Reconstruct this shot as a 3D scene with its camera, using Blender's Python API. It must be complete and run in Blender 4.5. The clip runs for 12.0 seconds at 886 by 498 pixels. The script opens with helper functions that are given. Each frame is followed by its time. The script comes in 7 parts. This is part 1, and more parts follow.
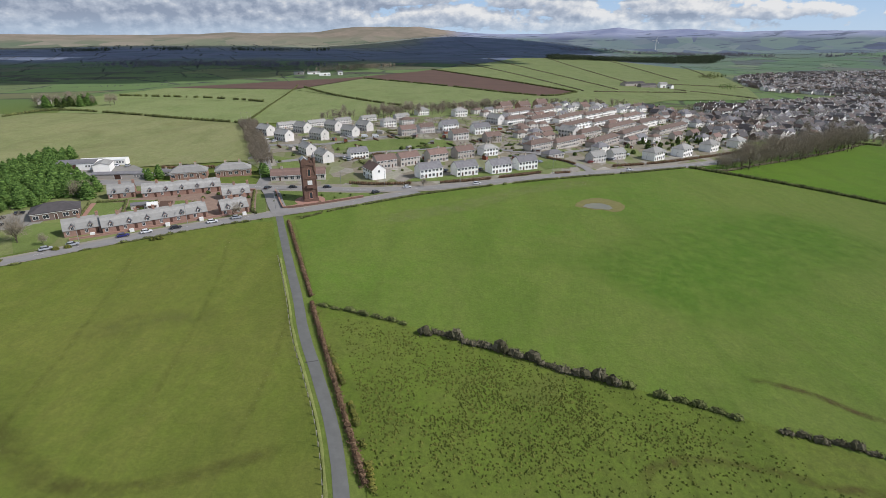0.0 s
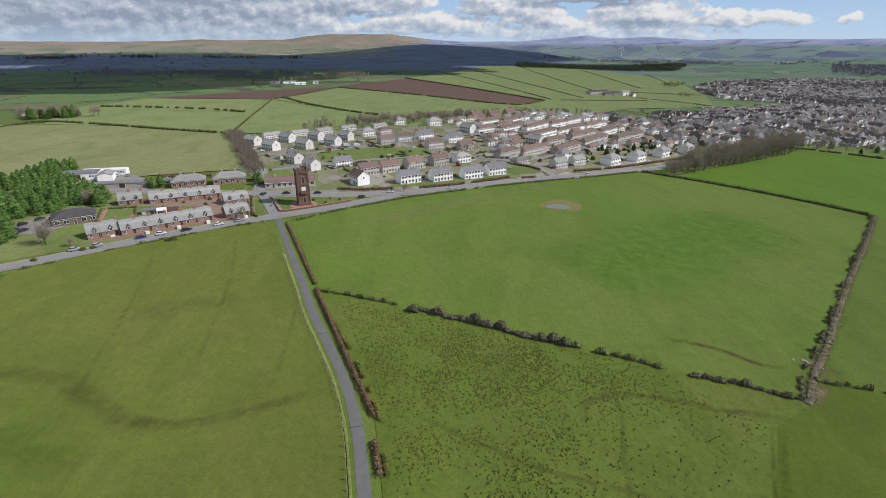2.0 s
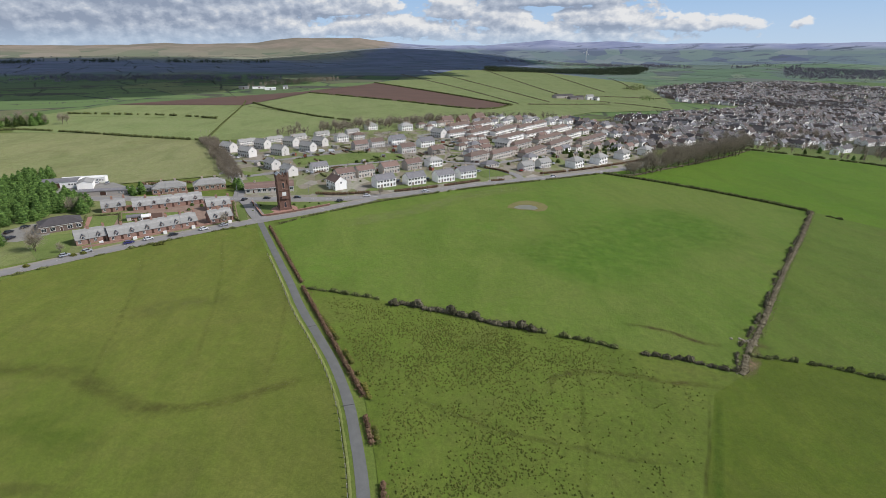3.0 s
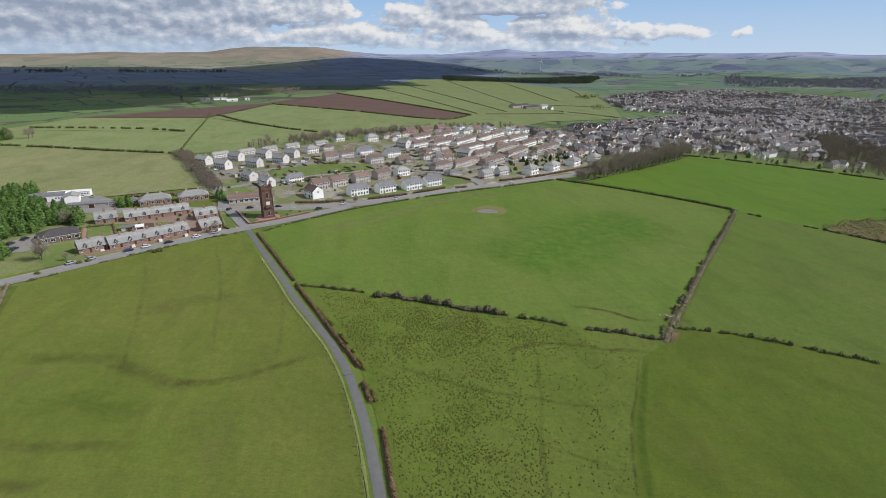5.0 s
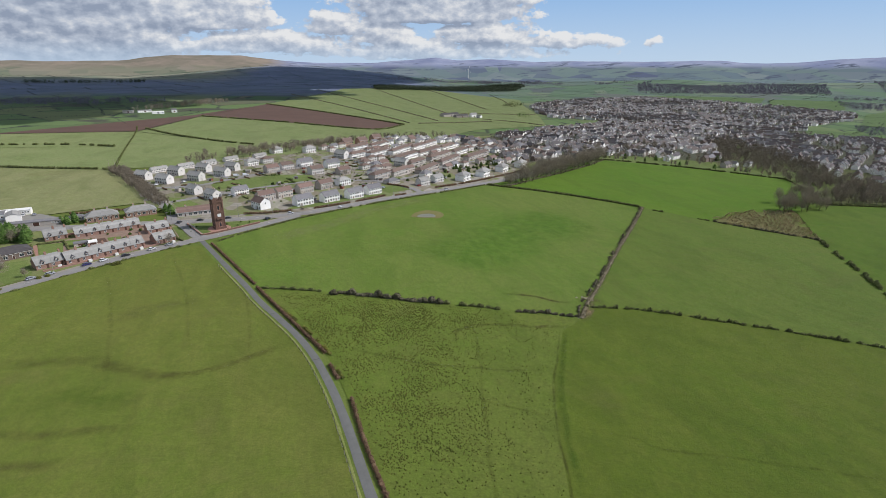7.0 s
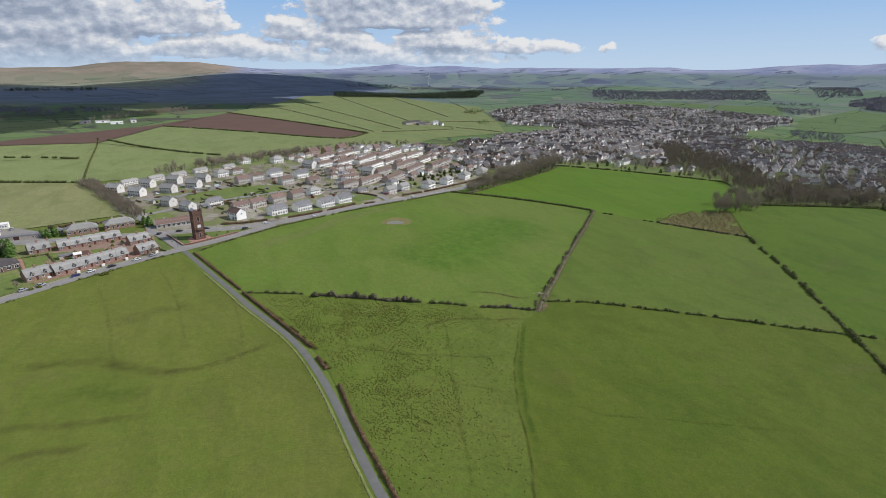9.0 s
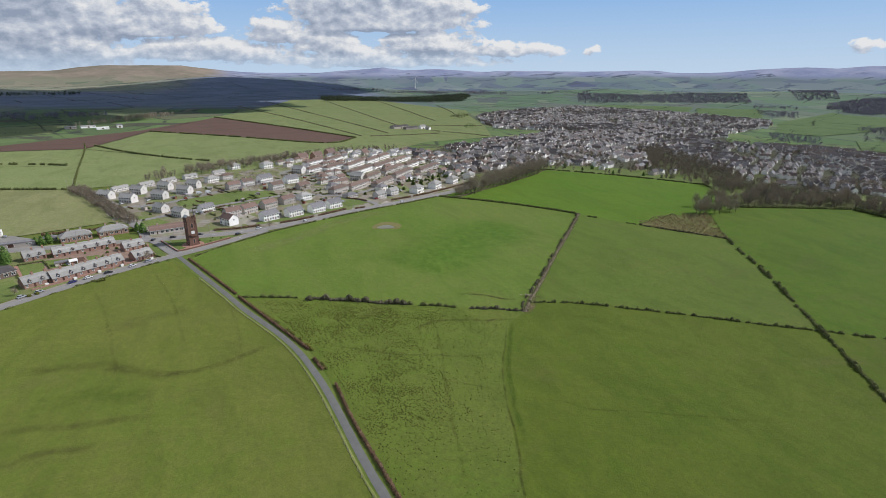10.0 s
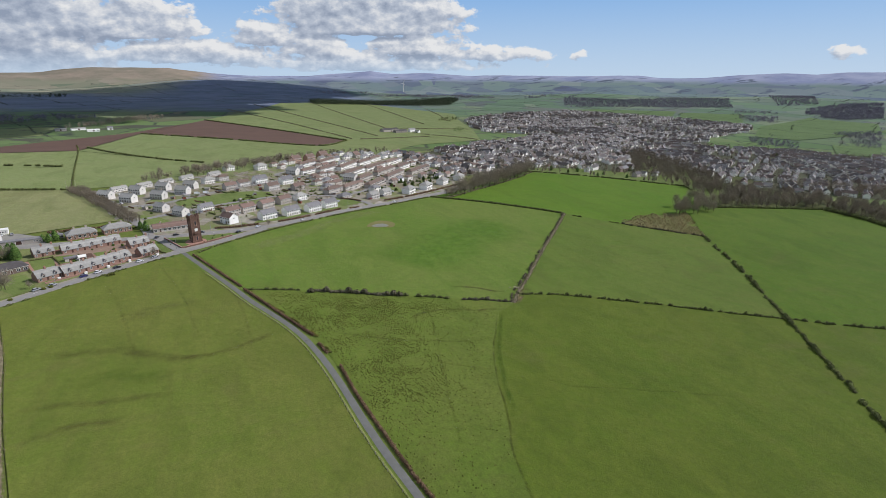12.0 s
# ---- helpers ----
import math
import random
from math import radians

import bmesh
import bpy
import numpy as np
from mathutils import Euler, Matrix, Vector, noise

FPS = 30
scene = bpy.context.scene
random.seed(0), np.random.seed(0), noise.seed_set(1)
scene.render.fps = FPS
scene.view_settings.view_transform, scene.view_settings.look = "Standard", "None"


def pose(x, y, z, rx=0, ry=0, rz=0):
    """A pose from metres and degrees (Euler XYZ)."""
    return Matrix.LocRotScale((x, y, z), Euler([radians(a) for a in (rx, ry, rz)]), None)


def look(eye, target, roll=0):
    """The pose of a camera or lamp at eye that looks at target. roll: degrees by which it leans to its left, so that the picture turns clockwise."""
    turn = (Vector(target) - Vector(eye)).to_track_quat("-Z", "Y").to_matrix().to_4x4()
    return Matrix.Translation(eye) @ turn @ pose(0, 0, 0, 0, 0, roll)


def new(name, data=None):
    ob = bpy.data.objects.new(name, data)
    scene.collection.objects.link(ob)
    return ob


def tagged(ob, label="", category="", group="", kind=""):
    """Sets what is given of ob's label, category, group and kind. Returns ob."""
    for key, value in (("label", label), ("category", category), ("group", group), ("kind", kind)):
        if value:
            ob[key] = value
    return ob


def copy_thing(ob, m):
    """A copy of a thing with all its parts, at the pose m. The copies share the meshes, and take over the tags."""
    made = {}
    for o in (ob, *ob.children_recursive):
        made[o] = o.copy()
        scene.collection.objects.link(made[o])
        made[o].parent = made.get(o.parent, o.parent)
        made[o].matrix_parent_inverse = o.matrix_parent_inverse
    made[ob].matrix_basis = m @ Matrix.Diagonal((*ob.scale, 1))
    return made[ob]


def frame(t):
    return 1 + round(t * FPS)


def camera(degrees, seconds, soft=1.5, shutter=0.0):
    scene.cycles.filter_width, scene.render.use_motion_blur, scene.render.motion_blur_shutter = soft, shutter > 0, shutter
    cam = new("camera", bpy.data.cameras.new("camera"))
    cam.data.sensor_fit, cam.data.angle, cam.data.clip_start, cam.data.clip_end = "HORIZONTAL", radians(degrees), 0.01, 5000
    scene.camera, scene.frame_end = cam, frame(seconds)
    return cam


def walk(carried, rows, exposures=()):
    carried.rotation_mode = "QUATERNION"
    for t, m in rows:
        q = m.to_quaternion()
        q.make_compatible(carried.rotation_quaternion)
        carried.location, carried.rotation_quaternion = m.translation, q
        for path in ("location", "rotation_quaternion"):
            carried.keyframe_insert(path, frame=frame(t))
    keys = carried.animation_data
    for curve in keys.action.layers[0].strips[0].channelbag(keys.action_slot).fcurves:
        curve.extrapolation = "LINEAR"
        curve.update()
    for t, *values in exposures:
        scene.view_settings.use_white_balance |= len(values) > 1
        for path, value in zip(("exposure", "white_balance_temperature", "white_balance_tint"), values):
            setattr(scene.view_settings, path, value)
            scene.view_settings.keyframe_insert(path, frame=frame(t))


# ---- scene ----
cam = camera(80.2, 12.0, soft=0.6)
PATH = [
    (0, (-0.00, 0.00, 78.00), (-0.001, 92.786, 40.707), -0.21),
    (0.5, (-0.40, -7.53, 79.96), (0.656, 85.323, 42.855), -0.24),
    (1, (-1.23, -15.27, 81.63), (0.517, 77.687, 44.803), -0.20),
    (1.5, (-1.84, -23.04, 83.57), (0.714, 69.989, 46.975), -0.19),
    (2, (-2.93, -31.12, 85.68), (1.851, 61.923, 49.356), -0.10),
    (2.5, (-4.19, -39.02, 87.80), (3.277, 53.942, 51.715), -0.08),
    (3, (-5.83, -47.06, 90.08), (4.279, 45.753, 54.252), -0.05),
    (5, (-14.89, -77.65, 98.14), (2.358, 14.583, 63.558), 0.02),
    (5.5, (-17.37, -84.91, 99.99), (2.280, 6.961, 65.725), 0.06),
    (6, (-20.02, -92.26, 101.87), (2.846, -1.015, 67.951), 0.04),
    (6.5, (-22.67, -99.29, 103.67), (3.464, -8.820, 70.013), 0.02),
    (7, (-25.69, -106.46, 105.56), (3.315, -16.770, 72.181), 0.00),
    (9, (-37.20, -130.35, 114.12), (-1.669, -42.712, 81.613), 0.02),
    (9.5, (-39.42, -134.67, 116.22), (-3.132, -47.239, 83.982), -0.01),
    (10, (-41.83, -138.62, 118.09), (-4.103, -51.734, 86.045), -0.03),
    (10.5, (-44.34, -142.31, 119.28), (-5.442, -55.866, 87.427), 0.12),
    (11, (-47.02, -146.20, 119.65), (-7.360, -60.053, 87.929), 0.19),
    (11.5, (-49.79, -150.41, 119.57), (-9.647, -64.417, 88.043), 0.23),
    (12, (-52.73, -155.00, 119.43), (-12.824, -68.865, 88.000), 0.28),
]
walk(cam, [(t, look(eye, target, roll)) for t, eye, target, roll in PATH])

# ---- world and sun ----
SUN_ELEVATION = radians(40)
SUN_WAY = Vector((0.97, -0.24, 0)).normalized() * math.cos(SUN_ELEVATION) + Vector((0, 0, math.sin(SUN_ELEVATION)))


def build_world():
    world = bpy.data.worlds.new("sky")
    scene.world = world
    world.use_nodes = True
    nt = world.node_tree
    nt.nodes.clear()
    add, link = nt.nodes.new, nt.links.new
    sky = add("ShaderNodeTexSky")
    sky.sky_type, sky.sun_disc = "NISHITA", False
    sky.sun_elevation = SUN_ELEVATION
    sky.sun_rotation = math.atan2(SUN_WAY.x, SUN_WAY.y)
    sky.altitude, sky.air_density, sky.dust_density, sky.ozone_density = 150, 1.0, 1.0, 1.5
    clear = add("ShaderNodeBackground")
    clear.inputs["Strength"].default_value = 0.085
    link(sky.outputs["Color"], clear.inputs["Color"])

    tc = add("ShaderNodeTexCoord")
    sep = add("ShaderNodeSeparateXYZ")
    link(tc.outputs["Generated"], sep.inputs[0])

    def op(kind, a, b=None, c=None):
        node = add("ShaderNodeMath")
        node.operation = kind
        for n, v in enumerate((a, b, c)):
            if v is None:
                continue
            if isinstance(v, (int, float)):
                node.inputs[n].default_value = v
            else:
                link(v, node.inputs[n])
        return node.outputs[0]

    def ranged(v, a, b, lo=0.0, hi=1.0, smooth=True):
        node = add("ShaderNodeMapRange")
        node.interpolation_type = "SMOOTHSTEP" if smooth else "LINEAR"
        for key, val in (("From Min", a), ("From Max", b), ("To Min", lo), ("To Max", hi)):
            node.inputs[key].default_value = val
        link(v, node.inputs["Value"])
        return node.outputs[0]

    # the sky in degrees: bearing east of north, and height over the horizon
    bearing = op("MULTIPLY", op("ARCTAN2", sep.outputs[0], sep.outputs[1]), 57.296)
    rise = op("MULTIPLY", op("ARCSINE", sep.outputs[2]), 57.296)

    def cloud_noise(u, v, across, up, detail, rough, shift):
        at = add("ShaderNodeCombineXYZ")
        link(op("MULTIPLY", u, across), at.inputs[0])
        link(op("MULTIPLY", v, up), at.inputs[1])
        at.inputs[2].default_value = shift
        node = add("ShaderNodeTexNoise")
        node.inputs["Scale"].default_value = 1.0
        node.inputs["Detail"].default_value = detail
        node.inputs["Roughness"].default_value = rough
        link(at.outputs[0], node.inputs["Vector"])
        return node.outputs["Fac"]

    # heaps of cumulus: bearing, height of the base, half width, depth above the base, weight
    HEAPS = ((-7.5, 3.4, 9.4, 3.6, 0.52), (7.6, 3.0, 4.0, 1.9, 0.46), (12.4, 2.2, 4.2, 1.9, 0.44), (17.2, 4.2, 9.4, 6.0, 0.54), (22.4, 2.3, 5.4, 1.8, 0.48),
             (30.0, 1.8, 5.8, 1.2, 0.36), (38.3, 1.9, 0.9, 0.5, 0.24), (60.5, 2.1, 1.4, 0.45, 0.24), (-22.0, 2.4, 14.0, 6.5, 0.52), (2.0, 1.4, 10.0, 1.8, 0.42), (16.0, 0.9, 15.0, 1.5, 0.34))

    def cover(across, up):
        u, v = op("ADD", bearing, across), op("ADD", rise, up)
        total = None
        for az, base, half, deep, weight in HEAPS:
            dx = op("DIVIDE", op("SUBTRACT", u, az), half)
            over = op("SUBTRACT", v, base)
            dy = op("MAXIMUM", op("DIVIDE", over, deep), op("DIVIDE", over, -0.55))
            near = op("SUBTRACT", weight, op("MULTIPLY", op("ADD", op("MULTIPLY", dx, dx), op("MULTIPLY", dy, dy)), weight * 0.8))
            total = near if total is None else op("MAXIMUM", total, near)
        # a closed sheet low in the west, scattered cloud high overhead
        west = ranged(u, 7.0, -13.0, -0.75, 0.52)
        high = ranged(v, 8.5, 16.0, -0.6, 0.02)
        total = op("MAXIMUM", op("MAXIMUM", total, west), op("MAXIMUM", high, -0.7))
        lumps = cloud_noise(u, v, 0.30, 0.58, 3.0, 0.5, 1.7)
        fine = cloud_noise(u, v, 0.95, 1.45, 6.0, 0.58, 5.2)
        puff = op("ADD", op("MULTIPLY", op("SUBTRACT", lumps, 0.5), 0.9), op("MULTIPLY", op("SUBTRACT", fine, 0.5), 0.75))
        return op("ADD", total, puff)

    here, above = cover(0.0, 0.0), cover(0.55, 0.60)
    edge = ranged(here, 0.02, 0.17)
    # tops catch the sun, bases and the thick of the cloud are grey
    lit = op("ADD", op("MULTIPLY", op("SUBTRACT", here, above), 1.6), op("MULTIPLY", ranged(here, 0.05, 0.75, 0.62, 0.30, False), ranged(bearing, 2.0, -24.0, 1.0, 0.6)))
    tone = add("ShaderNodeValToRGB")
    els = tone.color_ramp.elements
    els[0].position, els[0].color = 0.05, (0.31, 0.37, 0.49, 1)
    els[1].position, els[1].color = 0.92, (0.86, 0.87, 0.89, 1)
    mid = els.new(0.45)
    mid.color = (0.50, 0.56, 0.67, 1)
    link(lit, tone.inputs[0])
    cloud = add("ShaderNodeBackground")
    cloud.inputs["Strength"].default_value = 0.9
    link(tone.outputs[0], cloud.inputs["Color"])
    # pale blue haze low over the horizon
    tint = add("ShaderNodeValToRGB")
    els = tint.color_ramp.elements
    els[0].position, els[0].color = 0.0, (0.52, 0.67, 0.85, 1)
    els[1].position, els[1].color = 0.15, (0.21, 0.43, 0.79, 1)
    link(sep.outputs[2], tint.inputs[0])
    haze = add("ShaderNodeBackground")
    haze.inputs["Strength"].default_value = 0.98
    link(tint.outputs[0], haze.inputs["Color"])
    low = add("ShaderNodeMixShader")
    link(ranged(sep.outputs[2], 0.12, 0.6, 0.94, 0.0), low.inputs[0])
    link(clear.outputs[0], low.inputs[1]), link(haze.outputs[0], low.inputs[2])
    mix = add("ShaderNodeMixShader")
    link(op("MULTIPLY", edge, ranged(rise, -0.5, 2.4, 0.35, 1.0)), mix.inputs[0])
    link(low.outputs[0], mix.inputs[1]), link(cloud.outputs[0], mix.inputs[2])
    out = add("ShaderNodeOutputWorld")
    link(mix.outputs[0], out.inputs["Surface"])


build_world()
sun_data = bpy.data.lights.new("sun", "SUN")
sun_data.energy, sun_data.angle, sun_data.color = 4.0, radians(0.55), (1.0, 0.955, 0.945)
sun = new("sun", sun_data)
sun.matrix_world = look(SUN_WAY * 500, (0, 0, 0))

# ---- terrain ----
KNOLLS = [(30, 300, 110, 3.70), (150, 80, 70, -2.70), (300, 960, 250, 0.66), (-100, 400, 110, 0.75),
          (-100, 200, 60, 0.19), (60, 180, 80, 0.25), (280, 120, 90, -2.45)]
FAR_KNOLLS = [(-60, 3480, 320, 40), (300, 3470, 300, 30), (660, 3420, 260, 26), (-1500, 3100, 420, 22), (2350, 2750, 420, 22), (3050, 1750, 420, 26)]
SKYLINE_AZ = [-180, -90, -60, -38, -28, -23.3, -20.5, -18.5, -14, -12, -10.3, -8.5, -2.3, 0, 3, 5.7, 10.5, 14.2, 17.2, 19.5, 23, 28, 31, 38, 45, 47.5, 51, 54, 58, 60, 62, 70, 100, 180]
SKYLINE_Z = [80, 100, 110, 112, 106, 112, 126, 118, 122, 129, 152, 165, 165, 141, 114, 106, 106, 130, 151, 127, 138, 112, 121, 115, 123, 102, 106, 131, 146, 136, 152, 155, 100, 80]


def ease(v):
    v = min(1.0, max(0.0, v))
    return v * v * (3 - 2 * v)


def terrain(x, y):
    u, v = 0.9 * math.tanh(x / 900), 1.1 * math.tanh(y / 1100)
    z = -47.48 * u + 13.41 * v - 30.25 * u * u + 21.95 * u * v - 12.28 * v * v
    for cx, cy, s, h in KNOLLS:
        z += h * math.exp(-((x - cx) ** 2 + (y - cy) ** 2) / (2 * s * s))
    r = math.hypot(x, y)
    if r > 1500:
        z += ease((r - 1500) / 2900) * 34 + 9 * noise.noise((x / 620, y / 620, 0)) * ease((r - 1500) / 900)
        for cx, cy, s, h in FAR_KNOLLS:
            z += h * math.exp(-((x - cx) ** 2 + (y - cy) ** 2) / (2 * s * s))
    if r > 3700:
        az = math.degrees(math.atan2(x, y))
        top = float(np.interp(az, SKYLINE_AZ, SKYLINE_Z)) + 3 * noise.noise((az * 0.5, 0, 4)) + 2.5 * noise.noise((az * 1.6, 0, 9))
        f = ease((r - 3700) / 980)
        z = z * (1 - f) + top * f
    return z


# ---- materials ----
def srgb(r, g, b):
    return tuple((c / 255 / 12.92) if c <= 10 else ((c / 255 + 0.055) / 1.055) ** 2.4 for c in (r, g, b)) + (1,)


class Mat:
    """A small builder for node materials."""

    def __init__(self, name, rough=0.9, metal=0.0, spec=0.3):
        self.m = bpy.data.materials.new(name)
        self.m.use_nodes = True
        self.nt = self.m.node_tree
        self.bsdf = self.nt.nodes["Principled BSDF"]
        self.bsdf.inputs["Roughness"].default_value = rough
        self.bsdf.inputs["Metallic"].default_value = metal
        self.bsdf.inputs["Specular IOR Level"].default_value = spec
        self.tc = self.nt.nodes.new("ShaderNodeTexCoord").outputs["Object"]

    def link(self, a, b):
        self.nt.links.new(a, b)

    def mapped(self, rz=0.0, scale=(1, 1, 1), loc=(0, 0, 0), src=None):
        n = self.nt.nodes.new("ShaderNodeMapping")
        n.inputs["Rotation"].default_value = (0, 0, radians(rz))
        n.inputs["Scale"].default_value = scale
        n.inputs["Location"].default_value = loc
        self.link(src or self.tc, n.inputs["Vector"])
        return n.outputs[0]

    def noise(self, scale, detail=4.0, rough=0.6, vec=None, warp=0.0):
        n = self.nt.nodes.new("ShaderNodeTexNoise")
        n.inputs["Scale"].default_value = scale
        n.inputs["Detail"].default_value = detail
        n.inputs["Roughness"].default_value = rough
        n.inputs["Distortion"].default_value = warp
        self.link(vec or self.tc, n.inputs["Vector"])
        return n.outputs["Fac"]

    def voronoi(self, scale, feature="F1", out="Distance", vec=None, rand=1.0):
        n = self.nt.nodes.new("ShaderNodeTexVoronoi")
        n.feature = feature
        n.inputs["Scale"].default_value = scale
        n.inputs["Randomness"].default_value = rand
        self.link(vec or self.tc, n.inputs["Vector"])
        return n.outputs[out]

    def wave(self, scale, vec=None, warp=0.0, wscale=1.0, kind="SIN"):
        n = self.nt.nodes.new("ShaderNodeTexWave")
        n.wave_profile = kind
        n.inputs["Scale"].default_value = scale
        n.inputs["Distortion"].default_value = warp
        n.inputs["Detail Scale"].default_value = wscale
        self.link(vec or self.tc, n.inputs["Vector"])
        return n.outputs["Fac"]

    def ramp(self, fac, *stops):
        n = self.nt.nodes.new("ShaderNodeValToRGB")
        els = n.color_ramp.elements
        els[0].position, els[0].color = stops[0][0], stops[0][1]
        els[1].position, els[1].color = stops[-1][0], stops[-1][1]
        for p, c in stops[1:-1]:
            e = els.new(p)
            e.color = c
        self.link(fac, n.inputs[0])
        return n.outputs[0]

    def span(self, fac, a, b, lo=0.0, hi=1.0):
        n = self.nt.nodes.new("ShaderNodeMapRange")
        for key, v in (("From Min", a), ("From Max", b), ("To Min", lo), ("To Max", hi)):
            n.inputs[key].default_value = v
        self.link(fac, n.inputs["Value"])
        return n.outputs[0]

    def math(self, kind, a, b):
        n = self.nt.nodes.new("ShaderNodeMath")
        n.operation = kind
        for k, v in enumerate((a, b)):
            if isinstance(v, (int, float)):
                n.inputs[k].default_value = v
            else:
                self.link(v, n.inputs[k])
        return n.outputs[0]

    def mix(self, fac, a, b, kind="MIX"):
        n = self.nt.nodes.new("ShaderNodeMix")
        n.data_type, n.blend_type = "RGBA", kind
        for sock, v in ((n.inputs[0], fac), (n.inputs[6], a), (n.inputs[7], b)):
            if isinstance(v, (int, float, tuple)):
                sock.default_value = v
            else:
                self.link(v, sock)
        return n.outputs[2]

    def random(self):
        return self.nt.nodes.new("ShaderNodeObjectInfo").outputs["Random"]

    def island(self):
        return self.nt.nodes.new("ShaderNodeNewGeometry").outputs["Random Per Island"]

    def bump(self, height, strength=0.4, dist=0.1):
        n = self.nt.nodes.new("ShaderNodeBump")
        n.inputs["Strength"].default_value = strength
        n.inputs["Distance"].default_value = dist
        self.link(height, n.inputs["Height"])
        self.link(n.outputs[0], self.bsdf.inputs["Normal"])

    def done(self, color):
        if isinstance(color, tuple):
            self.bsdf.inputs["Base Color"].default_value = color
        else:
            self.link(color, self.bsdf.inputs["Base Color"])
        return self.m


def grass(name, a, b, c, angle=0.0, stripe=0.0, pitch=12.0, worn=0.0, tussock=0.0):
    """Pasture: a and b in wide patches, c in pale spots, faint mowing lines at an angle, mottled blades."""
    k = Mat(name, 0.95, 0, 0.15)
    k.bsdf.inputs["Diffuse Roughness"].default_value = 0.35
    broad = k.noise(0.013, 4, 0.55, warp=0.6)
    drift = k.noise(0.045, 5, 0.6, k.mapped(angle + 15, (1.0, 0.45, 1)), warp=0.8)
    mid = k.noise(0.16, 6, 0.68)
    fine = k.noise(1.3, 6, 0.8)
    col = k.mix(k.span(broad, 0.36, 0.64), a, b)
    col = k.mix(k.span(mid, 0.42, 0.70, 0, 0.6), col, c)
    col = k.mix(k.span(drift, 0.46, 0.64, 0, 0.5), col, tuple(v * 0.74 for v in b[:3]) + (1,))
    if stripe:
        lines = k.noise(1 / pitch, 3, 0.55, k.mapped(angle, (1.0, 0.05, 1)))
        col = k.mix(k.span(lines, 0.44, 0.66, 0, stripe), col, tuple(v * 0.72 for v in c[:3]) + (1,))
    if worn:
        spots = k.noise(0.03, 6, 0.66, k.mapped(angle, (0.55, 1.0, 1)), warp=1.0)
        col = k.mix(k.span(spots, 0.55, 0.70, 0, worn), col, srgb(112, 104, 66))
    if tussock:
        spots = k.noise(0.55, 3, 0.7)
        col = k.mix(k.span(spots, 0.50, 0.64, 0, tussock), col, srgb(78, 84, 40))
    speck = k.noise(0.5, 7, 0.85, k.mapped(angle, (1.0, 0.6, 1)))
    col = k.mix(k.span(speck, 0.42, 0.60, 0.0, 0.38), col, k.mix(0.6, col, (0.045, 0.060, 0.016, 1)))
    col = k.mix(k.span(fine, 0.38, 0.62, 0.0, 0.52), col, k.mix(0.6, col, (0.04, 0.055, 0.014, 1)))
    k.bump(k.math("ADD", k.math("MULTIPLY", mid, 2.0), fine), 0.6, 0.4)
    return k.done(col)


M = {}
M["grass_near"] = grass("pasture_olive", srgb(112, 130, 58), srgb(100, 129, 47), srgb(119, 131, 66), 20, 0.2, 6, worn=0.15)
M["grass_left"] = grass("pasture_left", srgb(111, 119, 53), srgb(102, 118, 46), srgb(121, 123, 62), 17, 0.28, 5, worn=0.35)
M["grass_rough"] = grass("pasture_rough", srgb(109, 124, 52), srgb(100, 122, 44), srgb(115, 123, 58), 20, 0.15, 6, worn=0.3, tussock=0.3)
M["grass_right"] = grass("pasture_right", srgb(99, 114, 39), srgb(91, 112, 33), srgb(107, 116, 46), -35, 0.16, 8, worn=0.25)
M["grass_middle"] = grass("pasture_middle", srgb(105, 123, 52), srgb(97, 121, 46), srgb(114, 125, 59), -35, 0.2, 9, worn=0.2)
M["grass_east"] = grass("pasture_east", srgb(94, 118, 37), srgb(85, 115, 31), srgb(104, 120, 45), -60, 0.16, 9, worn=0.2)
M["grass_bright"] = grass("pasture_bright", srgb(88, 126, 28), srgb(99, 130, 37), srgb(107, 132, 47), 40, 0.25, 8, worn=0.12)
M["grass_pale"] = grass("pasture_pale", srgb(142, 144, 100), srgb(128, 136, 88), srgb(152, 148, 112), 10, 0.25, 10, worn=0.3)
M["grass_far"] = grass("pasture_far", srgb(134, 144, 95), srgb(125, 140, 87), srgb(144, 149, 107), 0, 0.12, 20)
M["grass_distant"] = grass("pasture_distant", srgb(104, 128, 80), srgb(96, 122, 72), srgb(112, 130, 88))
M["straw"] = grass("dry_grass", srgb(144, 150, 90), srgb(130, 142, 76), srgb(160, 160, 108))
M["lawn"] = grass("lawn", srgb(116, 132, 74), srgb(107, 125, 66), srgb(127, 135, 84))


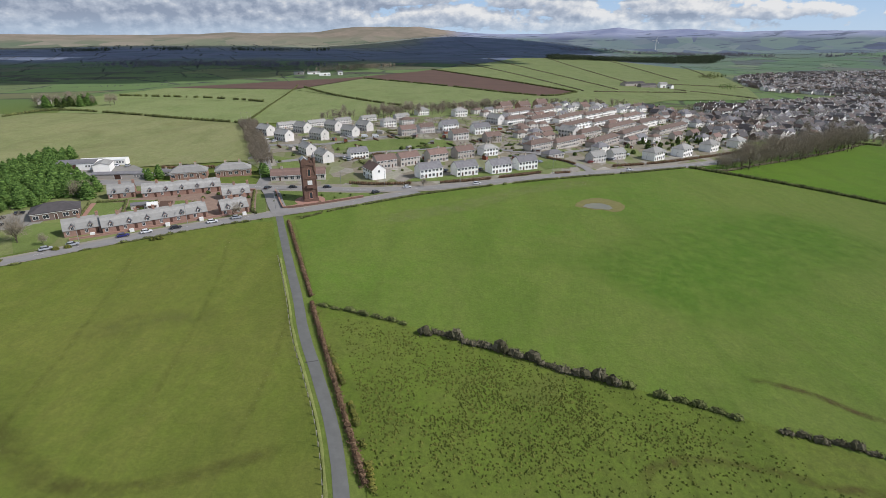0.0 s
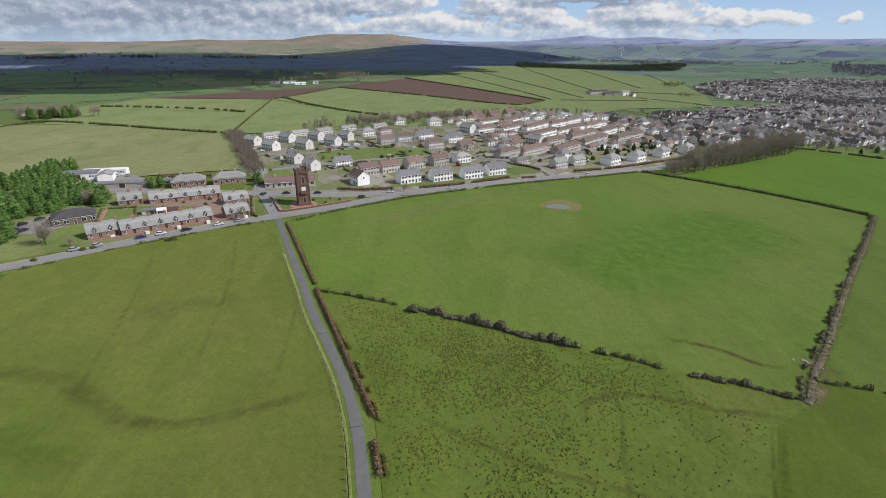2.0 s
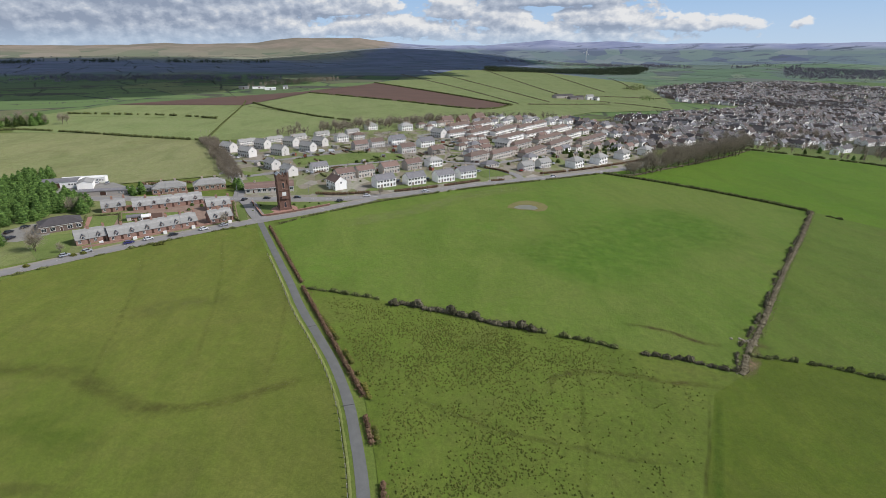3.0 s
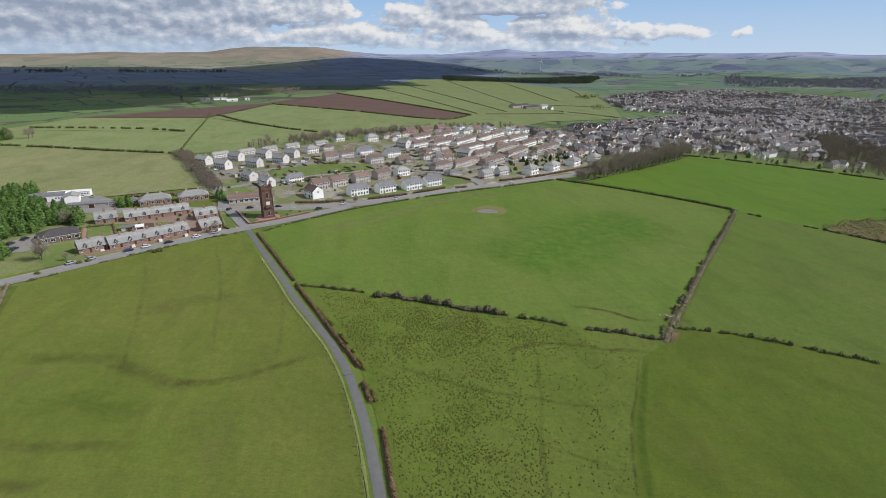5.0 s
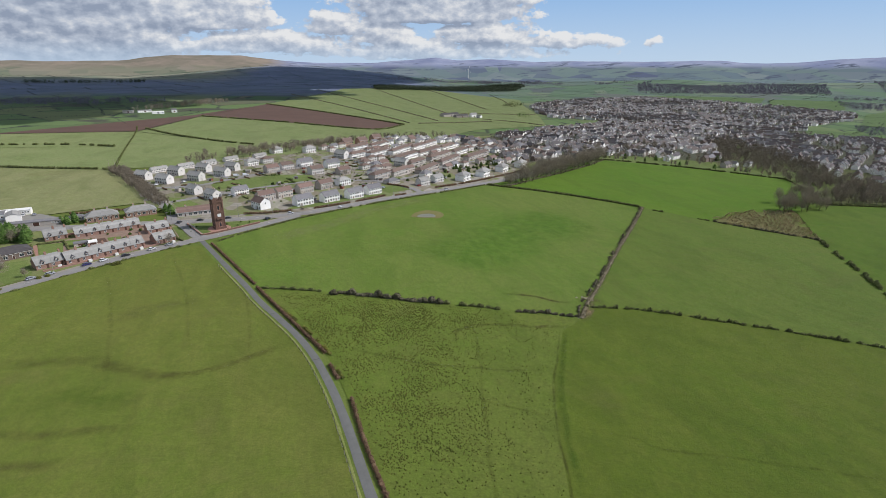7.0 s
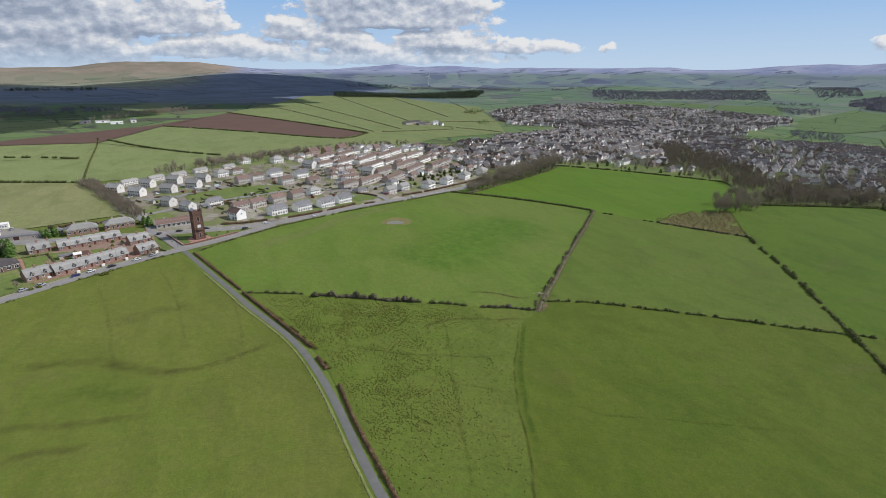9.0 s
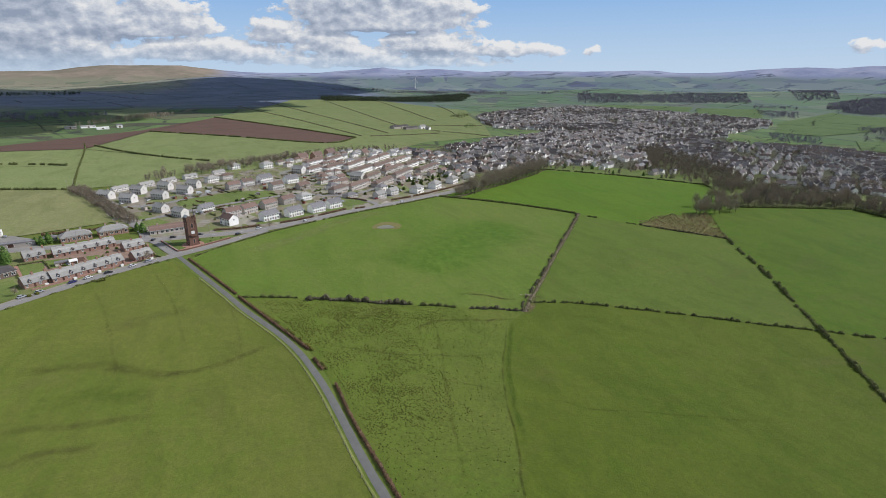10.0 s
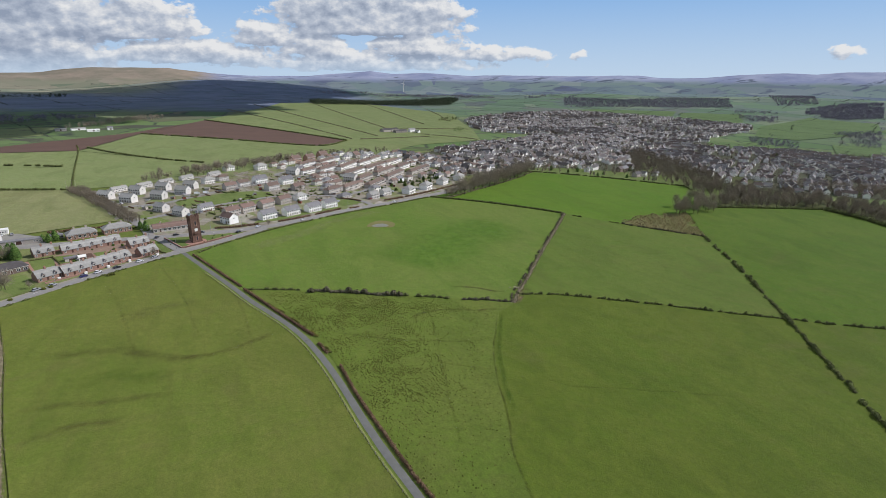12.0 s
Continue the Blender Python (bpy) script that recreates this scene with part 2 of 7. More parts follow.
def country():
    """Far farmland: a patchwork of fields with hedges and dark woods, tawny moor grass, and distance haze put into the
    colours.
    """
    k = Mat("far_country", 0.95, 0, 0.1)
    vec = k.mapped(24, (1.0, 0.62, 0.0))
    cell = k.voronoi(1 / 150, "F1", "Color", vec, 0.85)
    edge = k.voronoi(1 / 150, "DISTANCE_TO_EDGE", "Distance", vec, 0.85)
    sepn = k.nt.nodes.new("ShaderNodeSeparateColor")
    k.link(cell, sepn.inputs[0])
    col = k.ramp(sepn.outputs[0], (0.0, srgb(80, 104, 66)), (0.26, srgb(92, 116, 70)), (0.44, srgb(106, 126, 80)), (0.6, srgb(88, 106, 72)),
                 (0.74, srgb(122, 128, 88)), (0.88, srgb(84, 110, 68)), (0.95, srgb(116, 106, 86)), (1.0, srgb(92, 100, 76)))
    col = k.mix(k.span(k.noise(0.02, 4), 0.3, 0.7, 0, 0.4), col, srgb(88, 106, 72))
    hedge = k.span(edge, 0.012, 0.03, 1, 0)
    col = k.mix(k.math("MULTIPLY", hedge, k.span(k.noise(0.03, 3), 0.4, 0.55)), col, srgb(62, 68, 62))
    woods = k.noise(0.0035, 6, 0.62, k.mapped(24, (1.0, 2.2, 0.0)), warp=0.4)
    col = k.mix(k.span(woods, 0.58, 0.595), col, srgb(80, 82, 70))
    axis = k.nt.nodes.new("ShaderNodeSeparateXYZ")
    k.link(k.tc, axis.inputs[0])
    drift = k.math("MULTIPLY", k.noise(0.0025, 5, 0.6), 900.0)
    # distance haze put into the colour: cells turn bluish farther off
    haze_blue = k.ramp(sepn.outputs[0], (0.0, srgb(86, 106, 92)), (0.3, srgb(98, 120, 100)), (0.55, srgb(92, 106, 106)), (0.8, srgb(114, 130, 112)), (1.0, srgb(86, 94, 102)))
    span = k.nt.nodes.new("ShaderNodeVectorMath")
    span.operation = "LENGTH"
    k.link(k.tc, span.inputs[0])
    col = k.mix(k.span(k.math("ADD", span.outputs["Value"], drift), 1900, 3000, 0, 0.75), col, haze_blue)
    # blue haze painted over the north-west moor, tawny moor grass beyond it
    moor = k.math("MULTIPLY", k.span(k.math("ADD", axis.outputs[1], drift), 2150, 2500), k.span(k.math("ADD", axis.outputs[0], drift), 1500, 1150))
    haze_violet = k.mix(k.span(k.noise(0.012, 6, 0.7, k.mapped(10, (0.5, 1.3, 0.0))), 0.4, 0.6), srgb(116, 122, 150), srgb(94, 104, 128))
    col = k.mix(k.math("MULTIPLY", moor, 0.8), col, haze_violet)
    tawny = k.math("MULTIPLY", k.span(k.math("ADD", axis.outputs[1], drift), 3150, 3500), k.span(k.math("ADD", axis.outputs[0], drift), 420, 60))
    grassy = k.mix(k.span(k.noise(0.008, 6, 0.7), 0.4, 0.6), srgb(146, 142, 114), srgb(114, 124, 94))
    col = k.mix(k.math("MULTIPLY", tawny, 0.8), col, grassy)
    place = k.nt.nodes.new("ShaderNodeVectorMath")
    place.operation = "LENGTH"
    k.link(k.tc, place.inputs[0])
    home = k.mix(k.span(k.noise(0.3, 6, 0.7), 0.35, 0.65), srgb(104, 114, 58), srgb(86, 100, 46))
    col = k.mix(k.span(place.outputs["Value"], 560, 900), home, col)
    return k.done(col)


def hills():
    """Distant moor and hills: tawny grass to the west, blue-grey haze put into the colour to the east, pasture at their
    feet.
    """
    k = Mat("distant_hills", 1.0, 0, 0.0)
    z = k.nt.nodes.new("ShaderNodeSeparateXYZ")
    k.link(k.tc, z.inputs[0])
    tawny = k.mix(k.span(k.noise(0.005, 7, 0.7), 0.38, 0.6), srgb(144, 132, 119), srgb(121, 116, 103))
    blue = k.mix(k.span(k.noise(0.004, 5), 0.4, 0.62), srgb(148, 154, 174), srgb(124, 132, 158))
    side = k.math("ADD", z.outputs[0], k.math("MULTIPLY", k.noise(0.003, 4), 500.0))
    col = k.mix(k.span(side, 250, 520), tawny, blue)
    vec = k.mapped(24, (1.0, 0.7, 0.0))
    cell = k.voronoi(1 / 170, "F1", "Color", vec, 0.9)
    sepn = k.nt.nodes.new("ShaderNodeSeparateColor")
    k.link(cell, sepn.inputs[0])
    # eastern fields and woods at the foot carry the painted blue haze too
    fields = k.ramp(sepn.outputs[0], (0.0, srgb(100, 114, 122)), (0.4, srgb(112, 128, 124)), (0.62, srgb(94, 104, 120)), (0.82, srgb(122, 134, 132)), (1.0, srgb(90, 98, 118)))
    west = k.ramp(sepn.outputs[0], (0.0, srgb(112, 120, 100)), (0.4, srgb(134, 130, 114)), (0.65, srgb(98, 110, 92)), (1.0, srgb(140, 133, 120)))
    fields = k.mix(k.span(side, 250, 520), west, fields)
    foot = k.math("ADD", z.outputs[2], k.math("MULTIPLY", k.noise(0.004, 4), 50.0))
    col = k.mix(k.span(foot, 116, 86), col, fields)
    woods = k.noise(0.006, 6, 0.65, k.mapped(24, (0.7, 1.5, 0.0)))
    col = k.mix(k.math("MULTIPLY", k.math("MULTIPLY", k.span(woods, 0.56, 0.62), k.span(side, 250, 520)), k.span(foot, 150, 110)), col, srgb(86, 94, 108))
    return k.done(col)


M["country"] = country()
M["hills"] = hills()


def plain(name, color, dark=0.75, scale=1.5, rough=0.85, bump=0.2, spec=0.3, vary=0.0, metal=0.0):
    k = Mat(name, rough, metal, spec)
    lo = tuple(v * dark for v in color[:3]) + (1,)
    col = k.mix(k.span(k.noise(scale, 5, 0.65), 0.35, 0.7), color, lo)
    col = k.mix(k.span(k.noise(scale * 11, 3, 0.7), 0.4, 0.7, 0, 0.4), col, lo)
    if vary:
        col = k.mix(k.math("MULTIPLY", k.random(), vary), col, tuple(v * 0.45 for v in color[:3]) + (1,))
    if bump:
        k.bump(k.noise(scale * 8, 4, 0.7), bump, 0.05)
    return k.done(col)


M["plough"] = plain("ploughed_earth", srgb(98, 76, 66), 0.82, 0.02, 0.95)
M["asphalt"] = plain("asphalt", srgb(140, 138, 136), 0.82, 0.25, 0.9)
M["lane"] = plain("lane_tarmac", srgb(108, 109, 107), 0.8, 0.4, 0.92)
M["paving"] = plain("footway_paving", srgb(150, 144, 134), 0.8, 0.5)
M["verge"] = grass("verge_grass", srgb(112, 128, 60), srgb(102, 122, 52), srgb(122, 130, 72))
M["red_path"] = plain("red_gravel", srgb(166, 128, 114), 0.8, 0.8)
M["sandstone"] = plain("red_sandstone", srgb(158, 128, 114), 0.8, 0.9, 0.92, 0.3)
M["tower_stone"] = plain("dark_red_sandstone", srgb(120, 94, 82), 0.7, 0.9, 0.92, 0.3)
M["mud"] = plain("pond_mud", srgb(120, 116, 70), 0.75, 0.5, 0.9)
M["yard"] = plain("yard_concrete", srgb(140, 138, 132), 0.8, 0.3)


def roof_mat(name, base, alt, course=0.3):
    k = Mat(name, 0.8, 0, 0.35)
    n1 = k.noise(0.6, 5, 0.65)
    col = k.mix(k.span(n1, 0.35, 0.68), base, alt)
    rows = k.wave(1 / course / 6.3, k.mapped(0, (0, 1, 0.8)), 0.5, 1.0, "SAW")
    col = k.mix(k.span(rows, 0.0, 0.22, 0.35, 0), col, tuple(v * 0.5 for v in base[:3]) + (1,))
    col = k.mix(k.math("MULTIPLY", k.random(), 0.5), col, tuple(v * 0.62 for v in alt[:3]) + (1,))
    k.bump(rows, 0.5, 0.03)
    return k.done(col)


M["slate"] = roof_mat("grey_slate", srgb(133, 132, 134), srgb(113, 112, 116))
M["tile_brown"] = roof_mat("brown_roof_tile", srgb(128, 108, 98), srgb(106, 92, 85))
M["tile_red"] = roof_mat("red_roof_tile", srgb(136, 112, 102), srgb(120, 101, 94))
M["slate_green"] = roof_mat("weathered_slate", srgb(170, 169, 165), srgb(148, 147, 143))


def harl(name, base, alt, vary):
    k = Mat(name, 0.92, 0, 0.2)
    col = k.mix(k.math("MULTIPLY", k.random(), vary), base, alt)
    low = k.noise(0.45, 5, 0.7, k.mapped(0, (1, 1, 0.25)))
    col = k.mix(k.span(low, 0.5, 0.8, 0, 0.4), col, k.mix(0.5, col, srgb(110, 104, 92)))
    k.bump(k.noise(22, 3, 0.7), 0.25, 0.02)
    return k.done(col)


M["white_harl"] = harl("white_harling", srgb(246, 245, 243), srgb(236, 234, 228), 1.0)
M["cream_harl"] = harl("cream_harling", srgb(218, 215, 210), srgb(196, 193, 188), 1.0)
M["grey_harl"] = harl("grey_harling", srgb(196, 190, 182), srgb(170, 162, 154), 1.0)
M["town_slate"] = roof_mat("dark_town_slate", srgb(100, 96, 97), srgb(79, 75, 76))
M["town_tile"] = roof_mat("dark_town_tile", srgb(110, 97, 92), srgb(90, 80, 77))
M["trim"] = plain("white_trim", srgb(226, 226, 222), 0.9, 2, 0.6, 0.05)
M["door"] = plain("painted_door", srgb(96, 70, 60), 0.8, 2, 0.5, 0.05, vary=0.6)
M["chimney"] = plain("chimney_harl", srgb(186, 176, 162), 0.75, 1.2)
M["pot"] = plain("clay_pot", srgb(172, 128, 96), 0.8, 3)
M["brick"] = plain("red_brick", srgb(140, 84, 66), 0.75, 1.2)


def glass():
    k = Mat("window_glass", 0.08, 0, 0.6)
    k.bsdf.inputs["Coat Weight"].default_value = 0.3
    return k.done((0.035, 0.042, 0.05, 1))


M["glass"] = glass()


def leafy(name, a, b, c):
    k = Mat(name, 0.9, 0, 0.15)
    r = k.island()
    col = k.ramp(r, (0.0, a), (0.55, b), (1.0, c))
    return k.done(k.mix(k.span(k.noise(0.35, 3), 0.35, 0.7, 0, 0.4), col, a))


M["twig"] = leafy("bare_twigs", srgb(124, 115, 100), srgb(149, 139, 122), srgb(172, 161, 142))
M["thicket"] = leafy("brown_thicket", srgb(104, 97, 78), srgb(124, 116, 95), srgb(144, 135, 112))
M["wood_twig"] = leafy("woodland_twigs", srgb(106, 99, 86), srgb(127, 118, 104), srgb(150, 139, 121))
M["town_twig"] = leafy("town_trees", srgb(96, 90, 80), srgb(118, 110, 98), srgb(138, 128, 114))
M["twig_red"] = leafy("beech_hedge", srgb(92, 74, 58), srgb(114, 92, 72), srgb(132, 110, 88))
M["thorn"] = leafy("hawthorn", srgb(80, 82, 54), srgb(100, 106, 64), srgb(122, 130, 78))
M["thorn_dark"] = leafy("dark_hawthorn", srgb(70, 68, 51), srgb(95, 91, 73), srgb(122, 115, 97))
M["gorse"] = leafy("gorse", srgb(80, 88, 44), srgb(98, 102, 50), srgb(122, 118, 56))
M["fir"] = leafy("conifer_needles", srgb(66, 90, 46), srgb(90, 118, 58), srgb(118, 146, 74))
M["evergreen"] = leafy("evergreen_leaves", srgb(50, 66, 38), srgb(74, 92, 46), srgb(106, 120, 58))
M["rush"] = leafy("rush_tufts", srgb(74, 84, 35), srgb(88, 96, 41), srgb(104, 108, 52))
M["bracken"] = leafy("dead_bracken", srgb(142, 130, 96), srgb(166, 151, 116), srgb(190, 174, 138))
# far bare trees: the blue-violet of distance haze is put into the colour
M["hazed_twig"] = leafy("hazed_bare_trees", srgb(110, 108, 121), srgb(124, 120, 132), srgb(138, 134, 144))
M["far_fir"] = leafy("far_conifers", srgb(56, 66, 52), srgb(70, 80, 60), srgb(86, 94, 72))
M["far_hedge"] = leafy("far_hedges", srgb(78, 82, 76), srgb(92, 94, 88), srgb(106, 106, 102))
M["bark"] = plain("bark", srgb(92, 82, 70), 0.65, 1.5, 0.95)


def plots(name):
    """Small back gardens: lawns, paving, soil and gravel in plots."""
    k = Mat(name, 0.95, 0, 0.15)
    vec = k.mapped(32, (1.0, 0.6, 0.0))
    cell = k.voronoi(1 / 8, "F1", "Color", vec, 0.9)
    sepn = k.nt.nodes.new("ShaderNodeSeparateColor")
    k.link(cell, sepn.inputs[0])
    col = k.ramp(sepn.outputs[0], (0.0, srgb(120, 130, 84)), (0.18, srgb(112, 120, 76)), (0.34, srgb(132, 122, 106)), (0.55, srgb(154, 148, 142)), (0.75, srgb(134, 124, 112)), (0.85, srgb(124, 128, 92)), (1.0, srgb(172, 166, 160)))
    col = k.mix(k.span(k.noise(0.35, 5, 0.7), 0.35, 0.7, 0, 0.5), col, srgb(96, 100, 70))
    k.bump(k.noise(1.2, 4), 0.4, 0.2)
    return k.done(col)


M["plots"] = plots("garden_plots")


# ---- builders ----
def part(name, bm, mat, parent=None, label=""):
    """Links a bmesh as one mesh object, under a thing or a part where one is given."""
    me = bpy.data.meshes.new(name)
    bm.to_mesh(me)
    bm.free()
    ob = new(name, me)
    me.materials.append(M[mat])
    if parent is not None:
        ob.parent = parent
    if label:
        tagged(ob, label)
    return ob


def from_lists(name, verts, faces, mat, parent=None, label=""):
    me = bpy.data.meshes.new(name)
    me.from_pydata(verts, [], faces)
    me.materials.append(M[mat])
    ob = new(name, me)
    if parent is not None:
        ob.parent = parent
    if label:
        tagged(ob, label)
    return ob


def box(bm, x0, x1, y0, y1, z0, z1):
    v = [bm.verts.new((x, y, z)) for z in (z0, z1) for x, y in ((x0, y0), (x1, y0), (x1, y1), (x0, y1))]
    for f in ((3, 2, 1, 0), (4, 5, 6, 7), (0, 1, 5, 4), (1, 2, 6, 5), (2, 3, 7, 6), (3, 0, 4, 7)):
        bm.faces.new([v[i] for i in f])


def boxes(*dims):
    bm = bmesh.new()
    for d in dims:
        box(bm, *d)
    return bm


def prism(bm, profile, a, b, axis="x"):
    """A closed prism: a profile of (across, z) pulled from a to b along an axis."""
    def at(s, p):
        return (s, p[0], p[1]) if axis == "x" else (p[0], s, p[1])
    lo, hi = [bm.verts.new(at(a, p)) for p in profile], [bm.verts.new(at(b, p)) for p in profile]
    n = len(profile)
    bm.faces.new(lo[::-1]), bm.faces.new(hi)
    for i in range(n):
        bm.faces.new((lo[i], lo[(i + 1) % n], hi[(i + 1) % n], hi[i]))
    bmesh.ops.recalc_face_normals(bm, faces=bm.faces)


def spline(pts, step=5.0):
    """Points along a smooth line through pts."""
    p = [Vector((*q[:2], 0)) for q in pts]
    p = [2 * p[0] - p[1], *p, 2 * p[-1] - p[-2]]
    out = []
    for i in range(1, len(p) - 2):
        n = max(1, int((p[i + 1] - p[i]).length / step))
        for k in range(n):
            s = k / n
            out.append(0.5 * (2 * p[i] + (p[i + 1] - p[i - 1]) * s + (2 * p[i - 1] - 5 * p[i] + 4 * p[i + 1] - p[i + 2]) * s * s
                              + (3 * p[i] - p[i - 1] - 3 * p[i + 1] + p[i + 2]) * s ** 3))
    out.append(p[-2])
    return out


def ribbon(name, pts, width, mat, lift, label, category="road", side=0.0, step=5.0, wobble=0.0, smooth=True):
    """A strip of surface that follows the ground along a line; side: metres to the right of the line."""
    line = spline(pts, step) if smooth else [Vector((*q, 0)) for q in pts]
    verts, faces = [], []
    for i, p in enumerate(line):
        d = (line[min(i + 1, len(line) - 1)] - line[max(i - 1, 0)]).normalized()
        r = Vector((d.y, -d.x, 0))
        for k in range(4):
            off = side + width * (k / 3 - 0.5) + wobble * noise.noise((p.x * 0.2, p.y * 0.2, k * 7.3)) * (k in (0, 3))
            q = p + r * off
            verts.append((q.x, q.y, terrain(q.x, q.y) + lift + (0.04 if k in (1, 2) else 0)))
        if i:
            for k in range(3):
                a = 4 * (i - 1) + k
                faces.append((a, a + 1, a + 5, a + 4))
    return tagged(from_lists(name, verts, faces, mat), label, category, kind="structure")


def patch(name, pts, mat, lift, label, category="field", cell=0.0):
    """A field: a polygon of ground, cut fine enough to follow the terrain."""
    bm = bmesh.new()
    bm.faces.new([bm.verts.new((x, y, 0)) for x, y in pts])
    bmesh.ops.recalc_face_normals(bm, faces=bm.faces)
    xs, ys = [p[0] for p in pts], [p[1] for p in pts]
    size = max(max(xs) - min(xs), max(ys) - min(ys))
    cell = cell or max(8.0, min(30.0, size / 14))
    for axis, vals in ((0, xs), (1, ys)):
        s = min(vals) + cell
        while s < max(vals):
            co, no = [0, 0, 0], [0, 0, 0]
            co[axis], no[axis] = s, 1
            bmesh.ops.bisect_plane(bm, geom=bm.verts[:] + bm.edges[:] + bm.faces[:], plane_co=co, plane_no=no)
            s += cell
    bmesh.ops.triangulate(bm, faces=bm.faces)
    for v in bm.verts:
        v.co.z = terrain(v.co.x, v.co.y) + lift
    for f in bm.faces:
        if f.normal.z < 0:
            f.normal_flip()
    return tagged(part(name, bm, mat), label, category, kind="structure")


def inside(x, y, poly):
    hit, n = False, len(poly)
    for i in range(n):
        (x0, y0), (x1, y1) = poly[i], poly[i - 1]
        if (y0 > y) != (y1 > y) and x < (x1 - x0) * (y - y0) / (y1 - y0) + x0:
            hit = not hit
    return hit


class Clump:
    """Gathers many small leaves and twigs into one mesh."""

    def __init__(self, seed=0):
        self.v, self.f, self.rng = [], [], random.Random(seed)

    def leaf(self, p, size, flat=0.5):
        r = self.rng
        a = Vector((r.gauss(0, 1), r.gauss(0, 1), r.gauss(0, flat))).normalized() * size
        b = Vector((r.gauss(0, 1), r.gauss(0, 1), r.gauss(0, 1))).normalized() * size * 0.7
        n = len(self.v)
        p = Vector(p)
        self.v += [tuple(p - a), tuple(p + b), tuple(p + a), tuple(p - b)]
        self.f += [(n, n + 1, n + 2, n + 3)]

    def twig(self, p, q, w):
        p, q = Vector(p), Vector(q)
        d = (q - p).cross(Vector((self.rng.gauss(0, 1), self.rng.gauss(0, 1), self.rng.gauss(0, 1))))
        d = d.normalized() * w if d.length > 1e-6 else Vector((w, 0, 0))
        n = len(self.v)
        self.v += [tuple(p - d), tuple(p + d), tuple(q)]
        self.f += [(n, n + 1, n + 2)]

    def limb(self, p, q, r0, r1, sides=5):
        p, q = Vector(p), Vector(q)
        turn = (q - p).to_track_quat("Z", "Y")
        n = len(self.v)
        for c, r in ((p, r0), (q, r1)):
            for k in range(sides):
                a = 2 * math.pi * k / sides
                self.v.append(tuple(c + turn @ Vector((r * math.cos(a), r * math.sin(a), 0))))
        for k in range(sides):
            m = (k + 1) % sides
            self.f.append((n + k, n + m, n + sides + m, n + sides + k))

    def blob(self, p, rx, ry, rz, rough=0.3):
        """A lumpy closed core under the leaves."""
        n, r = len(self.v), self.rng
        rings, segs = 4, 7
        for i in range(rings + 1):
            th = math.pi * i / rings
            for k in range(segs):
                ph = 2 * math.pi * (k + 0.5 * (i % 2)) / segs
                s = 1 + r.uniform(-rough, rough)
                self.v.append((p[0] + rx * s * math.sin(th) * math.cos(ph), p[1] + ry * s * math.sin(th) * math.sin(ph), p[2] + rz * s * math.cos(th)))
        for i in range(rings):
            for k in range(segs):
                a, b = n + i * segs + k, n + i * segs + (k + 1) % segs
                self.f.append((a, b, b + segs, a + segs))

    def make(self, name, mat, parent=None, label=""):
        return from_lists(name, self.v, self.f, mat, parent, label)


def hedge(name, pts, width, height, mat, label, dense=16, gaps=0.0, seed=1, leaf=0.22, ragged=0.45, category="hedge", stems=True, beat=0.2, bush=0.0):
    """A hedge along a line: uneven bushes of twigs and leaves with gaps, on a ragged core."""
    c = Clump(seed)
    line = spline(pts, 0.7 if bush else max(1.2, leaf * 3.2))
    gone, form = 0.0, {}
    for i in range(len(line) - 1):
        p, d = line[i], line[i + 1] - line[i]
        run = d.length
        if run < 1e-6:
            continue
        gone += run
        round_top = 1.0
        if bush:
            n = int(gone / bush)
            if n not in form:
                form[n] = (c.rng.uniform(*((0.75, 1.1) if gaps < 0.1 else (0.5, 1.3))) if c.rng.random() > gaps else 0.0, c.rng.gauss(0, width * 0.16))
            f = gone / bush - n
            round_top = form[n][0] * max(0.0, 1 - (2 * f - 1) ** 2) ** 0.8 * 1.2
            if gaps < 0.1:
                round_top = max(round_top, 0.55)
            if round_top < 0.28:
                continue
        side = Vector((d.y, -d.x, 0)) / run
        if bush:
            p = p + side * form[n][1]
        if gaps and not bush and noise.noise((p.x * beat, p.y * beat, seed * 3.7)) < gaps - 0.55:
            continue
        swell = 1 + ragged * (noise.noise((p.x * 0.23, p.y * 0.23, seed)) + 0.6 * noise.noise((p.x * 0.9, p.y * 0.9, seed)))
        h, w = height * max(0.35, swell), width * max(0.45, 0.55 + 0.45 * swell)
        h, w = h * round_top, w * min(1.0, 0.4 + 0.6 * round_top)
        z = terrain(p.x, p.y)
        c.blob((p.x, p.y, z + h * 0.40), max(run * 0.55, w * 0.36), max(run * 0.55, w * 0.36), h * 0.46)
        for _ in range(max(2, int(dense * run))):
            s, u = c.rng.random(), c.rng.gauss(0, 0.33)
            up = c.rng.random() ** 0.7 * (1.08 - 0.5 * min(1, abs(u) * 1.4))
            q = p + d * s + side * (u * w)
            q.z = z + up * h
            if stems and c.rng.random() < 0.4:
                tip = q + Vector((c.rng.gauss(0, 0.3), c.rng.gauss(0, 0.3), c.rng.uniform(0.15, 0.6))) * (0.5 + 0.25 * height)
                c.twig(q, tip, leaf * 0.32)
            else:
                c.leaf(q, leaf * c.rng.uniform(0.6, 1.35))
    return tagged(c.make(name, mat), label, category)


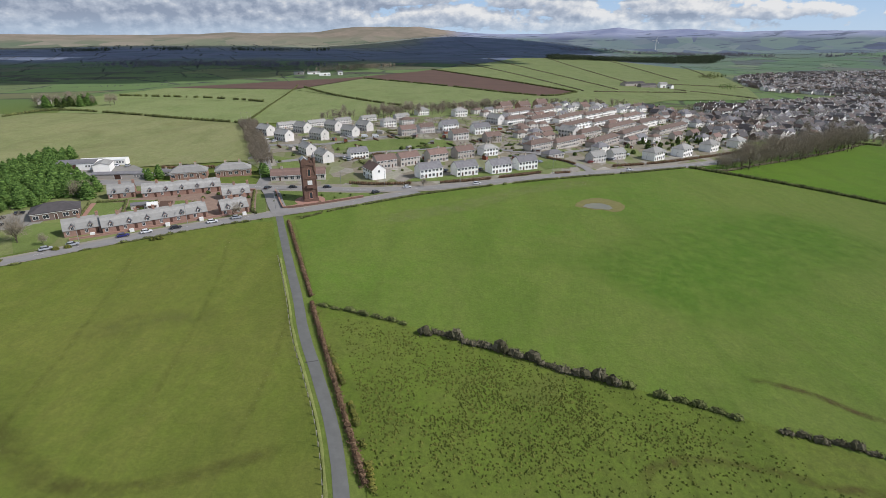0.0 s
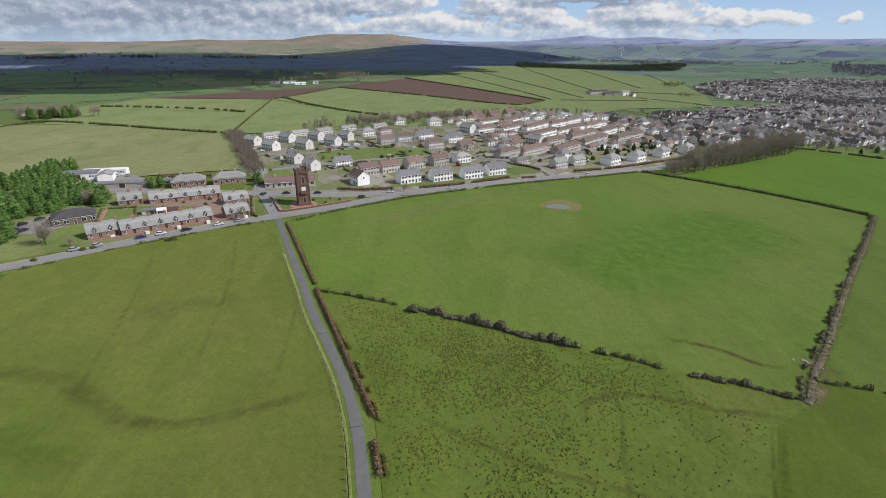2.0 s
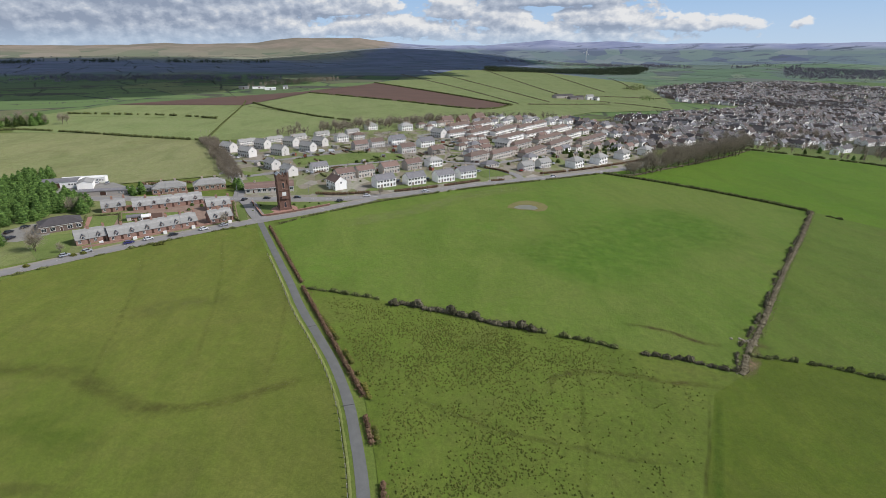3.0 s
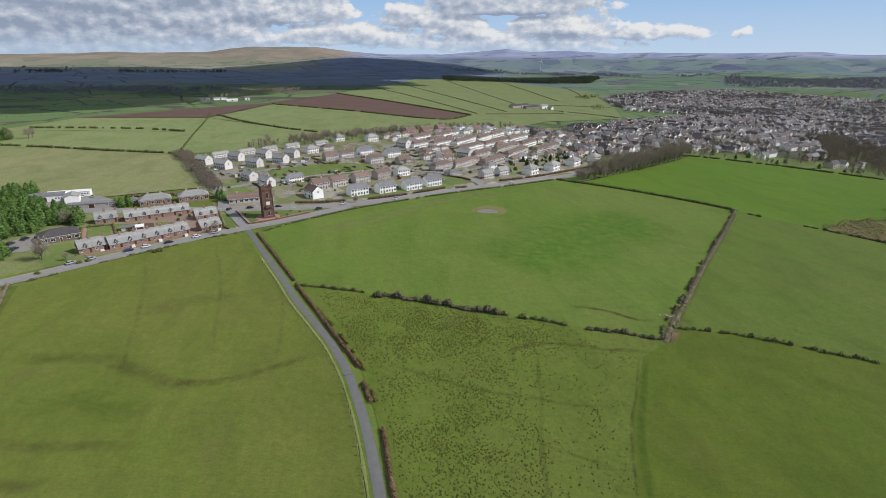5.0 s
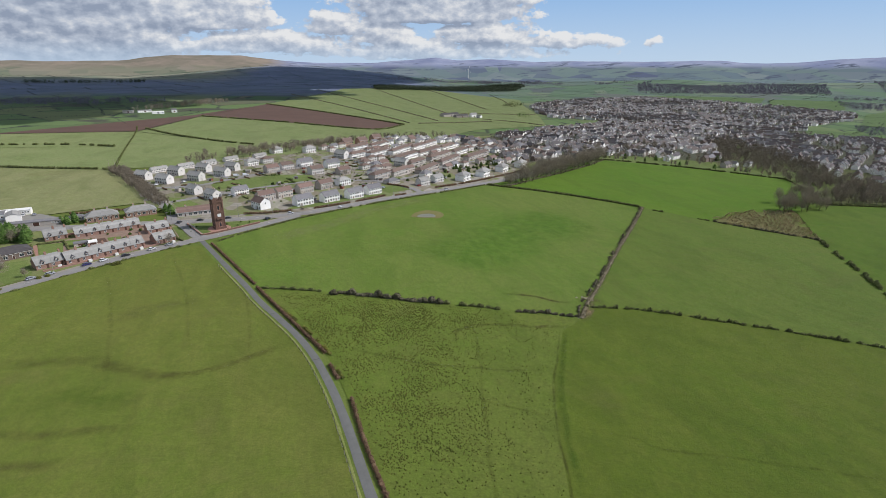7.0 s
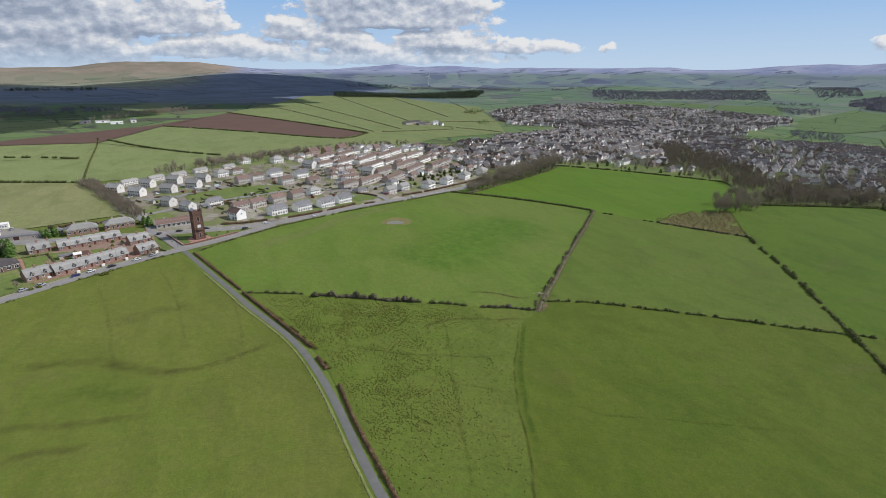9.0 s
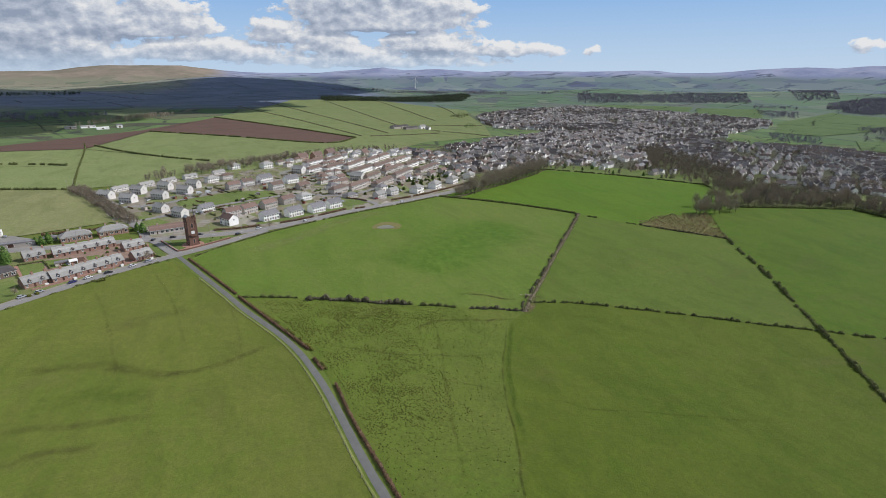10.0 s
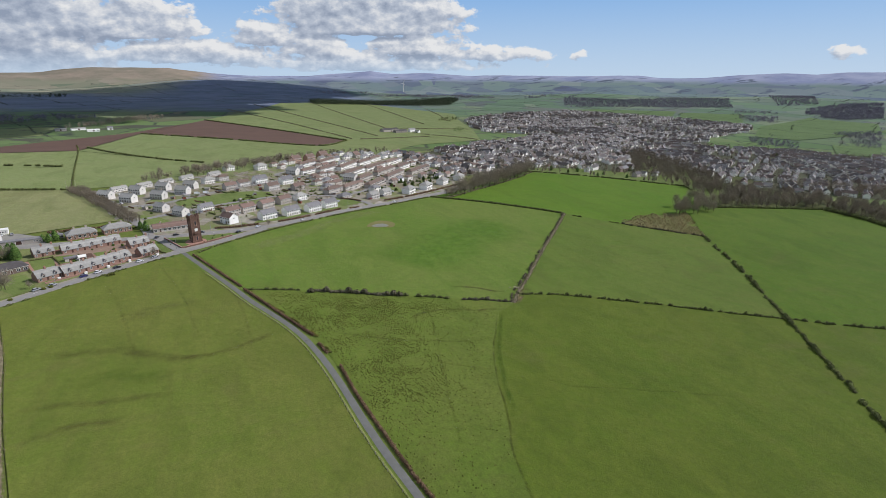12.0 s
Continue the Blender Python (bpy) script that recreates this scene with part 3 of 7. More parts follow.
# ---- ground ----
def build_ground():
    rings = [0] + [14 * 1.085 ** k for k in range(73)]
    rings = [r for r in rings if r < 4900] + [4900]
    segs = 480
    verts, faces = [(0, 0, terrain(0, 0) - 0.35)], []
    for r in rings[1:]:
        for k in range(segs):
            a = 2 * math.pi * k / segs
            x, y = r * math.sin(a), r * math.cos(a)
            verts.append((x, y, terrain(x, y) - 0.35 - 0.0004 * r))
    for k in range(segs):
        faces.append((0, 1 + (k + 1) % segs, 1 + k))
    for i in range(len(rings) - 2):
        for k in range(segs):
            a, b = 1 + i * segs + k, 1 + i * segs + (k + 1) % segs
            faces.append((a, b, b + segs, a + segs))
    split = [f for f in faces if max(math.hypot(*verts[i][:2]) for i in f) > 3650]
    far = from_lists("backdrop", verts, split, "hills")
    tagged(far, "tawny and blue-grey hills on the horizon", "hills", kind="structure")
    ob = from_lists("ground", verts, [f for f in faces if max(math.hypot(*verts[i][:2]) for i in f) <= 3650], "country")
    for p in far.data.polygons:
        p.use_smooth = True
    for p in ob.data.polygons:
        p.use_smooth = True
    tagged(ob, "rolling green farmland reaching to low hills on the horizon", "ground", kind="structure")


build_ground()

LANE = [(-70, 214), (-55, 172), (-45, 145), (-37.5, 123), (-30, 105), (-24, 90), (-20, 77.5), (-17.5, 67), (-15.8, 57), (-14, 45), (-12.5, 29), (-10, -6), (-6, -38), (2, -90), (14, -150), (40, -260)]
NEAR_ROAD = [(-420, 20), (-300, 72), (-200, 128), (-157, 157), (-128, 180), (-110, 194), (-89, 208), (-70, 219), (-49, 231), (-27, 246), (-13, 255)]
MAIN_ROAD = [(-560, 300), (-320, 276), (-180, 263), (-130, 260), (-90, 257), (-49, 255), (-27, 257), (-8, 261), (12, 269), (42, 285), (67, 298), (112, 321), (160, 347), (230, 392), (330, 470), (420, 560)]

patch("field_left", [(-67, 209), (-50, 160), (-34, 116), (-23, 85), (-17, 60), (-14, 34), (-12, -6), (-8, -38), (0, -90), (12, -150), (38, -260), (-60, -280), (-95, -120), (-114, 5), (-124, 41), (-136, 93), (-152, 152), (-128, 174), (-108, 189), (-88, 203)], "grass_left", 0.0, "olive green pasture with faint tractor lines and muddy streaks")
patch("field_main", [(-62, 209), (-39, 141), (-10, 129), (21, 116), (47, 105), (68, 97), (102, 81), (132, 112), (178, 160), (270, 255), (226, 298), (196, 321), (160, 341), (112, 316), (67, 293), (42, 280), (12, 263), (-10, 252), (-26, 241), (-47, 227)], "grass_near", 0.0, "green pasture field with a muddy pond hollow")
patch("field_rough", [(-39, 140), (-10, 129), (21, 116), (47, 105), (68, 97), (102, 81), (87, 72), (63, 37), (48, 6), (30, -35), (14, -90), (14, -145), (4, -90), (-3, -38), (-7, -6), (-9, 29), (-11, 50), (-14, 72)], "grass_rough", 0.0, "rough pasture with dark rush tufts beside the lane")
patch("field_right", [(102, 81), (110, 92), (145, 86), (193, 54), (216, 35), (246, 13), (215, -25), (195, -50), (120, -150), (60, -250), (40, -250), (14, -145), (14, -90), (30, -35), (48, 6), (63, 37), (87, 72)], "grass_right", 0.0, "smooth green pasture with faint lines")
patch("field_middle", [(108, 90), (145, 86), (193, 54), (216, 35), (246, 13), (300, 82), (350, 157), (302, 213), (270, 255), (178, 160), (132, 112)], "grass_middle", 0.0, "green pasture between hedges")
patch("field_bright", [(165, 344), (196, 322), (226, 299), (270, 256), (302, 213), (360, 232), (412, 227), (470, 242), (502, 288), (543, 348), (498, 394), (454, 433), (374, 484), (323, 460), (240, 390)], "grass_bright", 0.0, "bright green grass field")
patch("field_east", [(350, 157), (300, 82), (246, 13), (278, -9), (420, -90), (560, -60), (640, 90), (606, 156), (603, 206), (469, 239), (412, 227)], "grass_east", 0.0, "green pasture beside bare woodland")
patch("field_south_east", [(246, 13), (278, -9), (420, -90), (300, -300), (60, -250), (120, -150), (195, -50), (215, -25)], "grass_right", 0.0, "green pasture")
patch("field_west", [(-235, 275), (-118, 316), (-140, 386), (-171, 462), (-283, 505), (-367, 512), (-520, 470), (-560, 320)], "grass_pale", 0.0, "pale tired grass field")
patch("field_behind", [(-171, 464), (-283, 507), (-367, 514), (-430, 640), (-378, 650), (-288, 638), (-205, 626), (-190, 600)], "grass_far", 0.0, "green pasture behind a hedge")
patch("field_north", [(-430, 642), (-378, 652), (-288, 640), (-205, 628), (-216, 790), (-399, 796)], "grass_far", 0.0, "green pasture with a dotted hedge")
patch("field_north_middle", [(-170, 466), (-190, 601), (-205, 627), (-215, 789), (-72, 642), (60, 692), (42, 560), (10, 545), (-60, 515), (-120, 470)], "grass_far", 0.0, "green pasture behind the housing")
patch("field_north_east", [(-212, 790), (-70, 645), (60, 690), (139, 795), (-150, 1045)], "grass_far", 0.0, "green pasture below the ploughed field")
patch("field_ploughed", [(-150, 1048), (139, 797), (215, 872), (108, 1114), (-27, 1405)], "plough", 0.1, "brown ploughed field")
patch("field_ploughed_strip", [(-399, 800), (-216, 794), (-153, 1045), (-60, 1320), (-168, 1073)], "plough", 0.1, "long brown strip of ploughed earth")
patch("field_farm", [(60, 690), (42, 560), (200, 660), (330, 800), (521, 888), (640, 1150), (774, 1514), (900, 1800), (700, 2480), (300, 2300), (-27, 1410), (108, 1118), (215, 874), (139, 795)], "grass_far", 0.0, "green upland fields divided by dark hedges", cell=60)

ribbon("lane_bank", LANE[:-1], 12.0, "verge", -0.14, "grass banks beside a country lane", "verge")
ribbon("lane_verge", LANE[:-1], 6.2, "verge", 0.06, "pale grass verges of a country lane", "verge", side=-0.1, wobble=0.7)
ribbon("verge_edge", LANE[1:-1], 0.7, "straw", 0.17, "pale dry grass along the lane fence", "verge", side=2.7, wobble=0.35)
ribbon("lane", LANE, 2.9, "lane", 0.14, "narrow grey tarmac lane between fields", wobble=0.15)
ribbon("road_verge", NEAR_ROAD, 15.0, "verge", -0.16, "grass verges of the village road", "verge")
ribbon("road_verge", MAIN_ROAD, 16.0, "verge", -0.18, "grass verges of the main road", "verge")
ribbon("footway", NEAR_ROAD, 8.6, "paving", 0.07, "paved footway along the road", "pavement")
ribbon("village_road", NEAR_ROAD, 5.8, "asphalt", 0.16, "grey asphalt village road with parked cars", side=0.8)
ribbon("main_footway", MAIN_ROAD, 10.0, "paving", 0.07, "paved footway along the main road", "pavement")
ribbon("main_road", MAIN_ROAD, 6.8, "asphalt", 0.20, "grey asphalt main road")
ribbon("link_road", [(-88, 257), (-82, 245), (-76, 230), (-70, 217)], 7.5, "asphalt", 0.24, "short asphalt link road beside the tower")


def streak(pts, width, color, label, strength=0.8, wobble=1.0):
    """A worn or muddy line in the grass, ragged and fading at its sides."""
    line = spline(pts, 2.0)
    verts, faces, cover = [], [], []
    for i, p in enumerate(line):
        d = (line[min(i + 1, len(line) - 1)] - line[max(i - 1, 0)]).normalized()
        r = Vector((d.y, -d.x, 0))
        end = min(1.0, i / 6, (len(line) - 1 - i) / 6)
        for k in range(5):
            q = p + r * (width * (k / 4 - 0.5) + wobble * noise.noise((p.x * 0.09, p.y * 0.09, 2.0)))
            verts.append((q.x, q.y, terrain(q.x, q.y) + 0.03))
            cover.append((0.0, 0.7, 1.0, 0.7, 0.0)[k] * end)
        if i:
            for k in range(4):
                a = 5 * (i - 1) + k
                faces.append((a, a + 1, a + 6, a + 5))
    key = "streak%02d%02d%02d%d" % (*color, strength * 10)
    if key not in M:
        m = Mat("worn_grass", 0.95, 0, 0.1)
        col = m.mix(m.span(m.noise(0.7, 4, 0.7), 0.35, 0.7), srgb(*color), srgb(*[int(v * 0.8) for v in color]))
        m.link(col, m.bsdf.inputs["Base Color"])
        at = m.nt.nodes.new("ShaderNodeAttribute")
        at.attribute_name = "cover"
        fac = m.math("MULTIPLY", at.outputs["Fac"], m.span(m.noise(0.22, 6, 0.75), 0.36, 0.62, 0.15, 1.6))
        m.link(m.math("MULTIPLY", fac, strength), m.bsdf.inputs["Alpha"])
        M[key] = m.m
    ob = from_lists("worn_track", verts, faces, key)
    data = ob.data.attributes.new("cover", "FLOAT", "POINT")
    data.data.foreach_set("value", cover)
    return tagged(ob, label, "track", kind="structure")


streak([(-128, 91), (-110, 90.5), (-95, 87), (-84, 80), (-72, 71.5), (-58, 71)], 8.0, (98, 90, 56), "muddy dark streak across the pasture", 0.2, 2.0)
streak([(-76, 73), (-66, 71.5), (-58, 71.5), (-46, 74.5), (-36, 79.5), (-28, 83.5)], 4.5, (94, 82, 54), "muddy dark streak across the pasture", 0.3, 1.4)
streak([(-92, 86), (-84, 82), (-78, 80)], 9.0, (96, 88, 56), "muddy smudge in the pasture", 0.14, 1.0)
streak([(-124, 51), (-112, 51), (-98, 48), (-84, 46), (-70, 44)], 5.0, (100, 92, 58), "muddy dark streak across the pasture", 0.22, 2.0)
streak([(-120, 30), (-105, 35), (-94, 34), (-82, 33)], 5.0, (100, 92, 58), "muddy dark streak across the pasture", 0.2, 2.0)
streak([(-110, 62), (-96, 66), (-84, 60), (-70, 58)], 12, (96, 122, 46), "greener stretch of the pasture", 0.25, 2.5)
streak([(-100, 120), (-80, 128), (-62, 134)], 14, (128, 132, 74), "paler dry stretch of the pasture", 0.3, 3.0)
streak([(-48, 160), (-43, 120), (-41, 80)], 2.0, (92, 94, 52), "faint tractor line in the grass", 0.11, 0.8)
streak([(-84, 196), (-72, 150), (-66, 110), (-62, 80)], 2.0, (92, 94, 52), "faint tractor line in the grass", 0.11, 0.8)
streak([(-112, 180), (-100, 140), (-92, 100), (-86, 70)], 2.2, (92, 94, 52), "faint tractor line in the grass", 0.11, 0.8)
streak([(87, 74), (74, 54), (63, 37), (55, 22), (48, 6), (40, -14), (30, -35), (18, -80)], 1.3, (82, 82, 42), "old ditch line between pastures", 0.36, 0.5)
streak([(89, 73), (76, 53), (66, 37), (58, 22), (51, 6), (43, -14)], 3.0, (84, 112, 42), "lush green strip beside the ditch line", 0.35, 0.5)
streak([(36, 70), (41, 80), (50, 83), (63, 82), (78, 77.5), (95, 75)], 3.4, (98, 88, 54), "brown trodden track in rough pasture", 0.45, 1.0)
streak([(51, 98), (47, 74), (36, 40), (29, 18), (22, -3), (14, -30)], 1.8, (70, 74, 34), "faint trodden path in rough pasture", 0.15, 1.0)
streak([(58, 11), (71, 4), (77, -3), (100, -14), (140, -34)], 1.8, (74, 78, 36), "faint line across green pasture", 0.14, 0.8)
streak([(25, 37), (39, 28), (54, 17)], 1.8, (74, 76, 36), "faint trodden path in rough pasture", 0.15, 1.0)
streak([(-6, 76), (14, 62), (34, 52), (54, 47), (66, 42)], 2.4, (92, 88, 50), "faint trodden path in rough pasture", 0.2, 1.5)
streak([(76, 112), (90, 108), (100, 100), (108, 98)], 3.0, (96, 84, 56), "muddy gateway ground", 0.7, 0.6)
streak([(98, 80), (106, 84), (113, 92), (118, 101), (121, 108)], 6.5, (136, 120, 94), "bare earth at the hedge corner", 0.55, 0.6)
streak([(112, 103), (118, 100), (125, 97)], 4.0, (122, 98, 76), "bare earth at the hedge corner", 0.9, 0.4)
streak([(60, 150), (95, 180), (130, 205), (190, 230)], 70, (92, 138, 46), "greener stretch of the pasture", 0.3, 4.0)
streak([(-30, 210), (10, 235), (40, 262), (90, 290)], 16, (150, 156, 100), "paler strip along the roadside hedge", 0.28, 2.0)


def lane_fence():
    """Post-and-wire fence along the field side of the lane."""
    top = tagged(new("wire_fence"), "low post-and-wire fence along the lane verge", "fence")
    line = [p for p in spline(LANE[1:-2], 3.0)]
    rails = [[], []]
    post = None
    for i in range(len(line) - 1):
        d = (line[i + 1] - line[i]).normalized()
        q = line[i] + Vector((d.y, -d.x, 0)) * 3.3
        z = terrain(q.x, q.y)
        if post is None:
            post = part("post", boxes((-0.09, 0.09, -0.09, 0.09, -0.3, 1.2)), "trim_wood", top)
            ob = post
        else:
            ob = new("post", post.data)
            ob.parent = top
        ob.location = (q.x, q.y, z)
        for k, h in enumerate((0.55, 1.0)):
            rails[k].append(Vector((q.x, q.y, z + h)))
    for r in rails:
        c = Clump(1)
        for a, b in zip(r, r[1:]):
            c.limb(a, b, 0.012, 0.012, 3)
        c.make("wire", "rim", top)


M["dark_line"] = plain("lane_line_dark", srgb(78, 78, 78), 0.85, 2)
M["trim_wood"] = plain("weathered_post", srgb(168, 162, 142), 0.8, 3)
M["rim"] = plain("alloy_rim", srgb(160, 160, 164), 0.8, 3, 0.35, 0.05, metal=0.8)
lane_fence()
for x, y, a in ((-32.6, 110.5, 18), (-18.3, 69.5, 12)):
    d = Vector((math.cos(radians(a)), math.sin(radians(a)), 0))
    ribbon("road_seam", [(x - d.x * 1.6, y - d.y * 1.6), (x + d.x * 1.6, y + d.y * 1.6)], 0.3, "dark_line", 0.2, "thin dark line across the lane", "road", step=0.8)


def road_marks(line, step=9.0, dash=3.0, width=0.16):
    """White centre dashes along a road."""
    pts = spline(line, 1.5)
    verts, faces, run = [], [], 0.0
    for a, b in zip(pts, pts[1:]):
        run += (b - a).length
        if run % step > dash:
            continue
        d = (b - a).normalized() * 0.02
        r = Vector((d.y, -d.x, 0)).normalized() * width / 2
        n = len(verts)
        for q in (a - r, a + r, b + r, b - r):
            verts.append((q.x, q.y, terrain(q.x, q.y) + 0.27))
        faces.append((n, n + 1, n + 2, n + 3))
    return tagged(from_lists("road_marking", verts, faces, "road_white"), "worn white centre line on the main road", "road marking", kind="structure")


M["road_white"] = plain("worn_road_paint", srgb(214, 212, 206), 0.75, 2.0)
road_marks(MAIN_ROAD[3:])
road_marks(NEAR_ROAD[2:], 12, 2)


# ---- trees ----
def grow(c, p, way, length, radius, depth, rng, spread, twigs):
    """Limbs that fork, with fine twigs at their ends."""
    q = p + way * length
    c.limb(p, q, radius, radius * 0.66, 5 if depth > 1 else 3)
    if depth == 0:
        for tw in twigs:
            for _ in range(tw):
                s = rng.random()
                base = p.lerp(q, s)
                tip = base + (way + Vector((rng.gauss(0, 0.8), rng.gauss(0, 0.8), rng.gauss(0.15, 0.6)))).normalized() * length * rng.uniform(0.5, 1.2)
                c.tw.twig(base, tip, radius * 0.85)
        return
    for k in range(3 if depth > 1 else 4):
        a = 2 * math.pi * (k + rng.random()) / 3
        side = Vector((math.cos(a), math.sin(a), 0))
        turned = (way + side * spread * rng.uniform(0.6, 1.3) + Vector((0, 0, 0.16))).normalized()
        grow(c, p.lerp(q, rng.uniform(0.6, 1.0)), turned, length * rng.uniform(0.6, 0.84), radius * 0.58, depth - 1, rng, spread, twigs)


def bare_tree(seed, height, spread, label, name="bare_tree"):
    """A leafless tree: trunk and forking limbs, and an open egg-shaped crown of fine twigs."""
    rng = random.Random(seed)
    c = Clump(seed)
    c.tw = Clump(seed + 50)
    grow(c, Vector((0, 0, -0.4)), Vector((rng.gauss(0, 0.05), rng.gauss(0, 0.05), 1)), height * 0.30, height * 0.020, 3, rng, spread, (6,))
    wide = height * (0.2 + 0.22 * spread)
    lumps = [(rng.uniform(0, 6.28), rng.uniform(0.1, 0.75), rng.uniform(0.4, 0.85)) for _ in range(9)]
    for _ in range(1700):
        a, r, f = rng.choice(lumps)
        p = Vector((wide * r * math.cos(a), wide * r * math.sin(a), height * f)) + Vector((rng.gauss(0, 1), rng.gauss(0, 1), rng.gauss(0, 1.3))) * wide * 0.3
        if p.z < height * 0.22 or p.z > height * 1.02:
            continue
        out = Vector((p.x, p.y, (p.z - height * 0.35) * 0.8)).normalized()
        c.tw.twig(p, p + (out + Vector((rng.gauss(0, 0.5), rng.gauss(0, 0.5), rng.uniform(0, 0.7)))).normalized() * rng.uniform(0.8, 2.0), rng.uniform(0.03, 0.07))
    top = new(name)
    tagged(top, label, "tree")
    c.make("trunk", "bark", top)
    c.tw.make("crown", "twig", top)
    return top


def conifer(seed, height, width, label, mat="fir", name="conifer"):
    """A conifer: a trunk and drooping whorls of needle sprays."""
    rng = random.Random(seed)
    top = new(name)
    tagged(top, label, "tree")
    t = Clump(seed)
    t.limb((0, 0, -0.5), (0, 0, height * 0.9), height * 0.022, 0.05, 6)
    t.make("trunk", "bark", top)
    c = Clump(seed + 9)
    for i in range(22):
        f = i / 22
        z, r = height * (0.06 + 0.9 * f), width * (1 - f ** 2.4) ** 0.8
        c.blob((0, 0, z), max(0.3, r * 0.72), max(0.3, r * 0.72), height * 0.06, 0.35)
        for k in range(int(14 + 34 * (1 - f))):
            a, d = rng.uniform(0, 2 * math.pi), r * rng.uniform(0.5, 1.12)
            c.leaf((d * math.cos(a), d * math.sin(a), z - d * 0.22 + rng.gauss(0, 0.3)), rng.uniform(0.3, 0.65), 0.35)
    c.make("crown", mat, top)
    return top


def bush(seed, r, h, mat, label, name="bush", leaves=260, category="bush"):
    c = Clump(seed)
    for k in range(5):
        a = c.rng.uniform(0, 6.28)
        c.blob((math.cos(a) * r * 0.4, math.sin(a) * r * 0.4, h * 0.38), r * 0.45, r * 0.45, h * 0.42, 0.3)
    for _ in range(leaves):
        a, d, up = c.rng.uniform(0, 6.28), r * math.sqrt(c.rng.random()), c.rng.random()
        d *= 1.05 * math.sqrt(max(0.08, 1 - up * up))
        c.leaf((d * math.cos(a), d * math.sin(a), up * h), c.rng.uniform(0.12, 0.34) * (0.6 + r * 0.25))
    return tagged(c.make(name, mat), label, category)


def stand(ob, x, y, turn=0.0, size=1.0, sink=0.0, fresh=True):
    """Puts a copy of a thing on the ground."""
    m = Matrix.Translation((x, y, terrain(x, y) - sink)) @ Matrix.Rotation(radians(turn), 4, "Z")
    made = copy_thing(ob, m)
    made.scale = (size, size, size)
    return made


def retire(*obs):
    """Removes the patterns that copies were taken from."""
    for ob in obs:
        for o in (*ob.children_recursive, ob):
            bpy.data.objects.remove(o)


def scatter(pattern, n, poly, seed, lo, hi, group, gap=3.0):
    rng = random.Random(seed)
    xs, ys = [p[0] for p in poly], [p[1] for p in poly]
    done, tries = [], 0
    while len(done) < n and tries < n * 60:
        tries += 1
        x, y = rng.uniform(min(xs), max(xs)), rng.uniform(min(ys), max(ys))
        if not inside(x, y, poly) or any((x - a) ** 2 + (y - b) ** 2 < gap * gap for a, b in done):
            continue
        done.append((x, y))
        ob = stand(pattern[len(done) % len(pattern)], x, y, rng.uniform(0, 360), rng.uniform(lo, hi))
        tagged(ob, group=group)
    return done


bare = [bare_tree(11, 15, 0.55, "tall bare brown tree with fine twigs"), bare_tree(12, 13, 0.7, "wide bare brown tree with fine twigs"),
        bare_tree(13, 15.5, 0.45, "slender bare grey-brown tree")]
firs = [conifer(21, 10.5, 3.7, "dense bushy dark green conifer tree"), conifer(22, 9.5, 3.6, "bushy mid-green conifer tree"), conifer(23, 8, 2.6, "small leafy green conifer tree", "evergreen")]
shrub = [bush(31, 1.7, 2.2, "evergreen", "rounded evergreen garden shrub", "shrub"), bush(32, 1.3, 1.5, "thorn", "brown leafless garden shrub", "shrub"),
         bush(33, 1.2, 1.1, "gorse", "yellow flowering gorse bush", "gorse_bush")]

# avenue of bare trees between the village and the bright field
rng = random.Random(5)
avenue = spline([(184, 338), (204, 350), (228, 366), (264, 390), (302, 416), (336, 440), (386, 478)], 5.2)
for k, p in enumerate(avenue):
    for side in (0, 7):
        if rng.random() < (0.92 if side else 0.7):
            ob = stand(bare[(k + side) % 3], p.x + rng.gauss(0, 1.8) - side * 0.5, p.y + rng.gauss(0, 1.8) + side, rng.uniform(0, 360), rng.uniform(0.85, 1.3) * (0.6 if k < 4 else 1.0))
            tagged(ob, group="avenue of bare trees")
CLUMP = [(384, 218), (412, 216), (452, 226), (486, 262), (474, 282), (438, 264), (402, 242)]
scatter(bare, 30, CLUMP, 7, 0.75, 1.1, "clump of bare trees by the scrub", 4.0)
BELT = [(472, 243), (542, 224), (606, 204), (600, 136), (660, 120), (690, 190), (640, 262), (585, 318), (545, 352), (556, 296)]
scatter(bare, 50, BELT, 8, 0.8, 1.2, "belt of bare woodland", 5.0)
WOOD_MID = [(560, 440), (556, 372), (585, 330), (660, 390), (720, 500), (770, 660), (740, 700), (650, 560), (590, 510)]
scatter(bare, 34, [(-95, 520), (-20, 575), (40, 605), (90, 620), (80, 590), (10, 565), (-60, 505)], 10, 0.65, 0.95, "bare trees behind the houses", 5.0)
scatter(bare, 16, [(-425, 556), (-350, 570), (-350, 600), (-400, 590)], 14, 0.7, 0.95, "bare trees by a farm", 5.0)
scatter(firs, 12, [(-410, 553), (-368, 560), (-368, 585), (-405, 580)], 15, 1.0, 1.4, "conifers by a farm", 4.0)
scatter(bare, 1, [(-300, 1190), (-200, 1320), (-120, 1500), (-170, 1500), (-260, 1300)], 16, 0.8, 1.2, "bare trees round a far farm", 9.0)
scatter(bare, 20, [(330, 500), (450, 520), (560, 560), (600, 620), (420, 580)], 17, 0.7, 1.0, "bare village trees", 9.0)
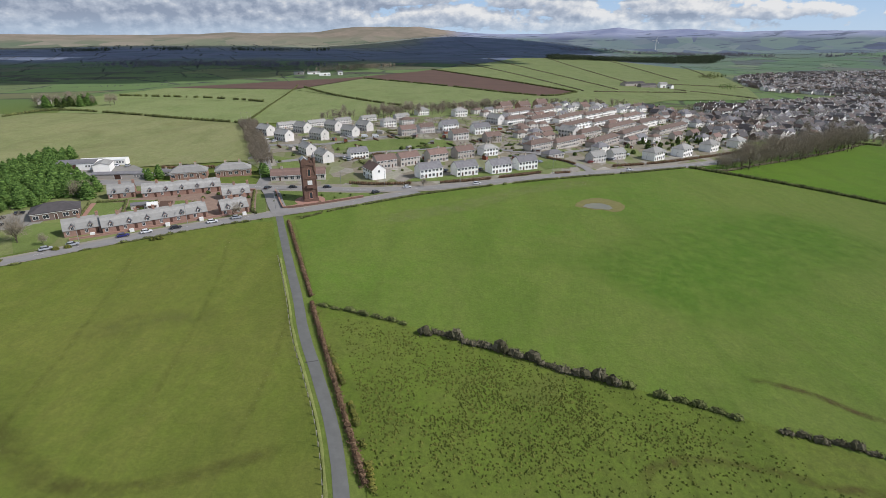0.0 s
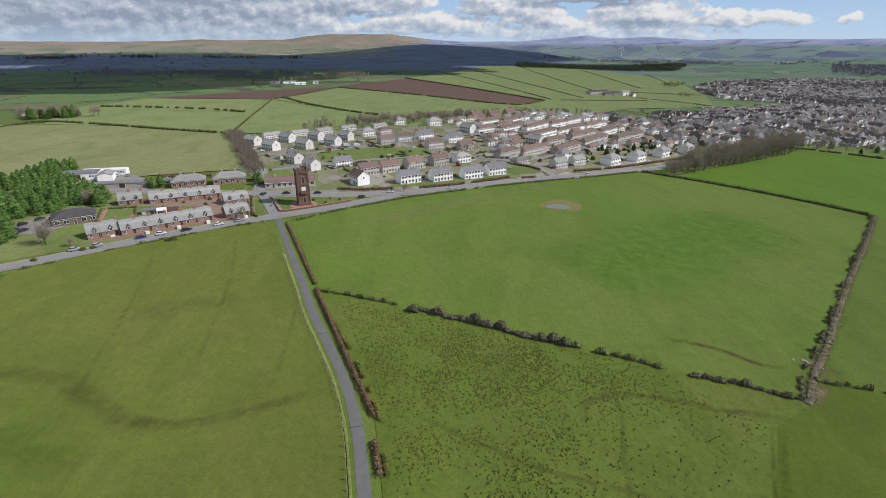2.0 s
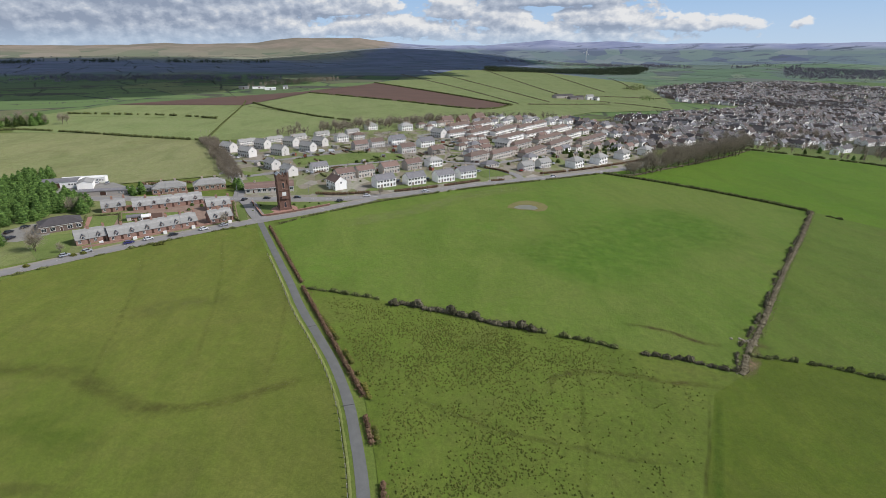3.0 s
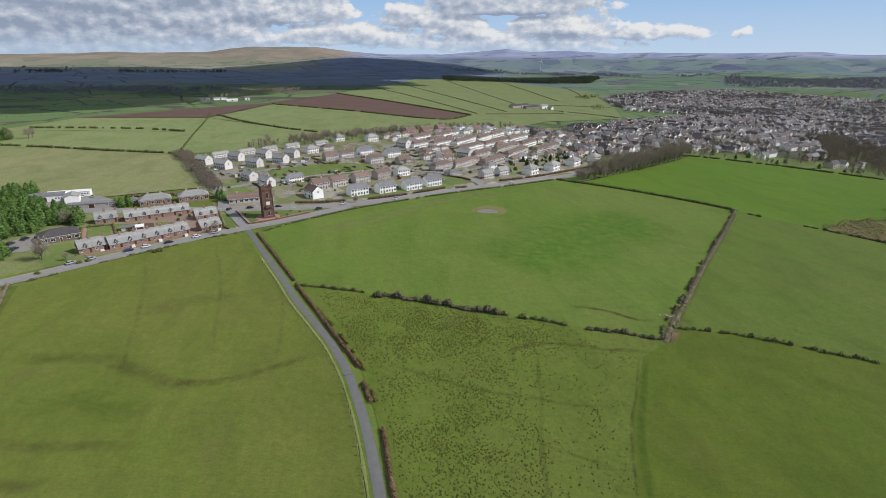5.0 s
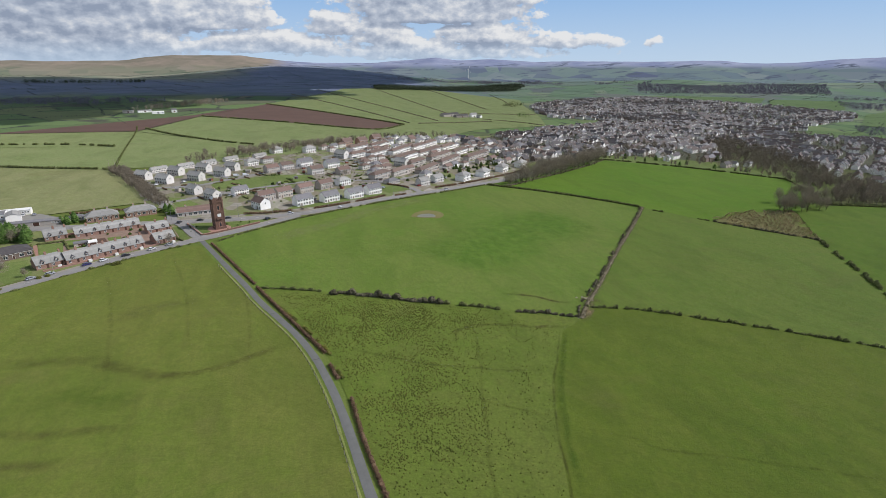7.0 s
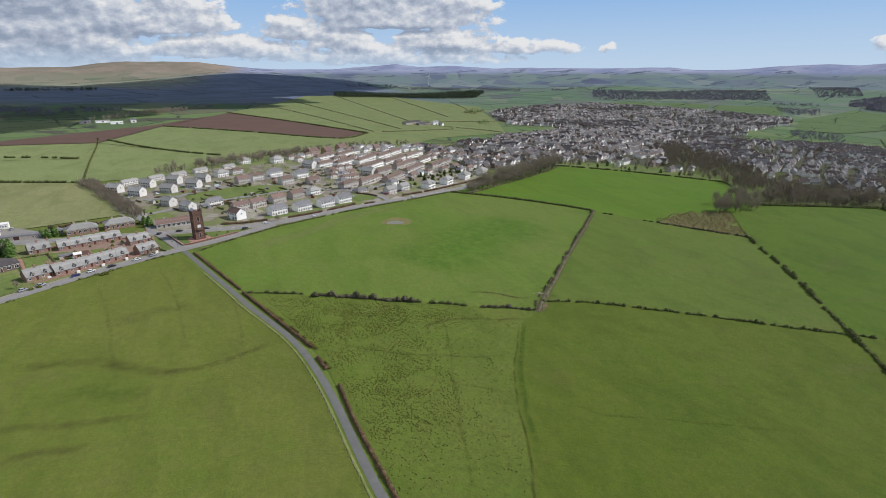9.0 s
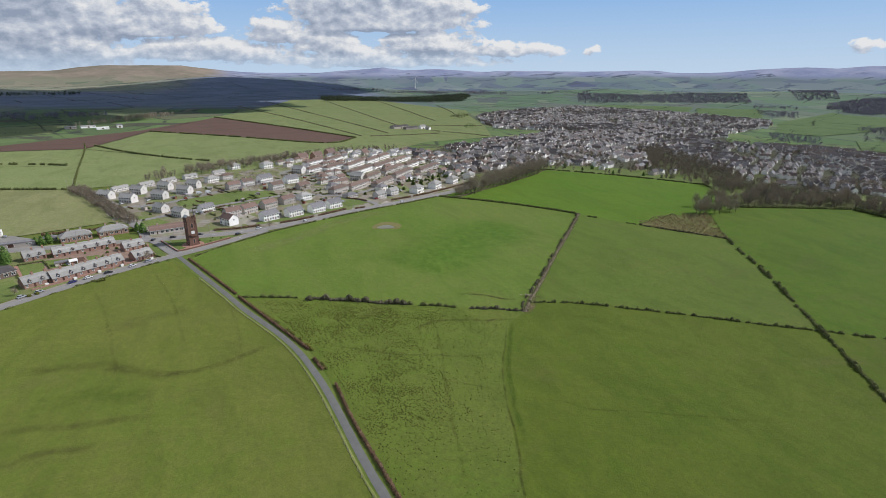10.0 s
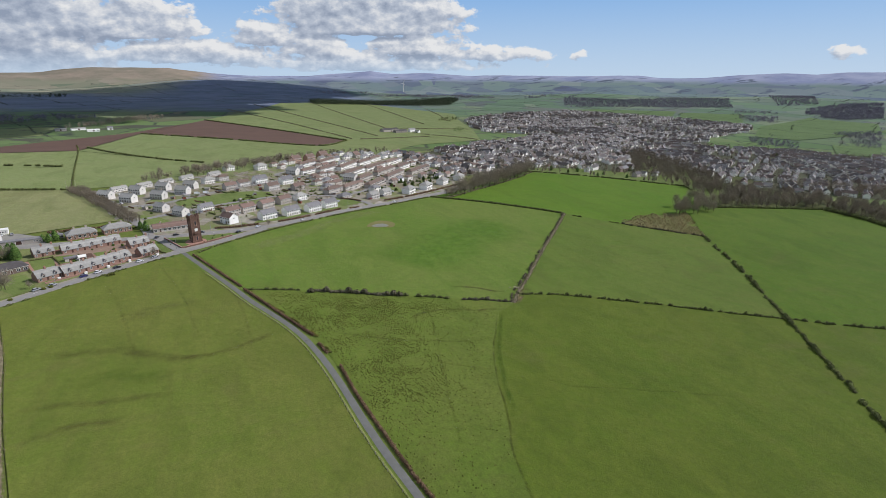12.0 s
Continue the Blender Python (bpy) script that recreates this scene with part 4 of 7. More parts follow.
# conifer plantation beside the hall
scatter(firs[:2], 190, [(-174, 177), (-174, 186), (-187, 204), (-187, 216), (-178, 223), (-172, 232), (-163, 234), (-160, 239), (-166, 248), (-197, 277), (-214, 298), (-224, 318), (-236, 310), (-236, 285), (-248, 255), (-232, 215), (-200, 178)], 18, 0.6, 0.92, "dense conifer plantation", 2.7)
for x, y, s in ((-153, 269, 0.6), (-150, 273, 0.7), (-157, 272, 0.5), (-108, 283, 0.5), (-95, 277, 0.75), (-99, 284, 0.6), (-164, 236, 0.8)):
    stand(firs[0], x, y, x * 7, s)
for x, y, s in ((-145, 178, 0.35), (-156, 180, 0.85), (-87, 212, 0.5), (-10, 263, 0.4), (-170, 236, 0.62), (-166, 238, 0.6), (38, 392, 0.5), (-158, 182, 0.5)):
    stand(bare[1], x, y, x * 5, s)
retire(*bare)
hedge("avenue_undergrowth", [(170, 343), (186, 340), (205, 353), (228, 369), (264, 393), (302, 419), (336, 443), (384, 481)], 3.4, 1.1, "thicket", "grey-brown undergrowth below bare trees", 22, gaps=0.35, seed=94, ragged=0.8, leaf=0.3)

# ---- field hedges ----
hedge("lane_hedge", [(-64, 207), (-52, 175), (-40, 143)], 1.3, 1.3, "twig_red", "clipped brown beech hedge along the lane", 34, seed=2, ragged=0.25)
hedge("lane_hedge", [(-39, 139), (-29, 112), (-20, 88), (-14.2, 72.5)], 1.5, 1.5, "twig_red", "clipped brown beech hedge along the lane", 40, seed=3, ragged=0.25)
hedge("lane_hedge", [(-13.6, 64), (-11.8, 54)], 1.6, 1.5, "twig_red", "short clipped brown hedge by the lane", 40, seed=4)
hedge("lane_hedge", [(-9.2, 42), (-8.6, 20), (-6.4, -6), (-3.5, -34), (3, -70), (14, -130)], 1.4, 1.4, "twig_red", "clipped brown beech hedge along the lane", 36, seed=5, ragged=0.3)
hedge("gorse_hedge", [(-30, 117), (-22, 99), (-15, 80), (-12.5, 71)], 1.2, 0.9, "gorse", "yellow-green gorse growing behind the hedge", 26, gaps=0.42, seed=6)
hedge("gorse_hedge", [(-11.6, 63), (-10, 54)], 1.2, 0.8, "gorse", "yellow-green gorse growing behind the hedge", 24, gaps=0.3, seed=7)
hedge("field_hedge", [(-37, 139), (-10, 129)], 1.9, 1.6, "thorn", "row of separate dark thorn bushes", 34, gaps=0.22, seed=88, ragged=0.4, bush=4.4)
hedge("field_hedge", [(-6, 126), (12, 119), (30, 111), (43, 105.5)], 3.2, 2.5, "thorn_dark", "ragged dark thorn hedge between fields", 42, gaps=0.04, seed=9, ragged=0.55, bush=4.2)
hedge("field_hedge", [(43, 105.5), (53, 102.5), (68, 96.5)], 2.3, 1.8, "thorn", "row of separate round thorn bushes", 40, gaps=0.16, seed=92, ragged=0.4, bush=4.0)
hedge("field_hedge", [(74.5, 92.4), (88, 88.5), (103, 82.5)], 2.3, 1.7, "thorn_dark", "ragged dark thorn hedge between fields", 40, gaps=0.1, seed=10, ragged=0.5, bush=3.4)
hedge("ditch_hedge", [(103, 82), (114, 95), (132, 113), (178, 161), (225, 208), (270, 255)], 3.0, 1.1, "thicket", "grey-brown dead growth along a ditch", 40, gaps=0.0, seed=11, ragged=0.35)
hedge("ditch_hedge", [(101.5, 83.5), (112.5, 97), (130.5, 114.5), (176.5, 162), (224, 209), (269, 256)], 1.9, 1.6, "thorn_dark", "dark thorn bushes along the ditch", 30, gaps=0.5, seed=111, ragged=0.5, bush=4.6)
hedge("boundary_hedge", [(163, 342), (196, 321), (226, 298), (251, 275), (268, 256)], 2.6, 1.9, "thorn", "dark green-brown clipped field hedge", 36, seed=12, ragged=0.35)
hedge("sparse_hedge", [(270, 250), (302, 213)], 1.8, 1.5, "thorn", "scattered dark thorn bushes", 30, gaps=0.55, seed=13, ragged=0.4, bush=5.0)
hedge("sparse_hedge", [(109, 93), (141, 84), (187, 56), (210, 38.7), (246, 13)], 1.7, 1.4, "thorn", "sparse row of low dark bushes", 38, gaps=0.12, seed=14, ragged=0.5, bush=2.8)
hedge("field_hedge", [(246, 13), (278, -9), (350, -50)], 2.0, 1.5, "thorn", "dark bushy field hedge", 34, gaps=0.15, seed=15, ragged=0.5, bush=3.8)
hedge("boundary_hedge", [(350, 156), (300, 82), (246, 13), (215, -25), (195, -50), (150, -105)], 2.8, 2.0, "thorn", "dark gappy thorn hedge", 38, gaps=0.16, seed=16, ragged=0.5, bush=5.2)
hedge("scrub_hedge", [(304, 211), (322, 190), (340, 171), (352, 157)], 2.2, 1.6, "thorn_dark", "dark thorn hedge below the scrub", 34, gaps=0.12, seed=93, ragged=0.5, bush=3.6)
hedge("left_hedge", [(-156, 152), (-140, 104), (-131, 65), (-120, 20), (-110, -20)], 2.6, 1.4, "thicket", "brown overgrown field hedge", 36, seed=17, ragged=0.5)
hedge("roadside_hedge", [(-60, 212), (-47, 224), (-26, 239), (-10, 250), (12, 262), (42, 278), (67, 291), (112, 314), (160, 341)], 1.4, 1.1, "thorn", "low dark roadside hedge", 24, gaps=0.1, seed=18, ragged=0.4)
hedge("roadside_growth", [(-150, 155), (-128, 174), (-108, 189), (-90, 202), (-75, 210)], 1.5, 0.9, "thorn", "low roadside weeds and bushes", 24, gaps=0.6, seed=19, ragged=0.5, bush=4.0)
hedge("woodland_hedge", [(472, 241), (542, 222), (604, 203)], 3.0, 2.4, "thorn", "dark hedge at the woodland edge", 22, seed=20, leaf=0.34)
hedge("woodland_hedge", [(604, 200), (600, 150), (560, 60)], 5.0, 4.0, "thorn", "dense dark thicket at the woodland edge", 26, seed=21, leaf=0.4)
hedge("field_hedge", [(-395, 482), (-382, 530), (-316, 515), (-246, 487), (-175, 463)], 2.6, 2.2, "thorn", "dark hedge beyond the pale field", 20, gaps=0.15, seed=22, leaf=0.34)
hedge("garden_hedge", [(-158, 293), (-135, 295), (-112, 298)], 2.0, 1.8, "twig_red", "brown hedge behind bungalows", 26, seed=24)
hedge("far_hedge", [(-399, 676), (-335, 668), (-268, 656), (-206, 628)], 3.0, 2.5, "thorn", "dotted dark hedge between far fields", 14, gaps=0.5, seed=25, leaf=0.45)
hedge("far_hedge", [(-172, 468), (-190, 600), (-214, 786), (-229, 870)], 1.6, 1.3, "thorn", "thin dark hedge between far fields", 10, seed=26, leaf=0.4)
hedge("far_hedge", [(-208, 828), (-160, 745), (-99, 668), (-47, 622)], 3.0, 2.4, "thorn", "dark bushy far field hedge", 14, gaps=0.3, seed=27, leaf=0.45)
hedge("far_hedge", [(-150, 1045), (0, 915), (139, 796), (215, 872)], 3.0, 2.4, "thorn", "dark hedge round the ploughed field", 9, gaps=0.2, seed=28, leaf=0.6)
hedge("far_hedge", [(-27, 1408), (108, 1116), (215, 874)], 3.0, 2.6, "thorn", "dark hedge round the ploughed field", 9, gaps=0.15, seed=29, leaf=0.6)
for n, (a, b) in enumerate((((60, 1900), (234, 905)), ((180, 2200), (307, 955)), ((440, 2400), (390, 1110)), ((700, 2400), (562, 1312)),
                            ((900, 2100), (700, 1440)), ((430, 1012), (521, 888)), ((631, 1150), (430, 1160)), ((250, 900), (430, 960)))):
    mx, my = (a[0] + b[0]) / 2 + 12, (a[1] + b[1]) / 2
    hedge("far_hedge", [a, (mx, my), b], 2.0, 1.6, "thicket", "dark hedge across far green fields", 2.4, gaps=0.25, seed=40 + n, leaf=0.75, stems=False)


# ---- scrub, rushes and gorse ----
def tufts(name, poly, n, seed, size, mat, label, category, cover=0.0, tall=1.0):
    c = Clump(seed)
    xs, ys = [p[0] for p in poly], [p[1] for p in poly]
    for _ in range(n):
        x, y = c.rng.uniform(min(xs), max(xs)), c.rng.uniform(min(ys), max(ys))
        if not inside(x, y, poly) or noise.noise((x * 0.045, y * 0.045, seed)) < cover:
            continue
        z, s = terrain(x, y), size * c.rng.uniform(0.5, 1.4)
        for _ in range(5):
            a = c.rng.uniform(0, 6.28)
            c.twig((x + c.rng.gauss(0, s * 0.35), y + c.rng.gauss(0, s * 0.35), z - 0.05),
                   (x + math.cos(a) * s * 0.6, y + math.sin(a) * s * 0.6, z + s * tall * c.rng.uniform(0.4, 1.1)), s * 0.28)
    return tagged(c.make(name, mat), label, category, kind="stuff")


ROUGH = [(-30, 132), (-10, 127), (21, 114), (47, 103), (66, 95), (84, 72), (62, 37), (47, 6), (28, -35), (10, -70), (-1, -38), (-5, -6), (-7, 29), (-8, 50), (-11, 72)]


def rushes(poly, n, seed):
    """Low round rush tufts, thick below the thorn hedge and by the lane, thin elsewhere."""
    c = Clump(seed)
    xs, ys = [p[0] for p in poly], [p[1] for p in poly]
    beds = ((18, 96, 30, 13, 1.0), (-4, 92, 14, 16, 0.7), (46, 88, 16, 8, 0.8), (8, 26, 11, 20, 0.7), (24, 66, 22, 10, 0.3))
    for _ in range(n):
        x, y = c.rng.uniform(min(xs), max(xs)), c.rng.uniform(min(ys), max(ys))
        thick = (0.28 if x < 34 and y > 8 else 0.05) + max(0.6 * w * math.exp(-((x - bx) / rx) ** 2 - ((y - by) / ry) ** 2) for bx, by, rx, ry, w in beds)
        thick *= 0.75 + 1.1 * noise.noise((x * 0.11, y * 0.11, 8.4))
        if not inside(x, y, poly) or c.rng.random() > thick:
            continue
        z, s = terrain(x, y), c.rng.uniform(0.18, 0.42)
        m, k = len(c.v), 6
        for q in range(k):
            a = 2 * math.pi * q / k
            r = s * c.rng.uniform(0.7, 1.2)
            c.v.append((x + r * math.cos(a), y + r * math.sin(a), z - 0.03))
        c.v.append((x + c.rng.gauss(0, s * 0.2), y + c.rng.gauss(0, s * 0.2), z + s * c.rng.uniform(0.8, 1.3)))
        c.f += [(m + q, m + (q + 1) % k, m + k) for q in range(k)]
    return tagged(c.make("rushes", "rush"), "dark green rush tufts scattered over rough pasture", "rushes", kind="stuff")


rushes(ROUGH, 90000, 61)
M["scrub_floor"] = grass("scrub_floor", srgb(120, 114, 72), srgb(104, 110, 58), srgb(134, 124, 86))
SCRUB = [(303, 214), (314, 222), (328, 224), (341, 232), (360, 233), (374, 238), (392, 231), (411, 231), (402, 216), (390, 205), (381, 190), (368, 178), (360, 164), (352, 157), (346, 168), (334, 176), (326, 190), (312, 202)]
tufts("bracken", SCRUB, 6000, 62, 0.75, "bracken", "brown dead bracken and scrub", "scrub", -0.5, 1.1)
patch("scrub_ground", [(330 + (x - 340) * 0.84 + 9, 200 + (y - 200) * 0.8) for x, y in SCRUB], "scrub_floor", 0.06, "brown rough scrub ground", "scrub")
for x, y in ((-109, 185), (-107, 186), (-138, 174), (-135, 176), (-150, 163)):
    tagged(stand(shrub[2], x, y, x * 3, 1.1), group="roadside gorse")

def rubble(x, y, n, seed):
    """Loose pale stones of a broken field wall, each one apart."""
    rng = random.Random(seed)
    for _ in range(n):
        c = Clump(rng.randint(0, 9999))
        s = rng.uniform(0.25, 0.6)
        c.blob((0, 0, s * 0.25), s, s * rng.uniform(0.6, 1.0), s * 0.55, 0.25)
        ob = tagged(c.make("boulder", "field_stone"), "pale boulder of a broken field wall", "boulder", "stones at the hedge corner")
        px, py = x + rng.gauss(0, 2.2), y + rng.gauss(0, 1.0)
        ob.matrix_basis = Matrix.Translation((px, py, terrain(px, py))) @ Matrix.Rotation(rng.uniform(0, 6.28), 4, "Z")


M["field_stone"] = plain("field_stone", srgb(172, 164, 146), 0.7, 2.0)
rubble(117, 101.5, 16, 401)
rubble(103, 83.5, 6, 402)

# ---- pond and worn ground ----
patch("pond_hollow", [(63, 241), (65, 246), (69, 251), (74, 255), (79, 257), (84, 255), (88, 251), (89, 246), (87, 241), (84, 237), (80, 235.5), (76, 237.5), (71, 237)], "mud", 0.05, "bare muddy rim of a field pond", "mud", 4)
k = Mat("pond_water", 0.3, 0, 0.25)
M["water"] = k.done(k.mix(k.span(k.noise(0.3, 5), 0.4, 0.65), srgb(112, 110, 94), srgb(124, 122, 96)))
patch("pond_water", [(67, 241), (69, 244.5), (73, 247), (78, 247.5), (81, 245), (81.5, 241), (79, 238.5), (75, 238.5), (70, 239)], "water", 0.1, "small grey field pond", "water", 4)


# ---- houses ----
def gable_wall(w, d, eaves, ridge, base=-1.2):
    bm = bmesh.new()
    prism(bm, [(-d / 2, base), (d / 2, base), (d / 2, eaves), (0, ridge), (-d / 2, eaves)], -w / 2, w / 2)
    return bm


def gable_roof(w, d, eaves, ridge, over=0.35, thick=0.16):
    bm = bmesh.new()
    s = (ridge - eaves) / (d / 2)
    e, z = d / 2 + over, eaves - over * s
    prism(bm, [(-e, z), (0, ridge + 0.02), (e, z), (e, z + thick), (0, ridge + thick + 0.08), (-e, z + thick)], -w / 2 - 0.2, w / 2 + 0.2)
    return bm


def hip_roof(w, d, eaves, ridge, over=0.4, thick=0.15):
    bm = bmesh.new()
    a, b = w / 2 + over, d / 2 + over
    r = max(0.3, w / 2 - d / 2)
    z = eaves + 0.02
    lo = [bm.verts.new(p) for p in ((-a, -b, z), (a, -b, z), (a, b, z), (-a, b, z))]
    hi = [bm.verts.new(p) for p in ((-a, -b, z + thick), (a, -b, z + thick), (a, b, z + thick), (-a, b, z + thick))]
    p, q = bm.verts.new((-r, 0, ridge)), bm.verts.new((r, 0, ridge))
    bm.faces.new(lo[::-1])
    for i in range(4):
        bm.faces.new((lo[i], lo[(i + 1) % 4], hi[(i + 1) % 4], hi[i]))
    bm.faces.new((hi[0], hi[1], q, p)), bm.faces.new((hi[2], hi[3], p, q))
    bm.faces.new((hi[1], hi[2], q)), bm.faces.new((hi[3], hi[0], p))
    return bm


def window_at(parent, x, y, z, w, h, face, mat="trim"):
    """A window on a wall: frame with sill, and a pane in it. face: 'f' front, 'b' back, 'r' and 'l' ends."""
    bm = bmesh.new()
    t = 0.1
    box(bm, -w / 2 - t, w / 2 + t, -0.06, 0.05, h / 2, h / 2 + t)
    box(bm, -w / 2 - t, w / 2 + t, -0.12, 0.05, -h / 2 - t, -h / 2)
    box(bm, -w / 2 - t, -w / 2, -0.06, 0.05, -h / 2, h / 2)
    box(bm, w / 2, w / 2 + t, -0.06, 0.05, -h / 2, h / 2)
    box(bm, -0.04, 0.04, -0.05, 0.05, -h / 2, h / 2)
    ob = part("window", bm, mat, parent)
    turn = {"f": 0, "r": 90, "b": 180, "l": 270}[face]
    ob.matrix_basis = pose(x, y, z, 0, 0, turn)
    part("pane", boxes((-w / 2, w / 2, -0.03, 0.03, -h / 2, h / 2)), "glass", ob)


def house(name, w, d, eaves, ridge, label, wall="white_harl", roof="slate", hip=False, cols=4, storeys=2, doors=2, chimneys=(0.0,), gable_window=False, porch=False, skirt=True):
    """A house with its front to -y: walls, roof, chimneys with pots, doors and windows."""
    top = new(name)
    tagged(top, label, "house")
    if hip:
        part("wall", boxes((-w / 2, w / 2, -d / 2, d / 2, -1.2, eaves)), wall, top)
        part("roof", hip_roof(w, d, eaves, ridge), roof, top)
    else:
        part("wall", gable_wall(w, d, eaves, ridge), wall, top)
        part("roof", gable_roof(w, d, eaves, ridge), roof, top)
    for cx in chimneys:
        stack = part("chimney", boxes((cx * w - 0.55, cx * w + 0.55, -0.4, 0.4, ridge - 0.9, ridge + 1.0), (cx * w - 0.65, cx * w + 0.65, -0.5, 0.5, ridge + 1.0, ridge + 1.14)), "chimney", top)
        bm = bmesh.new()
        for px in (-0.3, 0.3):
            bmesh.ops.create_cone(bm, cap_ends=True, segments=7, radius1=0.15, radius2=0.12, depth=0.5, matrix=Matrix.Translation((cx * w + px, 0, ridge + 1.38)))
        part("chimney_pot", bm, "pot", stack)
    part("gutter", boxes((-w / 2 - 0.2, w / 2 + 0.2, -d / 2 - 0.5, -d / 2 - 0.38, eaves - 0.3, eaves - 0.16)), "trim", top)
    step = w / cols
    for s in range(storeys):
        z = 1.5 + 2.65 * s
        for k in range(cols):
            x = -w / 2 + step * (k + 0.5)
            if s == 0 and doors and k in ((1, cols - 2) if doors == 2 else (cols // 2,)):
                door = part("door", boxes((x - 0.48, x + 0.48, -d / 2 - 0.05, -d / 2 + 0.05, 0.1, 2.15)), "door", top)
                part("door_frame", boxes((x - 0.6, x - 0.48, -d / 2 - 0.08, -d / 2 + 0.04, 0.0, 2.27), (x + 0.48, x + 0.6, -d / 2 - 0.08, -d / 2 + 0.04, 0.0, 2.27),
                                         (x - 0.48, x + 0.48, -d / 2 - 0.08, -d / 2 + 0.04, 2.15, 2.27)), "trim", door)
            else:
                window_at(top, x, -d / 2, z, min(1.9, step * 0.56), 1.4, "f")
    if gable_window:
        window_at(top, w / 2, 0, 1.5 + 2.65 * (storeys - 1), 0.9, 1.1, "r")
    if porch:
        part("porch", gable_porch(d), wall, top)
    return top


def gable_porch(d):
    bm = bmesh.new()
    prism(bm, [(-1.1, -0.8), (1.1, -0.8), (1.1, 2.3), (0, 3.1), (-1.1, 2.3)], -d / 2 - 1.2, -d / 2 + 0.05, "y")
    return bm


M["town_wall"] = plain("weathered_grey_wall", srgb(150, 144, 138), 0.7, 0.4)
M["town_stone"] = plain("brown_stone_wall", srgb(124, 108, 100), 0.7, 0.4)


def cottage_house(name, w, d, eaves, ridge, label, wall, roof, hip=False):
    """A plainer house of the village: walls, roof, a chimney, a door and single-sheet windows."""
    top = new(name)
    tagged(top, label, "house")
    part("wall", boxes((-w / 2, w / 2, -d / 2, d / 2, -1.2, eaves)) if hip else gable_wall(w, d, eaves, ridge), wall, top)
    part("roof", hip_roof(w, d, eaves, ridge) if hip else gable_roof(w, d, eaves, ridge), roof, top)
    part("chimney", boxes((w * 0.32 - 0.5, w * 0.32 + 0.5, -0.4, 0.4, ridge - 1.2, ridge + 0.9)), "chimney", top)
    part("door", boxes((-0.5, 0.5, -d / 2 - 0.06, -d / 2 + 0.04, 0, 2.1)), "door", top)
    for x in (-w * 0.3, w * 0.3):
        for z in (1.5, 4.0)[: 2 if eaves > 4 else 1]:
            part("window", boxes((x - 0.8, x + 0.8, -d / 2 - 0.05, -d / 2 + 0.04, z - 0.65, z + 0.65)), "glass", top)
    return top


